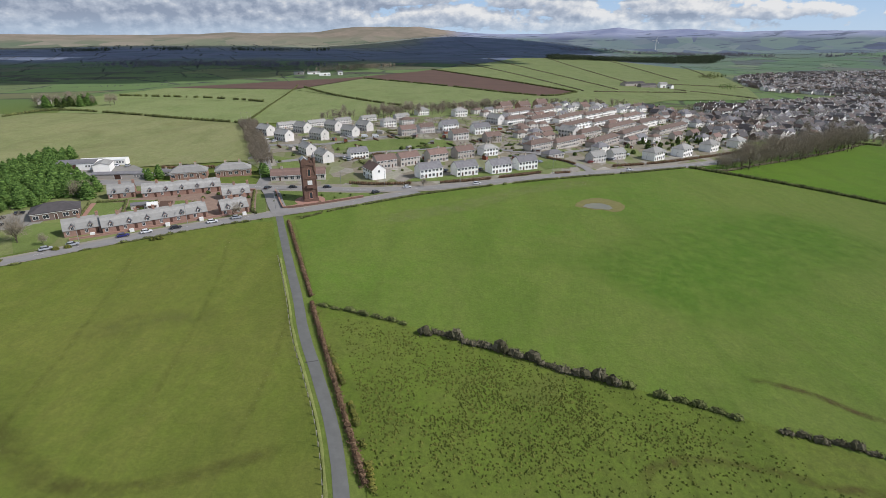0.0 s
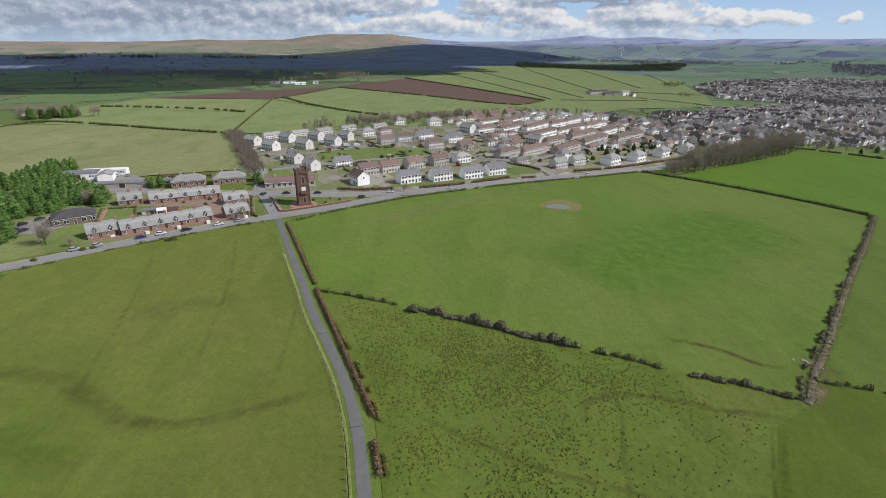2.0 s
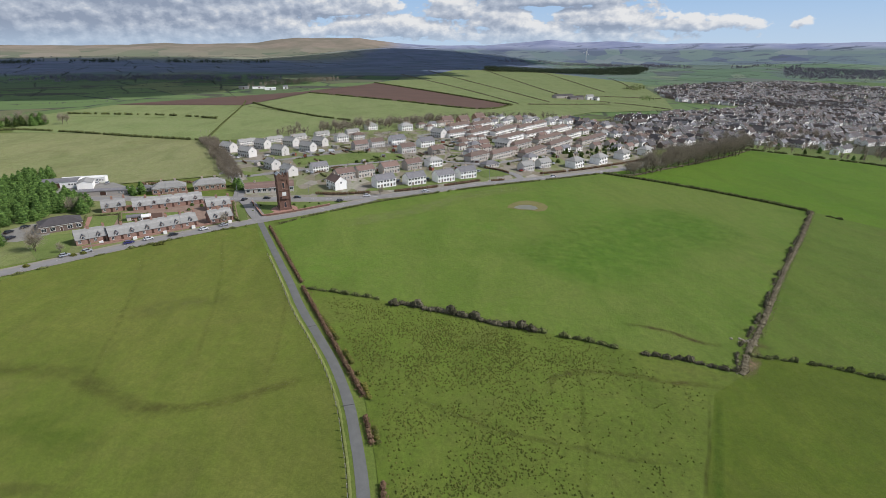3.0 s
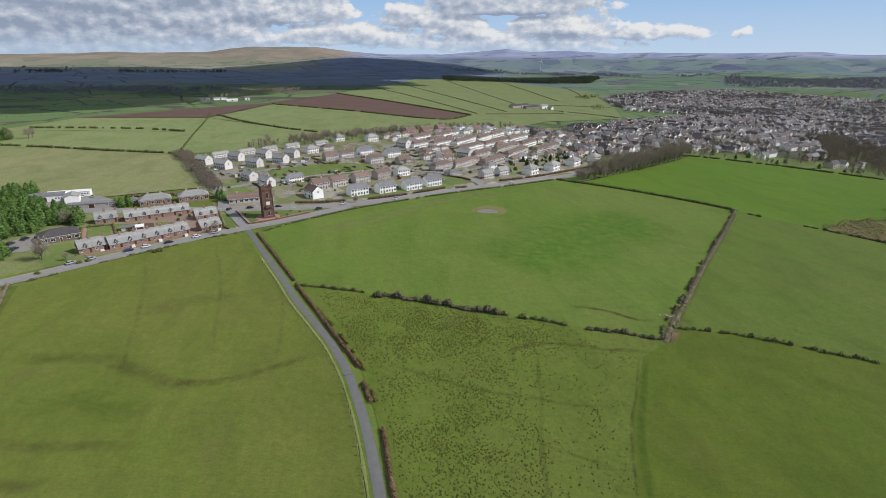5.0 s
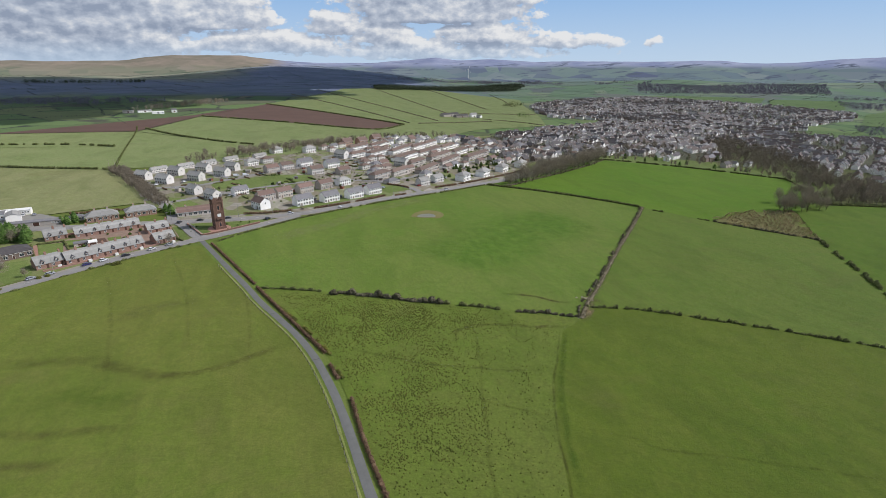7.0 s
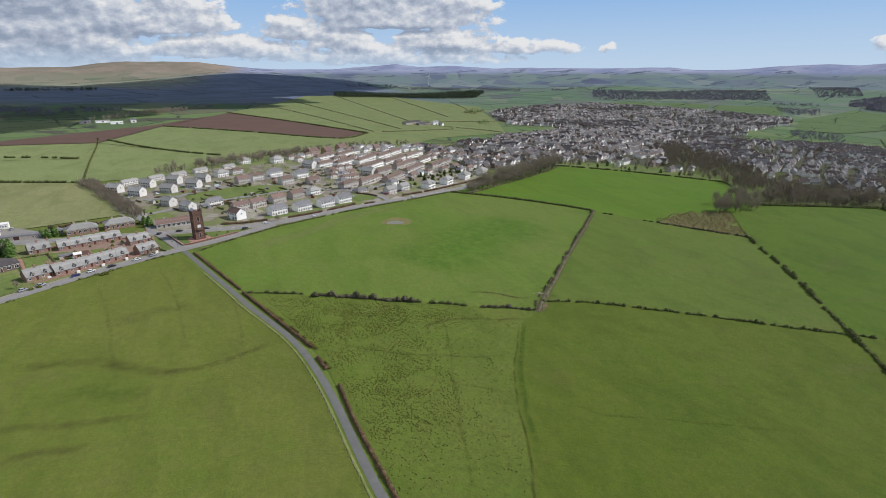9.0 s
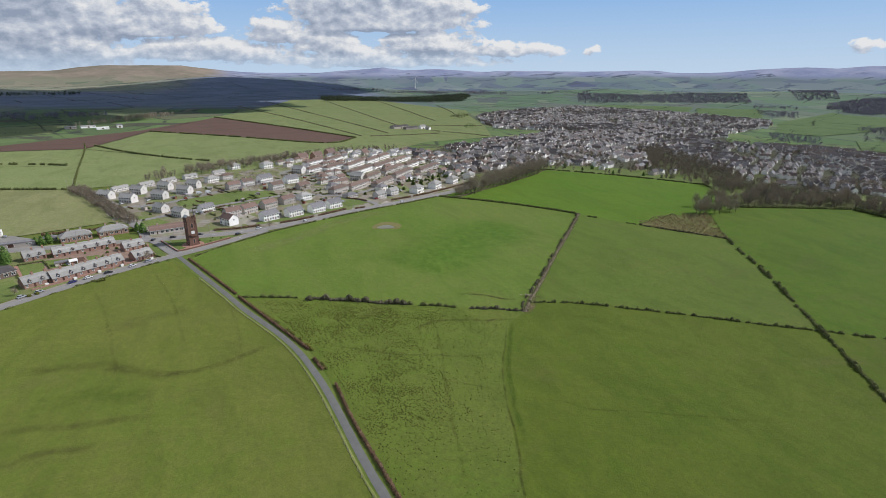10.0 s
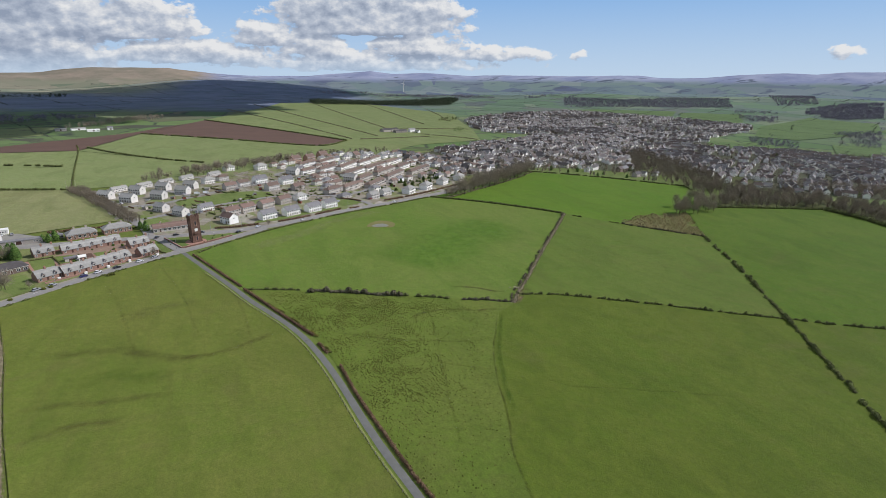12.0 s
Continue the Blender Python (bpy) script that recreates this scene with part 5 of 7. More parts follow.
M["brick_pale"] = plain("pale_red_stone", srgb(176, 142, 126), 0.8, 0.9)
H = {
    "white": house("semi_detached_house", 13.6, 7.6, 5.0, 7.9, "white harled semi-detached house with a grey slate roof", "white_harl", "slate", cols=6, chimneys=(0.0,)),
    "red": house("semi_detached_house", 13, 7.6, 4.9, 7.6, "grey harled semi-detached house with a red tiled roof", "grey_harl", "tile_red", cols=6, chimneys=(0.12,)),
    "brown": house("semi_detached_house", 13, 7.6, 4.9, 7.5, "cream harled semi-detached house with a brown tiled roof", "cream_harl", "tile_brown", cols=6, chimneys=(-0.1,)),
    "gable": house("gabled_house", 13, 7.8, 5.0, 7.9, "grey-roofed house with a plain pale gable end", "cream_harl", "slate_green", cols=5, chimneys=(0.25,), gable_window=True),
    "gable_red": house("gabled_house", 12, 8.0, 5.0, 8.0, "red-roofed house with a white gable end and porch", "white_harl", "tile_red", cols=4, chimneys=(-0.2,), gable_window=True, porch=True),
    "hip": house("hipped_house", 12.5, 8.4, 5.1, 7.9, "white harled house with a hipped grey slate roof", "white_harl", "slate_green", hip=True, cols=5, chimneys=(-0.12, 0.12)),
    "hip_brown": house("hipped_house", 13, 8.2, 5.0, 7.6, "cream harled house with a hipped brown roof", "cream_harl", "tile_brown", hip=True, cols=5, chimneys=(0.0,)),
    "terrace": house("terraced_house_block", 27, 7.6, 5.1, 7.7, "long white terrace with a hipped brown roof", "white_harl", "tile_brown", hip=True, cols=12, chimneys=(-0.3, 0.0, 0.3)),
    "terrace_gable": house("terraced_house_block", 24, 7.6, 5.0, 7.8, "long cream terrace with a pale grey roof", "cream_harl", "slate_green", cols=10, chimneys=(-0.25, 0.25)),
    "bungalow": house("bungalow", 14, 8.5, 2.7, 5.4, "low bungalow with a hipped grey roof", "grey_harl", "slate", hip=True, cols=5, storeys=1, doors=1, chimneys=(0.2,)),
    "small_grey": cottage_house("detached_house", 10, 7.6, 4.6, 7.8, "small grey house with a dark slate roof", "town_wall", "town_slate"),
    "small_stone": cottage_house("detached_house", 11, 7.8, 4.6, 8.0, "brown stone house with a dark roof", "town_stone", "town_slate"),
    "village_hip": cottage_house("hipped_house", 12, 8.2, 4.8, 7.6, "white village house with a hipped grey roof", "white_harl", "slate", True),
    "village_long": cottage_house("village_house", 15, 8.0, 4.9, 7.8, "long grey village house with a dark roof", "grey_harl", "town_slate"),
    "village_low": cottage_house("bungalow", 12, 8.4, 2.7, 5.4, "low white bungalow with a brown roof", "white_harl", "tile_brown", True),
    "sandstone": house("sandstone_villa", 15, 10, 6.2, 10.2, "tall red sandstone house with a red tiled roof", "brick_pale", "tile_red", cols=5, chimneys=(-0.35, 0.35)),
    "small": cottage_house("detached_house", 9.5, 7.6, 4.6, 7.4, "small pale house with a grey roof", "white_harl", "slate"),
    "infill_red": cottage_house("semi_detached_house", 13, 7.8, 4.9, 7.6, "grey harled semi-detached house with a red roof", "grey_harl", "tile_red"),
    "infill_brown": cottage_house("semi_detached_house", 13, 7.8, 4.9, 7.5, "cream harled semi-detached house with a brown roof", "cream_harl", "tile_brown", True),
    "infill_white": cottage_house("semi_detached_house", 12.5, 7.8, 5.0, 7.8, "white harled semi-detached house with a slate roof", "white_harl", "slate"),
    "small_brown": cottage_house("detached_house", 9.5, 7.4, 4.4, 7.2, "small cream house with a brown roof", "cream_harl", "town_tile"),
}


PLOTS = []


def settle(kind, x, y, turn, by="front", group="houses on the estate", size=1.0):
    """A house whose front (or right gable) stands with its foot at x, y."""
    a = radians(turn)
    pattern = H[kind]
    dims = [o for o in pattern.children if o.name.startswith("wall")][0].dimensions
    if by == "front":
        cx, cy = x - math.sin(a) * dims.y / 2, y + math.cos(a) * dims.y / 2
    else:
        cx, cy = x - math.cos(a) * dims.x / 2, y - math.sin(a) * dims.x / 2
    ob = stand(pattern, cx, cy, turn, size)
    PLOTS.append((cx, cy))
    tagged(ob, group=group)
    return ob


bpy.context.view_layer.update()
for x, y in ((-6, 281.5), (14, 288.5), (34, 297), (51, 309)):
    settle("white", x, y, 28)
for x, y in ((-19, 309), (-2, 320.5), (15, 333.5)):
    settle("red", x, y, 33)
settle("red", -32, 300, 33)
settle("hip", 32, 345, 30, size=0.92)
settle("gable_red", -34, 276, -58, "gable")
for x, y in ((-83, 333), (-68, 312)):
    settle("gable", x, y, -52, "gable", size=0.92)
settle("white", -51, 323, 30, size=0.86)
for x, y in ((-110, 381), (-86, 388), (-66, 405), (-106, 419), (-84, 431), (-59, 434), (-130, 403)):
    settle("gable", x, y, -38, "gable")
for x, y in ((-126, 438), (-105, 454), (-86, 470), (-66, 491), (-37, 511)):
    settle("terrace_gable", x, y, 40, size=0.66)
for kind, x, y, s in (("hip", -45, 460, 0.95), ("red", -26, 416, 1), ("brown", -12, 431, 1), ("white", 7, 448, 1.1), ("hip_brown", -30, 474, 0.9), ("hip", -19, 545, 1), ("hip", 19, 546, 1.1),
                      ("brown", 14, 403, 1.05), ("white", 33, 437, 1.1), ("red", 39, 396, 1),
                      ("bungalow", 76, 348, 0.95)):
    settle(kind, x, y, 30, size=s)


def terrace(x0, y0, x1, y1, wall="white_harl", roof="tile_brown", hip=True, label="long white terrace with a hipped brown roof"):
    """A block of joined houses whose front runs from x0, y0 to x1, y1."""
    w, turn = math.hypot(x1 - x0, y1 - y0) - 1.5, math.degrees(math.atan2(y1 - y0, x1 - x0))
    n = max(2, round(w / 13))
    ob = house("terraced_house_block", w, 7.8, 5.0, 7.7, label, wall, roof, hip, cols=max(4, round(w / 2.7)), chimneys=[(k + 0.5) / n - 0.5 for k in range(n)])
    a = radians(turn)
    cx, cy = (x0 + x1) / 2 - math.sin(a) * 3.9, (y0 + y1) / 2 + math.cos(a) * 3.9
    ob.matrix_basis = Matrix.Translation((cx, cy, terrain(cx, cy))) @ Matrix.Rotation(a, 4, "Z")
    tagged(ob, group="terraces on the estate")
    for k in range(5):
        PLOTS.append((cx + math.cos(a) * w * (k / 4 - 0.5), cy + math.sin(a) * w * (k / 4 - 0.5)))


for row in ((60, 498, 82, 516), (84, 508, 114, 537), (67, 554, 97, 581), (97, 572, 127, 603), (114, 524, 147, 562), (149, 558, 174, 585), (106, 471, 142, 509), (145, 511, 184, 549), (191, 516, 219, 544), (176, 592, 200, 618), (188, 556, 216, 584)):
    terrace(*row)
for row in ((61, 365, 80, 381), (82, 380, 104, 401), (113, 393, 142, 424), (152, 446, 187, 483), (149, 477, 186, 513), (195, 478, 238, 518), (114, 435, 137, 457)):
    terrace(*row, "grey_harl", "tile_brown", True, "long grey harled terrace with a hipped brown roof")
for x, y in ((54, 500), (110, 440)):
    settle("gable", x, y, -50, "gable", size=1.15)
for x, y in ((94, 612), (119, 642), (72, 600)):
    settle("sandstone", x, y, 32)
for kind, x, y in (("hip", 158, 640), ("hip", 188, 650), ("hip", 215, 646), ("terrace", 245, 668), ("white", 250, 600), ("white", 280, 618), ("brown", 272, 558), ("hip", 246, 540)):
    settle(kind, x, y, 34)
for x, y in ((103, 341), (121, 356)):
    settle("gable", x, y, 30, size=0.9)
for x, y in ((150, 362), (179, 383), (212, 410), (246, 434)):
    settle("hip", x, y, 40, size=1.12)


# ---- memorial tower ----
M["lead"] = plain("pale_lead", srgb(186, 188, 190), 0.85, 1.0, 0.6)


def build_tower():
    top = new("memorial_tower")
    tagged(top, "square red sandstone memorial tower with a conical turret", "tower")
    a = 2.85
    bm = bmesh.new()
    box(bm, -a - 0.5, a + 0.5, -a - 0.5, a + 0.5, -1.0, 1.2)
    box(bm, -a, a, -a, a, 1.2, 17.0)
    part("wall", bm, "tower_stone", top)
    for z in (5.6, 10.6, 16.4):
        part("string_course", boxes((-a - 0.22, a + 0.22, -a - 0.22, a + 0.22, z, z + 0.35)), "tower_stone", top)
    for sx, sy in ((-1, -1), (1, -1), (1, 1), (-1, 1)):
        x0, x1 = (sx * a - 0.2, sx * a + 0.2)
        part("buttress", boxes((x0, x1, sy * a - 0.2, sy * a + 0.2, -0.8, 16.0)), "tower_stone", top)
    bm = boxes((-a - 0.3, a + 0.3, -a - 0.3, -a + 0.2, 17.0, 18.0), (-a - 0.3, a + 0.3, a - 0.2, a + 0.3, 17.0, 18.0),
               (-a - 0.3, -a + 0.2, -a + 0.2, a - 0.2, 17.0, 18.0), (a - 0.2, a + 0.3, -a + 0.2, a - 0.2, 17.0, 18.0))
    part("parapet", bm, "tower_stone", top)
    for k in range(5):
        s = -a + 0.05 + k * (2 * a - 0.1) / 4
        for x, y in ((s, -a - 0.05), (s, a + 0.05), (-a - 0.05, s), (a + 0.05, s)):
            part("merlon", boxes((x - 0.36, x + 0.36, y - 0.26, y + 0.26, 18.0, 18.8)), "tower_stone", top)
    # cap house with a slate roof
    bm = bmesh.new()
    prism(bm, [(-2.95, 16.8), (-0.6, 16.8), (-0.6, 19.4), (-1.8, 20.4), (-2.95, 19.4)], -2.95, 1.6, "y")
    cap = part("cap_house", bm, "tower_stone", top)
    bm = bmesh.new()
    prism(bm, [(-3.2, 19.2), (-1.8, 20.4), (-0.35, 19.2), (-0.35, 19.4), (-1.8, 20.7), (-3.2, 19.4)], -3.1, 1.75, "y")
    part("roof", bm, "lead", cap, "pale lead roof")
    # round stair turret
    bm = bmesh.new()
    bmesh.ops.create_cone(bm, cap_ends=True, segments=14, radius1=0.75, radius2=0.75, depth=6.5, matrix=Matrix.Translation((2.5, -2.5, 17.2)))
    turret = part("turret", bm, "tower_stone", top)
    bm = bmesh.new()
    bmesh.ops.create_cone(bm, cap_ends=True, segments=14, radius1=0.95, radius2=0.03, depth=2.2, matrix=Matrix.Translation((2.5, -2.5, 21.5)))
    part("turret_roof", bm, "slate", turret)

    def opening(x, z, w, h, face, arch=True):
        bm = bmesh.new()
        t = 0.28
        box(bm, -w / 2 - t, -w / 2, -0.16, 0.05, -h / 2 - t, h / 2)
        box(bm, w / 2, w / 2 + t, -0.16, 0.05, -h / 2 - t, h / 2)
        box(bm, -w / 2, w / 2, -0.2, 0.05, -h / 2 - t, -h / 2)
        for k in range(6):
            a0, a1 = math.pi * k / 6, math.pi * (k + 1) / 6
            r0, r1 = w / 2, w / 2 + t
            ring = [(r * math.cos(b), h / 2 + r * math.sin(b)) for r, b in ((r0, a0), (r1, a0), (r1, a1), (r0, a1))]
            prism(bm, ring, -0.16, 0.05, "y")
        ob = part("window", bm, "red_path", top)
        ob.matrix_basis = pose(0, 0, 0, 0, 0, {"f": 0, "r": 90, "b": 180, "l": 270}[face]) @ pose(x, -a, z)
        bm = bmesh.new()
        prism(bm, [(-w / 2, -h / 2), (w / 2, -h / 2)] + [(w / 2 * math.cos(math.pi * k / 8), h / 2 + w / 2 * math.sin(math.pi * k / 8)) for k in range(9)], -0.04, 0.03, "y")
        part("pane", bm, "glass", ob)

    for face in "frbl":
        opening(0, 13.2, 1.1, 2.6, face)
        opening(0, 2.6, 1.2, 2.2, face)
    # balcony niche with pale carved stone
    bm = boxes((-1.7, 1.7, -a - 1.0, -a, 6.4, 6.8), (-1.7, 1.7, -a - 1.0, -a - 0.8, 6.8, 7.7), (-1.7, -1.5, -a - 0.8, -a, 6.8, 7.7), (1.5, 1.7, -a - 0.8, -a, 6.8, 7.7))
    part("balcony", bm, "tower_stone", top)
    part("carved_panel", boxes((-1.05, 1.05, -a - 0.1, -a + 0.02, 7.8, 9.8)), "trim", top, "pale carved stone panel")
    part("corbel", boxes((-1.2, -0.8, -a - 0.8, -a, 5.95, 6.4), (0.8, 1.2, -a - 0.8, -a, 5.95, 6.4)), "tower_stone", top)
    top.matrix_basis = Matrix.Translation((-62.0, 238, terrain(-62.0, 238))) @ Matrix.Rotation(radians(22), 4, "Z")


build_tower()


# ---- sandstone cottages ----
def cottage_row(x, y, turn, length, bays, label, depth=8.2, gables=True):
    """A row of single-storey cottages with dormers, porch bays and chimneys; x, y: the middle of its front."""
    top = new("cottage_row")
    tagged(top, label, "cottage", "sandstone cottages")
    part("wall", gable_wall(length, depth, 2.6, 5.9), "sandstone", top)
    part("roof", gable_roof(length, depth, 2.6, 5.9), "slate_green", top)
    step = length / bays
    for k in range(bays):
        cx = -length / 2 + step * (k + 0.5)
        # gabled dormer that breaks the eaves
        bm = bmesh.new()
        prism(bm, [(cx - 0.75, 1.2), (cx + 0.75, 1.2), (cx + 0.75, 3.6), (cx, 4.4), (cx - 0.75, 3.6)], -depth / 2 - 0.12, -0.6, "y")
        dormer = part("dormer", bm, "sandstone", top)
        bm = bmesh.new()
        prism(bm, [(cx - 0.95, 3.45), (cx, 4.42), (cx + 0.95, 3.45), (cx + 0.95, 3.6), (cx, 4.6), (cx - 0.95, 3.6)], -depth / 2 - 0.35, -0.4, "y")
        part("dormer_roof", bm, "slate", dormer)
        window_at(top, cx, -depth / 2 - 0.12, 3.1, 1.0, 1.2, "f")
        part("door", boxes((cx + step * 0.3 - 0.5, cx + step * 0.3 + 0.5, -depth / 2 - 0.06, -depth / 2 + 0.05, 0, 2.1)), "door", top)
        window_at(top, cx - step * 0.28, -depth / 2, 1.4, 0.9, 1.2, "f")
        stack = part("chimney", boxes((cx + step * 0.45 - 0.5, cx + step * 0.45 + 0.5, -0.45, 0.45, 5.0, 7.0), (cx + step * 0.45 - 0.6, cx + step * 0.45 + 0.6, -0.55, 0.55, 7.0, 7.15)), "sandstone", top)
        bm = bmesh.new()
        for px in (-0.25, 0.25):
            bmesh.ops.create_cone(bm, cap_ends=True, segments=7, radius1=0.14, radius2=0.11, depth=0.5, matrix=Matrix.Translation((cx + step * 0.45 + px, 0, 7.4)))
        part("chimney_pot", bm, "pot", stack)
        if gables and k % 2 == 1:
            part("garden_wall", boxes((cx - 0.8, cx + 0.8, -depth / 2 - 3.4, -depth / 2 - 2.4, -0.8, 1.1)), "trim", top, "white painted gate pier")
    a = radians(turn)
    cx, cy = x - math.sin(a) * depth / 2, y + math.cos(a) * depth / 2
    top.matrix_basis = Matrix.Translation((cx, cy, terrain(cx, cy))) @ Matrix.Rotation(a, 4, "Z")
    return top


cottage_row(-115, 201, 33, 38, 6, "row of red sandstone cottages with grey slate roofs")
cottage_row(-137.5, 189, 33, 12, 2, "red sandstone cottage with a grey slate roof", 8.0)
cottage_row(-89, 216, 33, 11, 2, "red sandstone end cottage with a slate roof", 8.0)
cottage_row(-124, 243, 22, 34, 5, "row of sandstone cottages behind a courtyard", 7.0, False)
cottage_row(-96, 237, 26, 12, 2, "sandstone cottage with a pale slate roof", 8.0, False)
cottage_row(-149, 236, 24, 11, 2, "sandstone cottage beside a lawn", 8.0, False)
H["long_bungalow"] = house("bungalow_block", 18, 9, 3.2, 6.4, "long sandstone bungalow with a pale slate roof", "sandstone", "slate_green", hip=True, cols=6, storeys=1, chimneys=(-0.2, 0.2))
bpy.context.view_layer.update()
for x, y in ((-134, 272), (-113, 279)):
    settle("long_bungalow", x, y, 18, group="sandstone bungalows")
settle("bungalow", -150, 276, 15, size=0.6, group="sandstone bungalows")
H["inn"] = house("roadside_inn", 28, 8, 3.0, 5.6, "long low roadside building with a red tiled roof", "grey_harl", "tile_red", cols=9, storeys=1, chimneys=(-0.3, 0.25))
H["hall"] = house("village_hall", 17, 11, 3.2, 6.0, "low village hall with a dark grey hipped roof", "town_stone", "town_slate", hip=True, cols=5, storeys=1, doors=1, chimneys=())
bpy.context.view_layer.update()
settle("inn", -76, 271, 10, group="roadside buildings")
settle("hall", -159, 206, 32, group="village hall")


def shed(name, x, y, turn, w, d, h, wall, roof, label, rise=1.2):
    top = new(name)
    tagged(top, label, "building")
    part("wall", gable_wall(w, d, h, h + rise), wall, top)
    part("roof", gable_roof(w, d, h, h + rise, 0.25, 0.12), roof, top)
    door = part("door", boxes((-1.6, 1.6, -d / 2 - 0.08, -d / 2 + 0.04, 0, min(h - 0.4, 3))), "door", top)
    part("door_frame", boxes((-1.8, -1.6, -d / 2 - 0.1, -d / 2, 0, min(h - 0.4, 3)), (1.6, 1.8, -d / 2 - 0.1, -d / 2, 0, min(h - 0.4, 3))), "trim", door)
    for k in range(3):
        window_at(top, w / 2 - 1.4 - k * 1.5, -d / 2, h * 0.55, 0.9, 0.9, "f")
    top.matrix_basis = Matrix.Translation((x, y, terrain(x, y))) @ Matrix.Rotation(radians(turn), 4, "Z")
    return top


shed("garage_building", -205, 292, 12, 22, 12, 3.6, "white_harl", "slate", "white roadside garage with flat grey roofs", 1.0)
shed("garage_building", -188, 288, -70, 12, 8, 3.8, "white_harl", "slate_green", "white gabled garage workshop building")
shed("garage_building", -195, 301, 10, 24, 6, 3.2, "white_harl", "trim", "white low shed with a white roof", 0.7)
shed("store_shed", -170, 272, 6, 26, 6, 2.6, "grey_harl", "slate", "long low grey roadside shed", 0.7)
shed("garden_shed", -127, 221, 20, 4, 3, 2.2, "trim", "trim", "white garden summer house", 0.9)
shed("garden_shed", -133, 222, 20, 7, 4, 2.0, "grey_harl", "slate", "dark low garden shed", 0.6)
shed("farm_barn", 372, 1074, 20, 46, 16, 5, "grey_harl", "town_slate", "long grey-roofed farm barn", 3)
shed("farm_barn", 392, 1052, 20, 36, 12, 4.4, "town_wall", "town_slate", "low dark grey farm barn", 2.5)
shed("farmhouse", 425, 1060, 20, 18, 9, 6, "white_harl", "slate_green", "white farmhouse with a grey roof", 4)
shed("farmhouse", 434, 1046, -60, 12, 8, 4, "white_harl", "slate_green", "small white gabled farm building", 3)
shed("farm_barn", -240, 1130, 15, 22, 9, 2.8, "white_harl", "trim", "long white far farm shed", 1.6)
shed("farm_barn", -300, 1158, 10, 20, 8, 3.4, "grey_harl", "slate_green", "pale low far farm shed", 1.4)
shed("farm_barn", -272, 1172, 20, 26, 9, 2.8, "white_harl", "slate_green", "white far farm buildings", 1.6)
shed("farmhouse", -214, 1160, 15, 10, 8, 4.6, "white_harl", "slate", "white farmhouse with a slate roof", 2.6)
shed("farm_barn", -432, 590, 25, 12, 7, 3, "grey_harl", "slate_green", "pale barn by a shelter belt", 2)
shed("school_hall", 520, 575, 25, 30, 14, 5, "grey_harl", "slate_green", "long pale-roofed hall in the village", 2)


# ---- round the tower and along the road ----
def low_wall(pts, label, mat="tower_stone", height=1.0, width=0.45):
    """A low coped stone wall that follows the ground."""
    top = tagged(new("garden_wall"), label, "wall")
    line = spline(pts, 3.0)
    for name, lo, hi, w, m in (("wall", -0.4, height, width, mat), ("coping", height, height + 0.12, width + 0.16, "red_path")):
        verts, faces = [], []
        for i, p in enumerate(line):
            d = (line[min(i + 1, len(line) - 1)] - line[max(i - 1, 0)]).normalized()
            r, z = Vector((d.y, -d.x, 0)) * w / 2, terrain(p.x, p.y)
            verts += [(p.x - r.x, p.y - r.y, z + lo), (p.x + r.x, p.y + r.y, z + lo), (p.x + r.x, p.y + r.y, z + hi), (p.x - r.x, p.y - r.y, z + hi)]
            if i:
                a = 4 * (i - 1)
                faces += [(a + k, a + (k + 1) % 4, a + 4 + (k + 1) % 4, a + 4 + k) for k in range(4)]
        n = len(verts)
        faces += [(3, 2, 1, 0), (n - 4, n - 3, n - 2, n - 1)]
        from_lists(name, verts, faces, m, top)


low_wall([(-71, 224), (-64, 227), (-52, 234), (-38, 243)], "low red sandstone wall round the tower lawn")
low_wall([(-71, 224), (-77, 238), (-82, 250)], "low red sandstone wall beside the link road")
low_wall([(-139, 183), (-126, 191), (-108, 203.5), (-92, 213.5)], "low red sandstone wall before the cottages", "sandstone", 0.7)
low_wall([(-92, 251), (-110, 250), (-130, 247.5), (-150, 243)], "low sandstone wall behind the cottages", "sandstone", 0.9)
patch("tower_path", [(-62 + 7 * math.cos(k * 0.45), 237 + 7 * math.sin(k * 0.45)) for k in range(14)], "red_path", 0.1, "pale gravel round the tower", "path", 4)
patch("tower_path", [(-70, 226), (-67, 225), (-61, 233), (-64, 235)], "red_path", 0.09, "pale gravel path to the tower", "path", 4)


def street_lamp():
    top = tagged(new("street_lamp"), "tall grey steel street lamp by the road", "street lamp", "street lamps along the main road")
    bm = bmesh.new()
    bmesh.ops.create_cone(bm, cap_ends=True, segments=8, radius1=0.11, radius2=0.06, depth=8.3, matrix=Matrix.Translation((0, 0, 3.9)))
    part("pole", bm, "lamp_grey", top)
    part("arm", boxes((-0.04, 0.04, -1.4, 0.0, 7.9, 8.0)), "lamp_grey", top)
    part("lamp_head", boxes((-0.13, 0.13, -2.0, -1.3, 7.86, 8.02)), "lamp_grey", top)
    return top


M["lamp_grey"] = plain("galvanised_steel", srgb(150, 152, 152), 0.85, 3, 0.5, 0.05, metal=0.3)
lamp = street_lamp()
for k, p in enumerate(spline(MAIN_ROAD[3:-2], 27.0)):
    stand(lamp, p.x - 2.6, p.y + 4.8, 28)
for x, y in ((-74, 223), (-104, 203), (-134, 181)):
    stand(lamp, x, y, 215)
retire(lamp)


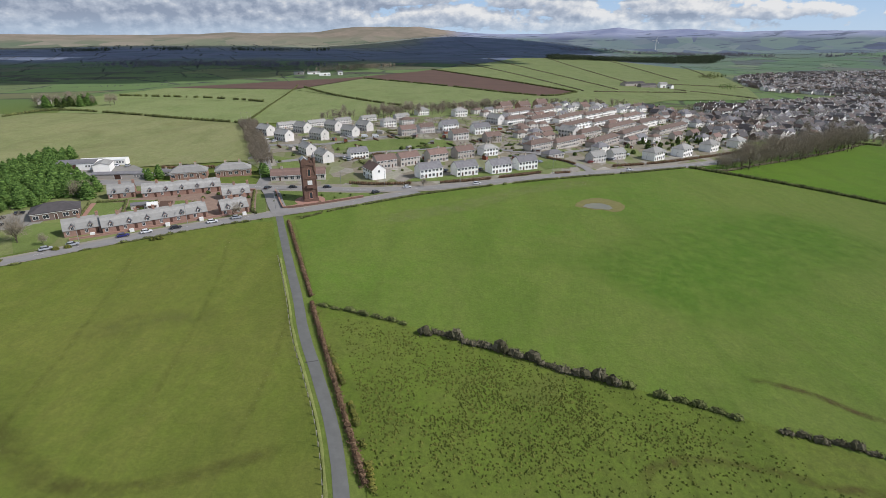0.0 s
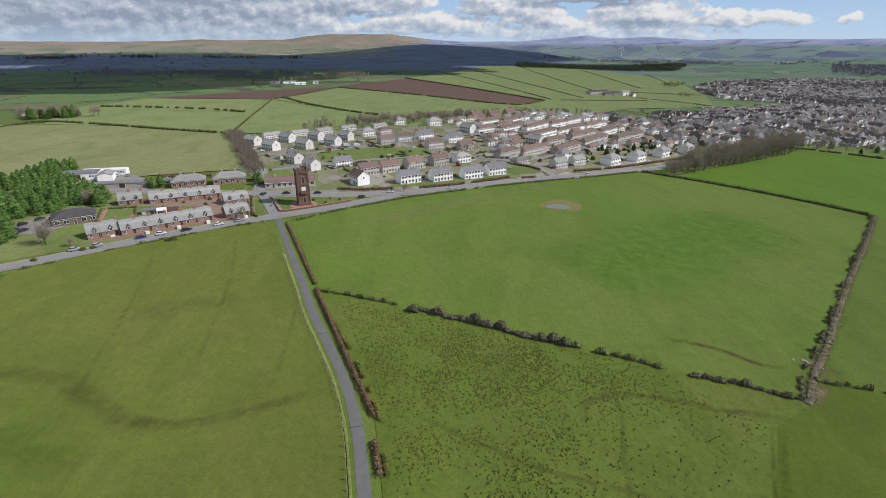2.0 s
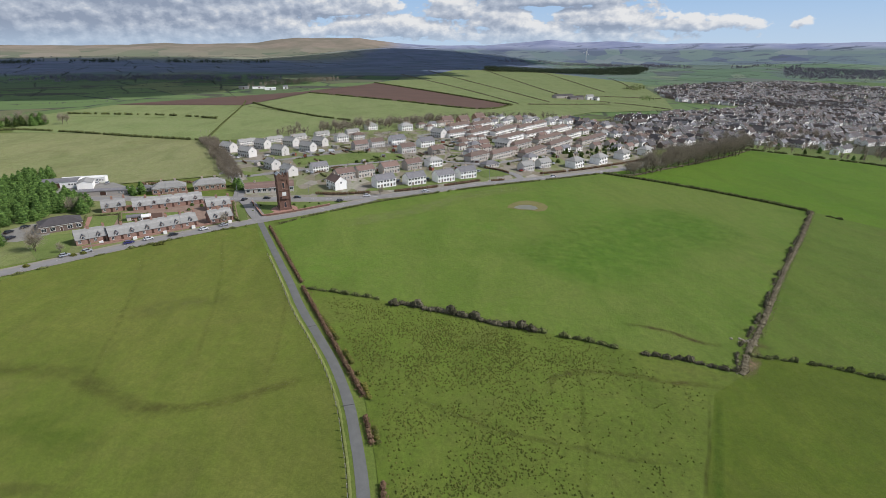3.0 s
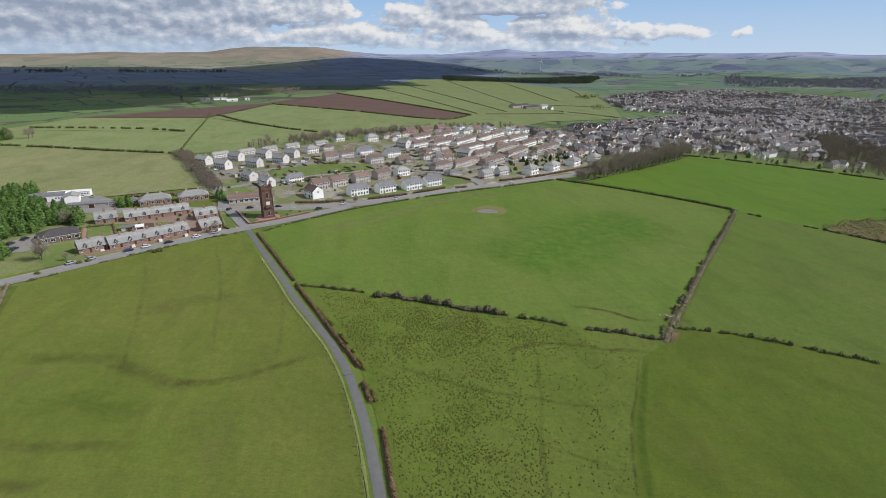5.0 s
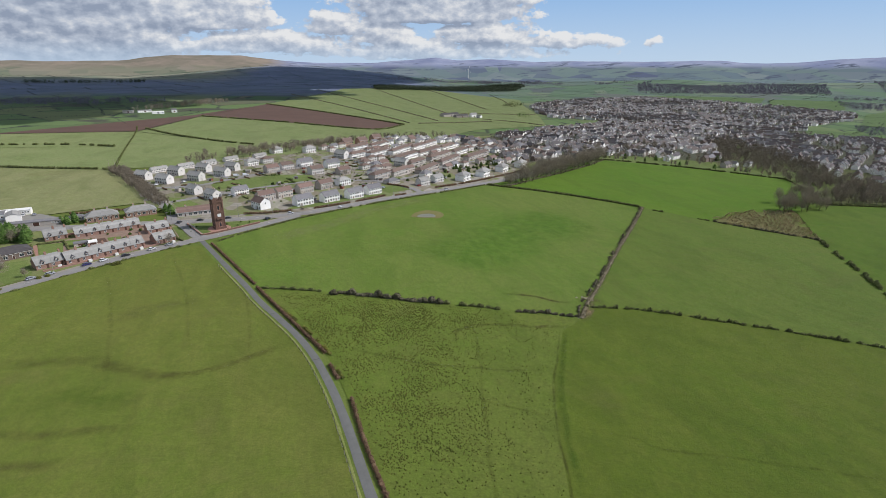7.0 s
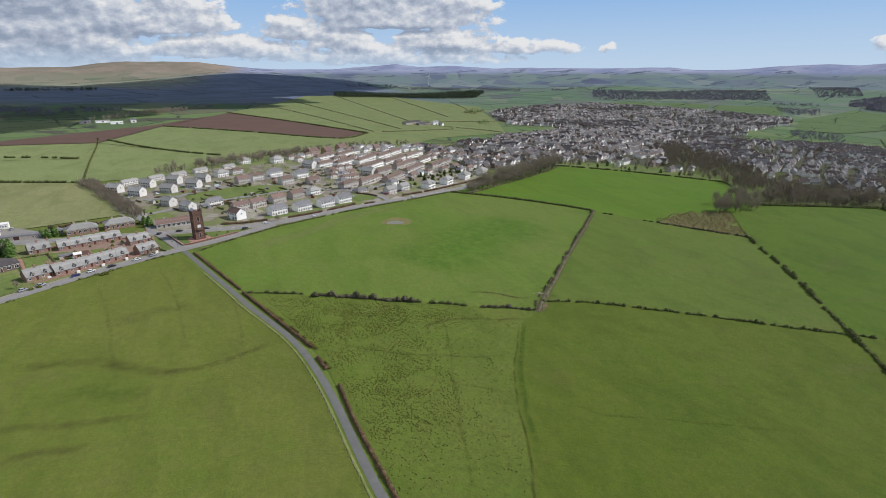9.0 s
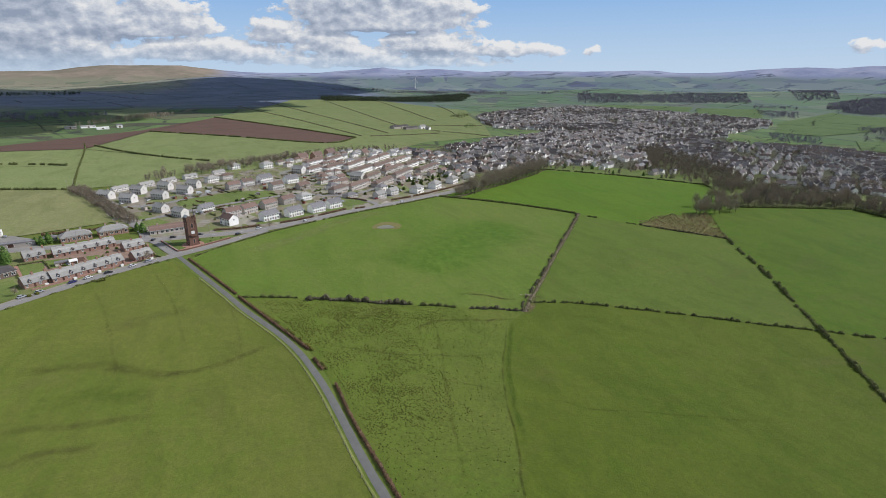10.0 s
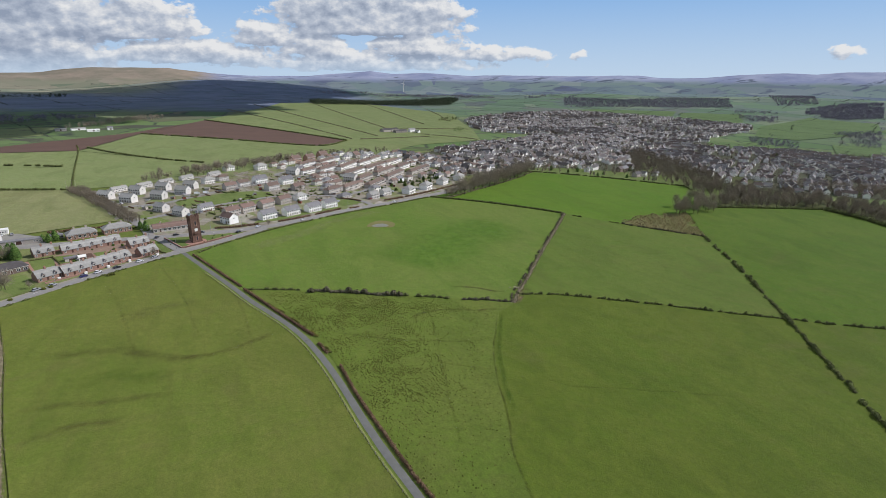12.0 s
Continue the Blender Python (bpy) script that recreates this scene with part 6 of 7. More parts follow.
def utility_pole():
    top = tagged(new("utility_pole"), "weathered wooden utility pole in the hedge", "pole")
    bm = bmesh.new()
    bmesh.ops.create_cone(bm, cap_ends=True, segments=8, radius1=0.16, radius2=0.1, depth=9, matrix=Matrix.Translation((0, 0, 4)))
    part("pole", bm, "trim_wood", top)
    part("crossbar", boxes((-0.9, 0.9, -0.07, 0.07, 7.7, 7.85)), "trim_wood", top)
    return top


pole = utility_pole()
for x, y in ((-176, 470), (-172, 474), (-168, 470)):
    stand(pole, x, y, 20)
retire(pole)


# ---- village and far town ----
TOWN = [(236, 452), (300, 476), (335, 480), (384, 520), (470, 505), (560, 450), (600, 520), (680, 600), (740, 640), (730, 560), (670, 440), (640, 350), (690, 270), (780, 215), (900, 190), (1300, 240), (1290, 480), (1110, 640), (1115, 790), (1210, 860), (1480, 950),
        (1700, 1080), (1660, 1400), (1480, 1840), (1100, 1760), (880, 1600), (760, 1430), (690, 1260), (640, 1080), (760, 1010), (640, 900), (540, 850), (400, 770), (300, 690), (250, 660), (226, 590), (246, 545), (250, 500)]
GREENS = [[(1132, 802), (1221, 735), (1119, 655), (1034, 654), (1046, 720)], [(1404, 654), (1502, 593), (1294, 489), (1226, 540)], [(1000, 780), (1110, 790), (1110, 700), (1010, 690)], [(560, 900), (660, 960), (640, 1060), (560, 980)]]


def town_sites(seed):
    """House places in streets whose direction turns from quarter to quarter."""
    rng = random.Random(seed)
    sites = []
    for gx in range(240, 1720, 160):
        for gy in range(180, 1860, 160):
            turn = rng.choice((30, 36, 24, -58, 44, -50, 32))
            a = radians(turn)
            for i in range(-8, 9):
                for j in range(-7, 8):
                    u, v = i * 12.0 + rng.gauss(0, 1.6), j * 17.5 + (2.5 if j % 2 else -2.5) + rng.gauss(0, 1.2)
                    x, y = gx + 80 + u * math.cos(a) - v * math.sin(a), gy + 80 + u * math.sin(a) + v * math.cos(a)
                    if not (gx <= x < gx + 160 and gy <= y < gy + 160) or not inside(x, y, TOWN) or any(inside(x, y, g) for g in GREENS):
                        continue
                    if noise.noise((x * 0.012, y * 0.012, 3.3)) > 0.36 or rng.random() < 0.12:
                        continue
                    sites.append((x, y, turn + (180 if j % 2 else 0) + rng.choice((0, 0, 0, 90))))
    return sites


M["far_wall"] = plain("pale_grey_wall", srgb(206, 202, 198), 0.75, 0.4)
M["far_stone"] = plain("light_stone_wall", srgb(146, 130, 120), 0.7, 0.4)


def build_town():
    rng = random.Random(77)
    sites = sorted(town_sites(4), key=lambda s: math.hypot(s[0], s[1] - 100))
    kinds = ["small", "small_brown", "small_grey", "village_hip", "small_stone", "village_long", "village_low", "small_grey"]
    for x, y, turn in sites[:90]:
        settle(rng.choice(kinds), x, y, turn + rng.gauss(0, 4), group="village houses", size=rng.uniform(0.78, 1.05))
    walls, roofs = {}, {}
    for x, y, turn in sites[90:]:
        w, d, e = rng.choice(((9, 7.5, 4.6), (12, 8, 4.8), (18, 8, 4.8), (11, 8.5, 2.8))) 
        r = e + rng.uniform(2.6, 3.8)
        z, a = terrain(x, y), radians(turn)
        c, s = math.cos(a), math.sin(a)
        kw, kr = rng.choice(("white_harl", "white_harl", "white_harl", "cream_harl", "far_wall", "far_stone")), rng.choice(("town_slate", "town_slate", "slate", "town_tile", "town_tile", "town_slate"))
        wv, wf = walls.setdefault(kw, ([], []))
        rv, rf = roofs.setdefault(kr, ([], []))

        def at(px, py, pz):
            return (x + px * c - py * s, y + px * s + py * c, z + pz)

        n = len(wv)
        for px in (-w / 2, w / 2):
            wv += [at(px, -d / 2, -1.5), at(px, d / 2, -1.5), at(px, d / 2, e), at(px, 0, r), at(px, -d / 2, e)]
        wf += [(n, n + 4, n + 3, n + 2, n + 1), (n + 5, n + 6, n + 7, n + 8, n + 9), (n, n + 5, n + 9, n + 4), (n + 1, n + 2, n + 7, n + 6)]
        n = len(rv)
        o = 0.4
        ez = e - o * (r - e) / (d / 2) + 0.12
        for px in (-w / 2 - 0.3, w / 2 + 0.3):
            rv += [at(px, -d / 2 - o, ez), at(px, 0, r + 0.15), at(px, d / 2 + o, ez), at(px, 0, r - 0.1)]
        rf += [(n, n + 4, n + 5, n + 1), (n + 1, n + 5, n + 6, n + 2), (n, n + 1, n + 2, n + 3), (n + 4, n + 7, n + 6, n + 5), (n, n + 3, n + 7, n + 4), (n + 3, n + 2, n + 6, n + 7)]
        # a chimney and dark windows let into the fronts
        q = rng.choice((-1, 1)) * w * 0.4
        n = len(wv)
        for pz in (r - 0.7, r + 1.0):
            wv += [at(q - 0.5, -0.4, pz), at(q + 0.5, -0.4, pz), at(q + 0.5, 0.4, pz), at(q - 0.5, 0.4, pz)]
        wf += [(n + 4, n + 5, n + 6, n + 7), (n, n + 1, n + 5, n + 4), (n + 1, n + 2, n + 6, n + 5), (n + 2, n + 3, n + 7, n + 6), (n + 3, n, n + 4, n + 7)]
        gv, gf = walls.setdefault("glass", ([], []))
        for side in (-1, 1):
            for k in range(3):
                for lv in range(2 if e > 4 else 1):
                    px, pz, n = (k - 1) * w * 0.3, 1.5 + 2.4 * lv, len(gv)
                    yy = side * (d / 2 + 0.05)
                    gv += [at(px - 0.6, yy, pz - 0.6), at(px + 0.6, yy, pz - 0.6), at(px + 0.6, yy, pz + 0.6), at(px - 0.6, yy, pz + 0.6)]
                    gf += [(n, n + 1, n + 2, n + 3)]
    top = new("town_houses")
    tagged(top, "crowded roofs and pale walls of the town houses", "houses", kind="stuff")
    for key, (v, f) in walls.items():
        from_lists("window_panes" if key == "glass" else "walls", v, f, key, top)
    for key, (v, f) in roofs.items():
        from_lists("roofs", v, f, key, top)
    # bare garden trees and hedges between the houses
    t = Clump(91)
    for _ in range(12000):
        x, y = t.rng.uniform(250, 1700), t.rng.uniform(190, 1850)
        if not inside(x, y, TOWN):
            continue
        z, h = terrain(x, y), t.rng.uniform(2.5, 9.5)
        if noise.noise((x * 0.012, y * 0.012, 3.3)) > 0.25:
            h += 3.5
        t.limb((x, y, z - 0.5), (x, y, z + h * 0.5), 0.2, 0.1, 3)
        for _ in range(34):
            p = (x + t.rng.gauss(0, h * 0.2), y + t.rng.gauss(0, h * 0.2), z + h * t.rng.uniform(0.25, 1.0))
            t.leaf(p, t.rng.uniform(0.35, 0.8))
    tagged(t.make("garden_trees", "town_twig"), "bare brown garden trees and hedges between town houses", "trees", kind="stuff")


M["court"] = plain("court_gravel", srgb(146, 124, 110), 0.75, 0.4)
M["gardens"] = grass("village_gardens", srgb(122, 134, 76), srgb(128, 132, 90), srgb(138, 138, 102), worn=0.4)
M["town_floor"] = grass("town_yards", srgb(84, 88, 66), srgb(90, 90, 76), srgb(98, 96, 84))
patch("town_ground", TOWN, "town_floor", -0.1, "gardens and yards between the town houses", "ground", 40)
patch("estate_ground", [(-120, 316), (-100, 290), (-92, 262), (-49, 259), (-27, 261), (-8, 265), (12, 273), (42, 289), (67, 302), (112, 325), (160, 352), (240, 402), (262, 470), (262, 560), (290, 640), (240, 690), (150, 690), (60, 625), (-60, 515), (-140, 448), (-168, 456)],
      "plots", -0.12, "gardens and yards of the housing estate", "ground", 20)
ESTATE_ROADS = ([(-92, 260), (-97, 285), (-110, 322), (-121, 360), (-138, 396), (-152, 432)], [(-120, 364), (-87, 368), (-62, 391), (-36, 414), (0, 441), (50, 482), (110, 526), (190, 585), (250, 640)],
                         [(-100, 312), (-60, 334), (-28, 352), (22, 372), (62, 362), (100, 380), (150, 440), (200, 474), (262, 520)], [(-62, 391), (-80, 420), (-95, 445)], [(50, 482), (30, 505), (60, 540), (110, 575), (170, 625)],
                         [(62, 362), (86, 330), (90, 312)], [(0, 441), (-30, 478), (-60, 505)])
for n, pts in enumerate(ESTATE_ROADS):
    ribbon("estate_road", pts, 6.0, "asphalt", 0.1 + 0.02 * n, "grey asphalt estate road between houses")
patch("green_plot", [(-78, 368), (-62, 384), (-49, 391), (-30, 400), (-10, 403), (8, 395), (6, 370), (-15, 352), (-36, 341), (-46, 337), (-58, 356), (-71, 346)], "lawn", 0.03, "open green lawn among the houses", "lawn")
patch("green_plot", [(-90, 290), (-95, 300), (-107, 330), (-92, 322), (-80, 300)], "lawn", 0.03, "green verge beside the estate road", "lawn")
patch("green_plot", [(-72, 222), (-80, 243), (-84, 252), (-50, 251), (-30, 250), (-48, 236)], "lawn", 0.05, "lawn round the memorial tower", "lawn")
patch("green_plot", [(62, 312), (84, 324), (76, 344), (58, 330)], "lawn", 0.03, "green lawn in front of the houses", "lawn")
patch("front_garden", [(-20, 272), (0, 276), (60, 308), (54, 316), (0, 286), (-16, 280)], "lawn", 0.02, "front gardens along the main road", "lawn")
patch("cottage_ground", [(-166, 160), (-128, 184), (-90, 211), (-74, 221), (-90, 252), (-130, 256), (-180, 258), (-235, 272), (-300, 290), (-300, 240), (-230, 190)], "gardens", -0.05, "grass round the cottages and hall", "lawn")
patch("cottage_court", [(-146, 190), (-128, 190), (-90, 215), (-78, 223), (-92, 252), (-130, 246), (-150, 230), (-140, 212)], "court", 0.02, "pinkish gravel court between the cottages", "yard")
patch("garden_lawn", [(-156, 228), (-144, 230), (-139, 212), (-136, 204), (-148, 206)], "lawn", 0.08, "square garden lawn", "lawn")
patch("garden_path", [(-158.5, 227), (-156.2, 228), (-148.2, 206), (-150.5, 206)], "red_path", 0.08, "brown garden path", "path")
patch("garden_lawn", [(-144, 233), (-132, 233), (-125, 219), (-137, 217)], "lawn", 0.09, "square garden lawn", "lawn")
patch("garden_soil", [(-129.5, 232), (-124, 233), (-121, 225), (-126, 224)], "plough", 0.09, "dug brown vegetable plot", "soil")
patch("hall_lawn", [(-166, 190), (-164, 200), (-152, 203), (-147, 191), (-143, 181), (-144, 176), (-150, 170)], "lawn", 0.06, "lawn beside the village hall", "lawn")
patch("garden_lawn", [(-123, 233), (-116, 234), (-114, 225), (-120, 225)], "lawn", 0.08, "small garden lawn", "lawn")
patch("garden_lawn", [(-90, 246), (-86, 246), (-77, 219), (-81, 217)], "lawn", 0.08, "garden plot beside the link road", "lawn")
patch("hall_car_park", [(-183, 193), (-185, 208), (-178, 218), (-165, 212), (-162, 200), (-171, 192)], "yard", 0.04, "grey hall car park", "yard")
patch("garage_yard", [(-222, 290), (-178, 300), (-150, 276), (-155, 266), (-182, 268), (-215, 276)], "yard", 0.02, "concrete garage yard", "yard")
for n, pts in enumerate(([(-1, 271), (13, 276.5), (27, 283)], [(31.5, 286), (45, 294), (58, 302.5)], [(66, 302), (76, 306)], [(109, 331), (121, 337), (133, 343)], [(-48, 266), (-34, 265), (-16, 268)], [(84, 330), (78, 338), (68, 346)],
                         [(136, 345), (160, 360), (200, 388), (240, 416)])):
    hedge("garden_hedge", pts, 1.6, 1.7, "twig_red", "clipped brown beech garden hedge", 30, seed=70 + n, ragged=0.15)
rng = random.Random(12)
for n in range(130):
    x, y = rng.uniform(-110, 290), 0
    y = 300 + (x + 10) * 0.55 + rng.uniform(10, 170)
    a = radians(30 + rng.choice((0, 90)))
    hedge("garden_hedge", [(x, y), (x + 9 * math.cos(a), y + 9 * math.sin(a))], 1.1, 1.2, rng.choice(("evergreen", "twig_red", "thorn")), "low clipped garden hedge between houses", 12, seed=200 + n, leaf=0.3)
scatter(shrub[:2], 110, [(-110, 300), (-20, 290), (60, 320), (150, 375), (260, 440), (250, 540), (120, 480), (0, 380), (-90, 350)], 33, 0.5, 1.1, "garden shrubs on the estate", 4.0)
scatter(shrub[:2], 46, [(70, 338), (120, 362), (180, 398), (240, 446), (262, 500), (190, 455), (120, 405)], 37, 0.6, 1.3, "garden shrubs behind the roadside houses", 3.5)
scatter(firs[2:], 9, [(110, 372), (180, 410), (250, 462), (250, 500), (170, 440)], 38, 0.5, 0.95, "dark conifers in the gardens", 6.0)
scatter(shrub[:1], 16, [(-150, 186), (-90, 218), (-80, 240), (-130, 252)], 34, 0.4, 0.7, "garden shrubs by the cottages", 4.0)
scatter(shrub[:1], 14, [(-78, 230), (-80, 246), (-40, 249), (-40, 243), (-60, 229)], 35, 0.3, 0.5, "clipped shrubs round the tower", 3.0)
for n, pts in enumerate(([(-156, 229), (-144, 231.5)], [(-137.5, 216), (-144.5, 232)], [(-124.5, 219), (-131, 232)], [(-115, 224.5), (-113, 232)], [(-92, 249), (-84, 222), (-80, 216)], [(-150, 205), (-159, 228)])):
    hedge("garden_hedge", pts, 0.9, 1.0, "thorn", "low clipped hedge between cottage gardens", 26, seed=160 + n, leaf=0.24)
pattern = shed("garden_shed", 0, 0, 0, 3.2, 2.4, 1.9, "brick", "slate", "small brown wooden garden shed", 0.7)
pale = shed("garden_shed", 0, 0, 0, 4.6, 2.8, 2.2, "grey_harl", "slate_green", "small pale garage with a grey roof", 0.5)
scatter([pattern, pale], 46, [(-110, 310), (-20, 296), (60, 326), (150, 385), (260, 450), (260, 600), (120, 560), (0, 470), (-100, 430)], 36, 0.8, 1.1, "sheds and garages on the estate", 9.0)
retire(pattern, pale)
build_town()

# further houses in the plots that the rows above leave open
ESTATE = [(-118, 372), (-92, 330), (-62, 300), (0, 330), (64, 350), (110, 372), (150, 420), (240, 462), (275, 500), (290, 560), (300, 640), (240, 680), (150, 676), (70, 610), (-40, 512), (-130, 446)]
LAWNS = [[(-78, 368), (-62, 384), (-49, 391), (-30, 400), (-10, 403), (8, 395), (6, 370), (-15, 352), (-36, 341), (-46, 337), (-58, 356), (-71, 346)]]
STREETS = [p for pts in ESTATE_ROADS for p in spline(pts, 4.0)]
rng = random.Random(43)
added = 0
for i in range(-14, 30):
    for j in range(-14, 30):
        a = radians(34)
        u, v = i * 15.0 + rng.gauss(0, 1.5), j * 17.0 + rng.gauss(0, 1.5)
        x, y = 20 + u * math.cos(a) - v * math.sin(a), 440 + u * math.sin(a) + v * math.cos(a)
        if added >= 95 or not inside(x, y, ESTATE) or (x < 62 and y < 560) or any(inside(x, y, g) for g in LAWNS):
            continue
        if any(math.hypot(x - px, y - py) < 13.5 for px, py in PLOTS) or any(math.hypot(x - p.x, y - p.y) < 9 for p in STREETS):
            continue
        settle(rng.choice(("infill_red", "infill_brown", "infill_brown", "village_hip", "infill_white")), x, y - 4, 34 + rng.gauss(0, 3), size=rng.uniform(0.78, 0.95))
        added += 1
g = Clump(93)
for _ in range(3200):
    x, y = g.rng.uniform(-170, 290), g.rng.uniform(290, 690)
    if not inside(x, y, ESTATE) or any(inside(x, y, q) for q in LAWNS) or any(math.hypot(x - p.x, y - p.y) < 4.5 for p in STREETS) or any(math.hypot(x - px, y - py) < 7.5 for px, py in PLOTS):
        continue
    z, h = terrain(x, y), g.rng.uniform(0.8, 4.2)
    g.limb((x, y, z - 0.3), (x, y, z + h * 0.5), 0.1, 0.05, 3)
    for _ in range(40):
        g.leaf((x + g.rng.gauss(0, 0.3 + h * 0.2), y + g.rng.gauss(0, 0.3 + h * 0.2), z + h * g.rng.uniform(0.1, 1.0)), g.rng.uniform(0.12, 0.32))
tagged(g.make("garden_planting", "town_twig"), "brown leafless shrubs and small trees in estate gardens", "shrubs", kind="stuff")


# ---- far woods ----
def far_wood(poly, n, seed, mat, label, h=11.0, leaf=1.6, cover=-0.12):
    c = Clump(seed)
    xs, ys = [p[0] for p in poly], [p[1] for p in poly]
    for _ in range(n):
        x, y = c.rng.uniform(min(xs), max(xs)), c.rng.uniform(min(ys), max(ys))
        if not inside(x, y, poly) or noise.noise((x * 0.006, y * 0.006, seed)) < cover:
            continue
        z, k = terrain(x, y), h * c.rng.uniform(0.6, 1.15)
        c.limb((x, y, z - 1), (x, y, z + k * 0.7), 0.25, 0.1, 3)
        for _ in range(24):
            up = c.rng.uniform(0.12, 1.0)
            c.leaf((x + c.rng.gauss(0, k * 0.30 * (1.15 - up * 0.6)), y + c.rng.gauss(0, k * 0.30 * (1.15 - up * 0.6)), z + k * up), leaf * c.rng.uniform(0.35, 0.9), 1.0)
    return tagged(c.make("woodland", mat), label, "woodland", kind="stuff")


def twig_wood(poly, n, seed, label, h=12.0, mat="twig", twigs=150):
    """Bare woodland joined into one: trunks and a haze of twigs."""
    c = Clump(seed)
    xs, ys = [p[0] for p in poly], [p[1] for p in poly]
    for _ in range(n):
        x, y = c.rng.uniform(min(xs), max(xs)), c.rng.uniform(min(ys), max(ys))
        if not inside(x, y, poly):
            continue
        z, k = terrain(x, y), h * c.rng.uniform(0.65, 1.15)
        c.limb((x, y, z - 1), (x + c.rng.gauss(0, 0.5), y + c.rng.gauss(0, 0.5), z + k * 0.75), 0.3, 0.1, 4)
        for _ in range(twigs):
            p = Vector((x + c.rng.gauss(0, k * 0.13), y + c.rng.gauss(0, k * 0.13), z + k * c.rng.uniform(0.2, 0.9)))
            c.twig(p, p + Vector((c.rng.gauss(0, 1.1), c.rng.gauss(0, 1.1), c.rng.uniform(0.3, 2.4))) * min(1.0, h / 9), 0.14 * min(1.0, h / 9))
    return tagged(c.make("bare_woodland", mat), label, "woodland", kind="stuff")


patch("paddock", [(374, 484), (454, 433), (498, 394), (543, 348), (502, 288), (560, 300), (640, 330), (600, 500), (560, 450), (470, 505), (384, 520)], "lawn", 0.0, "rough green paddock behind the field", "field")
hedge("boundary_hedge", [(330, 463), (374, 485), (454, 434), (498, 395), (543, 349)], 2.2, 1.9, "thorn", "dark hedge at the back of the bright field", 20, gaps=0.15, seed=90, leaf=0.34)
hedge("boundary_hedge", [(543, 349), (520, 310), (500, 288), (476, 252)], 2.0, 1.6, "thorn", "ragged hedge beside the woodland", 18, gaps=0.3, seed=91, leaf=0.34)
for n, (x, y) in enumerate(((470, 440), (486, 446), (440, 470), (462, 476), (425, 492), (520, 400), (505, 418), (534, 396), (400, 500), (560, 470), (548, 440))):
    stand(firs[n % 3], x, y, n * 40, 0.5 + 0.07 * (n % 5))
twig_wood([(374, 486), (454, 440), (500, 400), (545, 352), (600, 400), (600, 500), (470, 520), (390, 520)], 130, 125, "bare trees and shrubs round village gardens", 8.0)
M["wood_floor"] = grass("woodland_floor", srgb(90, 94, 58), srgb(82, 90, 50), srgb(98, 96, 66))
patch("woodland_floor", BELT + [(540, 330)], "wood_floor", -0.05, "dull grassy woodland floor", "ground", 20)
patch("village_ground", WOOD_MID, "wood_floor", -0.06, "dull grass under bare village trees", "ground", 30)
patch("village_ground", [(600, 330), (700, 330), (760, 440), (740, 440), (640, 370)], "wood_floor", -0.08, "dull grass under bare village trees", "ground", 30)
twig_wood([(-175, 458), (-154, 414), (-139, 372), (-122, 333), (-108, 303), (-100, 306), (-112, 340), (-128, 378), (-142, 416), (-160, 460)], 2000, 126, "strip of brown leafless thicket", 5.5, "wood_twig", 80)
twig_wood([(510, 292), (560, 300), (610, 310), (640, 340), (600, 350), (545, 352)], 120, 128, "bare trees behind the scrub", 11.0, "wood_twig", 120)
twig_wood([(-130, 462), (-60, 530), (20, 585), (80, 632), (140, 672), (240, 700), (240, 716), (120, 690), (40, 640), (-40, 575), (-110, 505)], 1500, 127, "bare brown trees behind the estate", 8.0, "wood_twig", 80)
twig_wood(BELT, 720, 121, "belt of bare brown woodland", 12.5, "wood_twig", 170)
twig_wood(WOOD_MID, 820, 122, "bare brown trees among the village houses", 12.5, "wood_twig", 190)
twig_wood([(640, 290), (760, 250), (790, 160), (1200, 160), (1300, 240), (900, 250), (720, 330)], 620, 123, "bare brown woodland below the town")
twig_wood([(-300, 1190), (-200, 1320), (-120, 1500), (-170, 1500), (-260, 1300)], 520, 124, "bare trees round a far farm")
far_wood([(432, 2225), (694, 2300), (1140, 2345), (1335, 2640), (1330, 2740), (880, 2540), (450, 2440)], 7600, 101, "far_fir", "dark conifer plantation on the far rise", 17, 2.0, -0.9)
far_wood([(600, 3050), (1100, 2950), (1500, 2900), (1950, 2450), (2150, 2600), (1700, 3150), (900, 3250)], 3400, 106, "hazed_twig", "far belts of brown trees", 12, 2.8, 0.05)
far_wood([(1998, 2540), (2186, 2220), (2536, 2222), (2703, 1974), (2299, 1627), (2139, 1684), (1887, 1899), (1639, 2065)], 5600, 102, "hazed_twig", "long dark belt of far woodland", 9, 2.2, -0.5)
far_wood([(3036, 1972), (3299, 1872), (2700, 1478), (2512, 1548)], 1500, 103, "hazed_twig", "dark far woodland", 9, 2.4, -0.5)
far_wood([(2488, 1400), (2791, 1403), (2974, 1334), (2352, 1021), (2204, 1074), (2220, 1232)], 3000, 105, "hazed_twig", "dark far woodland behind green fields", 10, 2.2, -0.4)
far_wood([(2159, 1519), (2259, 1377), (1854, 1100), (1793, 1191)], 900, 104, "hazed_twig", "brown trees between far green fields", 9, 1.7, 0.0)
far_wood([(1360, 852), (1400, 736), (1230, 628), (1187, 710)], 420, 111, "hazed_twig", "scattered bare trees beyond the town", 8, 1.3, 0.0)
far_wood([(1704, 826), (1862, 774), (1451, 568), (1428, 615)], 800, 112, "hazed_twig", "bare trees and thicket on far fields", 9, 1.5, -0.1)
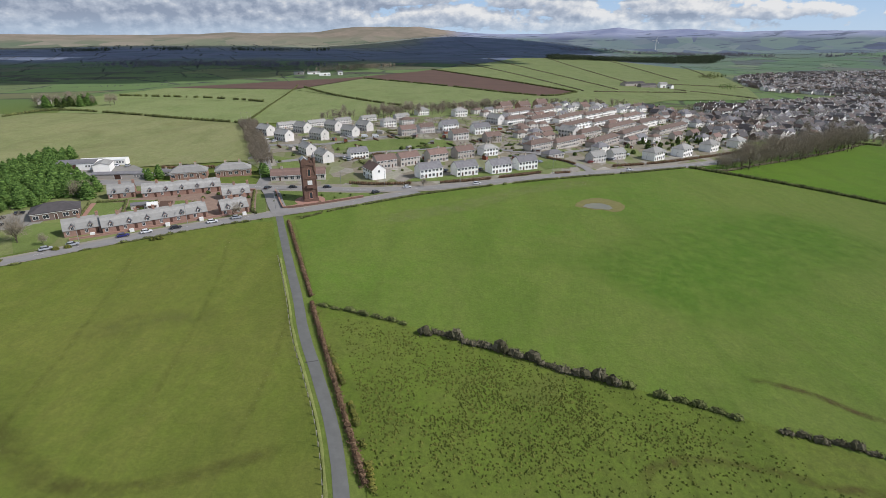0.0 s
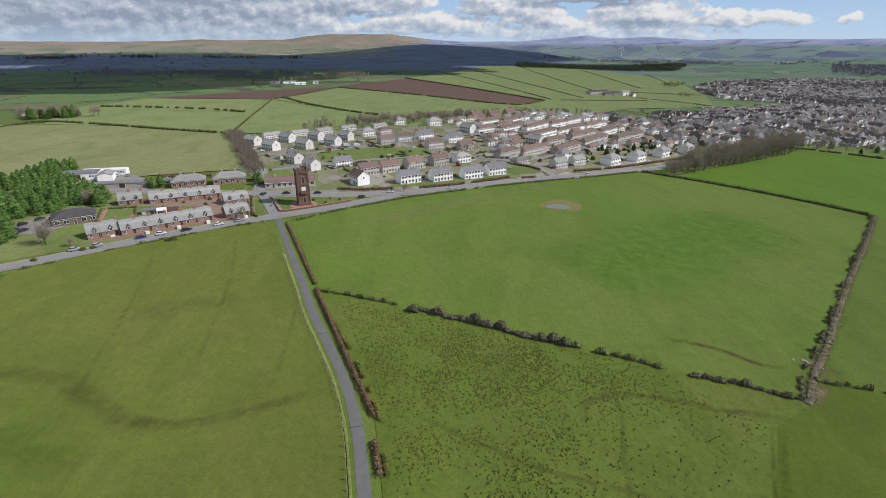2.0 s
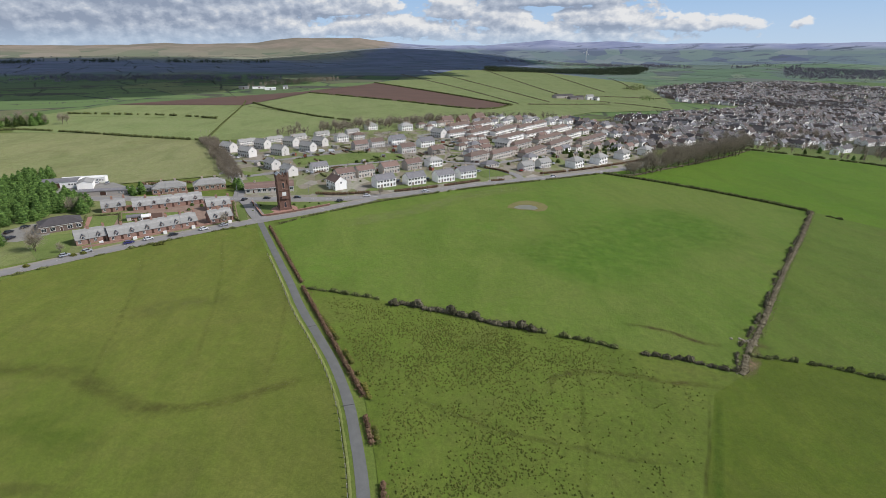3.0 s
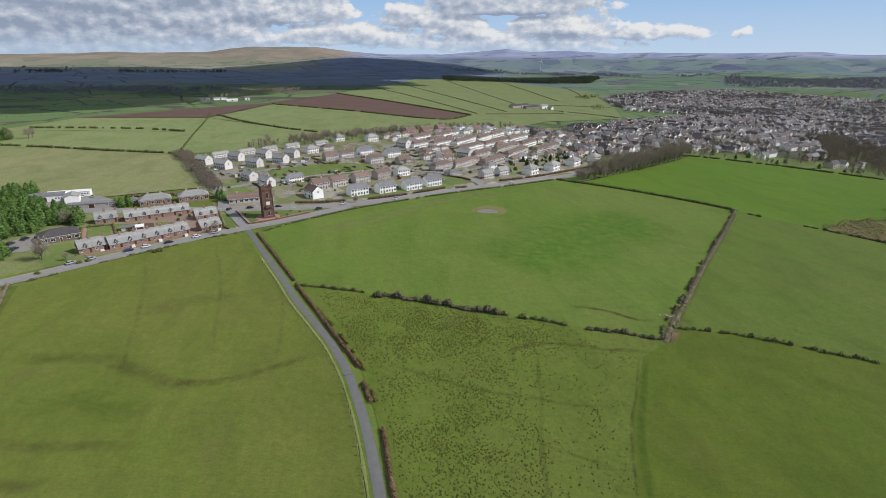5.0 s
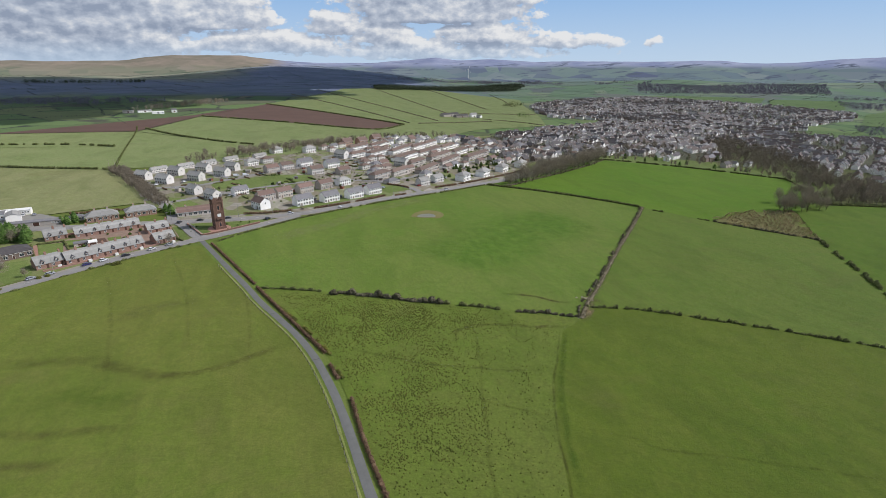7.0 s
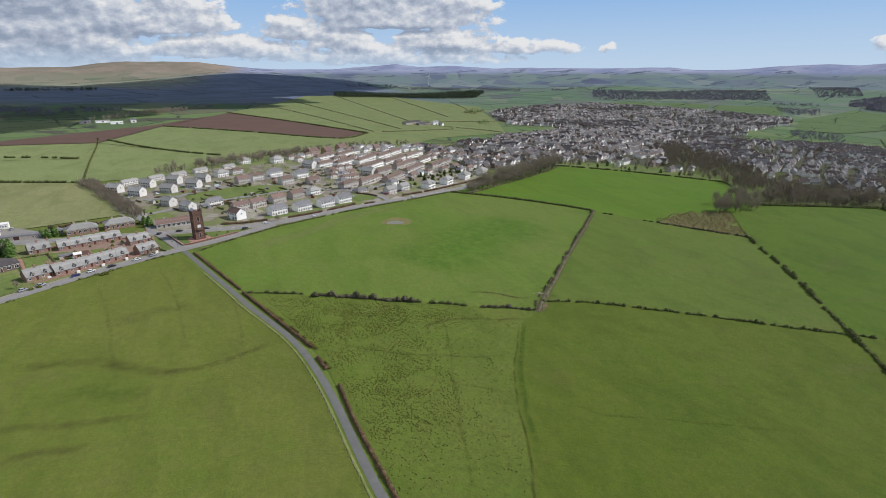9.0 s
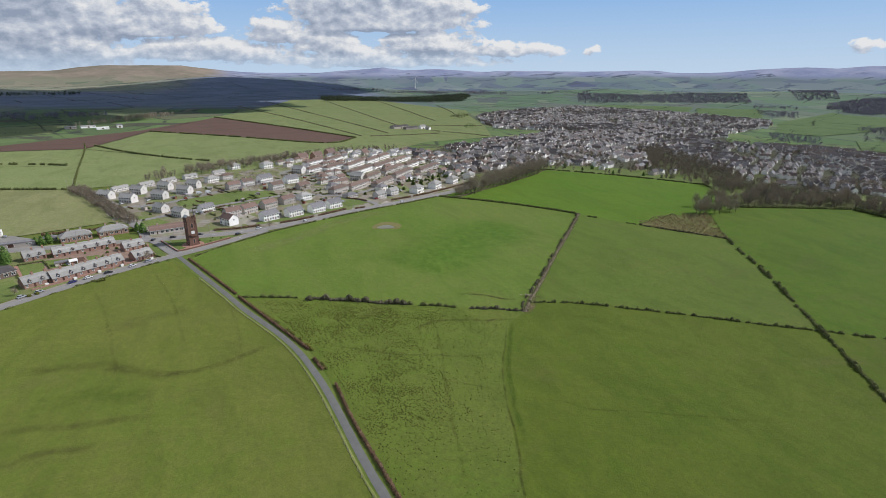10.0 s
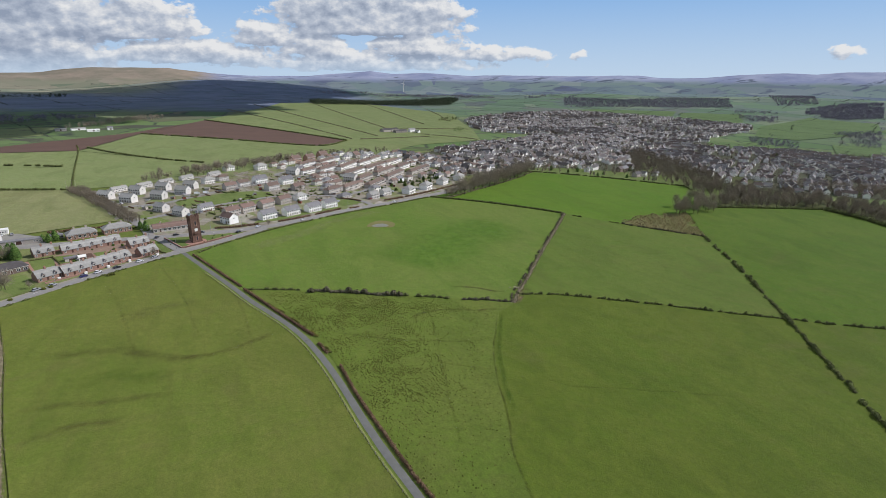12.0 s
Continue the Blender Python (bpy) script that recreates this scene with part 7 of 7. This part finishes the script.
for label, poly in (("bright green far pasture", [(1703, 1061), (1939, 1118), (2200, 1200), (2145, 1121), (2173, 945), (1920, 803), (1654, 767), (1428, 753), (1378, 847)]), ("green paddock among the houses", GREENS[0]), ("green paddock beside the town", GREENS[1]),
                    ("pale green far pasture", [(1861, 1549), (2052, 1384), (1748, 1158), (1643, 1214), (1622, 1320)]), ("pale green strip above the town", [(1480, 1900), (1700, 1440), (1900, 1600), (1700, 1900)]),
                    ("green far fields beyond the woods", [(1900, 800), (2300, 940), (2100, 700), (1700, 560)])):
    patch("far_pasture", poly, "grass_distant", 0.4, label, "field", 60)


def hedgerows(seed):
    """Hedges with trees in them along the far field boundaries, in a loose network of lines."""
    c = Clump(seed)
    r = c.rng
    a = radians(24)
    ca, sa = math.cos(a), math.sin(a)

    def row(u0, v0, du, dv, length, tall):
        step = 8.0
        for k in range(int(length / step)):
            if r.random() < 0.14:
                continue
            bend = 14 * noise.noise((u0 * 0.004 + k * 0.03, v0 * 0.004, 2.0))
            u, v = u0 + du * k * step + dv * bend, v0 + dv * k * step + du * bend
            x, y = u * ca - v * sa, u * sa + v * ca
            d, az = math.hypot(x, y), math.degrees(math.atan2(x, y))
            if d < 950 or d > 3900 or az < -48 or az > 78 or inside(x, y, TOWN) or (-260 < x < 900 and y < 2350 and x * 2.6 > 700 - y):
                continue
            z = terrain(x, y) - 0.4
            tree = r.random() < 0.10
            h = tall * r.uniform(0.6, 1.2) * (2.6 if tree else 1.0)
            for _ in range(12 if tree else 6):
                c.leaf((x + r.gauss(0, 1.0 + h * 0.16), y + r.gauss(0, 1.0 + h * 0.16), z + h * r.uniform(0.1, 1.0)), r.uniform(0.7, 1.3) * (0.6 + d / 6000), 1.0)

    for i in range(-14, 26):
        for j in range(-6, 26):
            u, v = i * 170 + r.gauss(0, 26), j * 190 + r.gauss(0, 26)
            if r.random() < 0.80:
                row(u, v, 1.0, r.gauss(0, 0.08), 170 * r.uniform(0.8, 1.25), r.uniform(1.8, 3.2))
            if r.random() < 0.66:
                row(u, v, r.gauss(0, 0.08), 1.0, 190 * r.uniform(0.8, 1.2), r.uniform(1.8, 3.2))
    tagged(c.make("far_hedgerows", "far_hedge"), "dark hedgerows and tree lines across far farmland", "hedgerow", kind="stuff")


hedgerows(131)
dark = Clump(95)
for _ in range(900):
    x, y = dark.rng.uniform(300, 1600), dark.rng.uniform(230, 1700)
    if not inside(x, y, TOWN) or noise.noise((x * 0.008, y * 0.008, 6.1)) < 0.05:
        continue
    z, h = terrain(x, y), dark.rng.uniform(4, 11)
    dark.limb((x, y, z - 0.5), (x, y, z + h * 0.5), 0.25, 0.1, 3)
    for _ in range(60):
        u = dark.rng.random()
        dark.leaf((x + dark.rng.gauss(0, h * 0.17 * (1.15 - u)), y + dark.rng.gauss(0, h * 0.17 * (1.15 - u)), z + h * (0.12 + 0.9 * u)), dark.rng.uniform(0.4, 0.9))
tagged(dark.make("evergreens", "evergreen"), "dark evergreen trees among the town gardens", "trees", kind="stuff")
far_wood([(700, 1420), (790, 1530), (760, 1560), (670, 1450)], 90, 107, "thorn", "bare trees at the edge of the town", 10, 1.4)
far_wood([(570, 1060), (600, 1130), (570, 1140), (545, 1080)], 30, 108, "fir", "dark trees by the town's edge", 10, 1.2)
far_wood([(-1000, 1450), (-600, 1500), (-300, 1380), (-160, 1500), (-500, 1650), (-950, 1700)], 1000, 109, "hazed_twig", "dark far woodland in the valley", 12, 2.2)
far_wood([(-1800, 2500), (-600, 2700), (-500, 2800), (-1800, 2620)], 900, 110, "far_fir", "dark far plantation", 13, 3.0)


# ---- wind turbine ----
def build_turbine(x, y):
    top = new("wind_turbine")
    tagged(top, "tall white three-bladed wind turbine", "wind turbine")
    bm = bmesh.new()
    bmesh.ops.create_cone(bm, cap_ends=True, segments=12, radius1=2.6, radius2=1.7, depth=64, matrix=Matrix.Translation((0, 0, 31)))
    part("mast", bm, "trim", top)
    part("nacelle", boxes((-1.8, 1.8, -3.5, 4.5, 62, 66)), "trim", top)
    bm = bmesh.new()
    bmesh.ops.create_cone(bm, cap_ends=True, segments=10, radius1=1.6, radius2=0.5, depth=2.4, matrix=Matrix.Translation((0, -4.6, 64)) @ Matrix.Rotation(radians(90), 4, "X"))
    hub = part("hub", bm, "trim", top)
    for k in range(3):
        bm = bmesh.new()
        prism(bm, [(-1.5, 1.5), (1.4, 1.5), (0.5, 27), (-0.3, 27)], -0.35, 0.35, "y")
        ob = part("blade", bm, "trim", hub)
        ob.matrix_basis = pose(0, -4.4, 64) @ Matrix.Rotation(radians(20 + 120 * k), 4, "Y")
    top.matrix_basis = Matrix.Translation((x, y, terrain(x, y)))


build_turbine(1340, 3540)


# ---- cars ----
def car_paint(name, color):
    k = Mat(name, 0.3, 0.1, 0.5)
    k.bsdf.inputs["Coat Weight"].default_value = 0.6
    M[name] = k.done(k.mix(k.span(k.noise(1.2, 3), 0.4, 0.7, 0, 0.25), color, tuple(v * 0.75 for v in color[:3]) + (1,)))


for key, col in (("paint_white", srgb(224, 226, 228)), ("paint_silver", srgb(168, 172, 178)), ("paint_blue", srgb(44, 44, 110)), ("paint_dark", srgb(40, 42, 50)), ("paint_red", srgb(140, 36, 32))):
    car_paint(key, col)
M["tyre"] = plain("tyre_rubber", srgb(36, 36, 36), 0.8, 3)


def car(paint, label, van=False):
    top = new("van" if van else "car")
    tagged(top, label, "van" if van else "car")
    l, w = (5.2, 1.95) if van else (4.2, 1.76)
    bm = bmesh.new()
    if van:
        prof = [(-l / 2, 0.35), (l / 2, 0.35), (l / 2, 1.0), (l / 2 - 0.7, 1.15), (l / 2 - 1.3, 2.1), (-l / 2 + 0.1, 2.15)]
    else:
        prof = [(-l / 2, 0.32), (l / 2, 0.32), (l / 2, 0.72), (l / 2 - 0.9, 0.92), (-l / 2 + 0.15, 0.98), (-l / 2, 0.85)]
    prism(bm, prof, -w / 2, w / 2, "y")
    bmesh.ops.bevel(bm, geom=bm.edges[:], offset=0.07, segments=2, affect="EDGES")
    body = part("body", bm, paint, top)
    if not van:
        bm = bmesh.new()
        prism(bm, [(-l / 2 + 0.25, 0.9), (l / 2 - 1.0, 0.9), (l / 2 - 1.65, 1.42), (-l / 2 + 0.75, 1.44)], -w / 2 + 0.1, w / 2 - 0.1, "y")
        part("window", bm, "glass", body)
        bm = bmesh.new()
        prism(bm, [(-l / 2 + 0.75, 1.42), (l / 2 - 1.62, 1.40), (l / 2 - 1.72, 1.48), (-l / 2 + 0.85, 1.5)], -w / 2 + 0.14, w / 2 - 0.14, "y")
        part("car_roof", bm, paint, body)
    else:
        bm = boxes((l / 2 - 1.75, l / 2 - 1.35, -w / 2 - 0.02, w / 2 + 0.02, 1.25, 1.85))
        part("window", bm, "glass", body)
    for x in (-l * 0.31, l * 0.31):
        for y in (-w / 2 + 0.1, w / 2 - 0.1):
            bm = bmesh.new()
            bmesh.ops.create_cone(bm, cap_ends=True, segments=14, radius1=0.33, radius2=0.33, depth=0.22, matrix=Matrix.Translation((x, y, 0.33)) @ Matrix.Rotation(radians(90), 4, "X"))
            wheel = part("wheel", bm, "tyre", top)
            bm = bmesh.new()
            bmesh.ops.create_cone(bm, cap_ends=True, segments=10, radius1=0.2, radius2=0.2, depth=0.25, matrix=Matrix.Translation((x, y, 0.33)) @ Matrix.Rotation(radians(90), 4, "X"))
            part("rim", bm, "rim", wheel)
    for y in (-w / 2 + 0.25, w / 2 - 0.25):
        part("headlight", boxes((l / 2 - 0.06, l / 2 + 0.03, y - 0.16, y + 0.16, 0.6, 0.74)), "glass", body)
        part("tail_light", boxes((-l / 2 - 0.03, -l / 2 + 0.06, y - 0.14, y + 0.14, 0.62, 0.8)), "paint_red", body)
    return top


CARS = {"white": car("paint_white", "white parked car on grey asphalt"), "silver": car("paint_silver", "silver parked car on grey asphalt"), "blue": car("paint_blue", "dark blue parked car on grey asphalt"),
        "dark": car("paint_dark", "black parked car on grey asphalt"), "red": car("paint_red", "red parked car on grey asphalt"), "van": car("paint_white", "white parked van on the estate", True)}


def park(kind, x, y, turn, group, lift=0.2):
    ob = stand(CARS[kind], x, y, turn, 1.0, -lift)
    tagged(ob, group=group)


for kind, x, y, turn in (("silver", -141, 173.5, 40), ("silver", -134.5, 178, 40), ("blue", -121.5, 187.5, 36), ("white", -115, 192, 36), ("dark", -106, 197, 35), ("white", -94.5, 204.5, 33), ("silver", -86.5, 210, 32)):
    park(kind, x, y, turn, "cars parked by the cottages")
for kind, x, y, turn in (("dark", -87, 254, 70), ("dark", -75, 256, 10), ("dark", -58, 257, 5), ("white", -18, 260, 10), ("dark", -33, 250, 45), ("white", 116, 322, 26), ("white", 18, 271, 26)):
    park(kind, x, y, turn, "cars on the main road")
for kind, x, y in (("dark", -180, 196.5), ("dark", -175.5, 196), ("dark", -181, 204), ("dark", -178, 211), ("dark", -172.5, 212)):
    park(kind, x, y, 75, "cars in the hall car park")
for kind, x, y, turn in (("van", -59, 402, 10), ("van", -51, 404, 12), ("dark", -38, 407, 20), ("white", -60, 322, 70), ("silver", -57, 319, 60), ("white", -70, 402, 30), ("white", -2, 309, 80),
                         ("dark", 2, 296, 70), ("dark", 22, 302, 70), ("white", 115, 352, 20), ("dark", 112, 350, 20), ("white", -120, 376, 50), ("white", -128, 384, 40), ("silver", 44, 318, 60),
                         ("red", 96, 338, 30), ("white", -100, 384, 50), ("white", -125, 420, 40), ("silver", 62, 330, 50), ("white", 132, 372, 60), ("white", 60, 470, 30), ("dark", 64, 500, 40)):
    park(kind, x, y, turn, "cars on the estate")
for kind, x, y in (("white", -198, 296), ("white", -192, 296), ("white", -186, 297), ("white", -204, 297), ("silver", -180, 297)):
    park(kind, x, y, 100, "cars at the garage", 0.1)
retire(*CARS.values())
settle("village_long", 530, 420, 20, group="village houses"), settle("small", 548, 428, 110, group="village houses"), settle("village_hip", 572, 424, 30, group="village houses"), settle("small", 480, 470, 40, group="village houses")
retire(*H.values())
retire(*firs), retire(*shrub)


# ---- cumulus ----
def cumulus(x, y, w, d, seed):
    """A flat-based heap of cloud out of view, added to shade the far valley and moor."""
    c = Clump(seed)
    for _ in range(46):
        a, r = c.rng.uniform(0, 6.28), math.sqrt(c.rng.random())
        s = c.rng.uniform(0.16, 0.34) * (1.15 - r)
        c.blob((w / 2 * r * math.cos(a), d / 2 * r * math.sin(a), s * 90), w * s + 60, d * s * 0.8 + 60, 60 + 160 * s, 0.2)
    ob = tagged(c.make("cumulus_cloud", "cloud"), "unseen flat-based white cumulus cloud, added to shade the moor", "cloud", "cumulus clouds")
    ob.matrix_basis = Matrix.Translation((x + 625, y - 155, 1300))


k = Mat("cloud_white", 1.0, 0, 0.0)
M["cloud"] = k.done((0.85, 0.86, 0.88, 1))
for n, (x, y, w, d) in enumerate(((-700, 1450, 1500, 700), (250, 1900, 1500, 900), (-600, 2500, 1900, 1000), (700, 2700, 1000, 900), (-1700, 2000, 1400, 900), (1250, 3050, 1100, 800), (-200, 1060, 1000, 520), (270, 1290, 700, 520), (760, 1760, 700, 700), (1100, 2500, 800, 800), (270, 960, 440, 380), (60, 880, 640, 420))):
    cumulus(x, y, w, d, 300 + n)
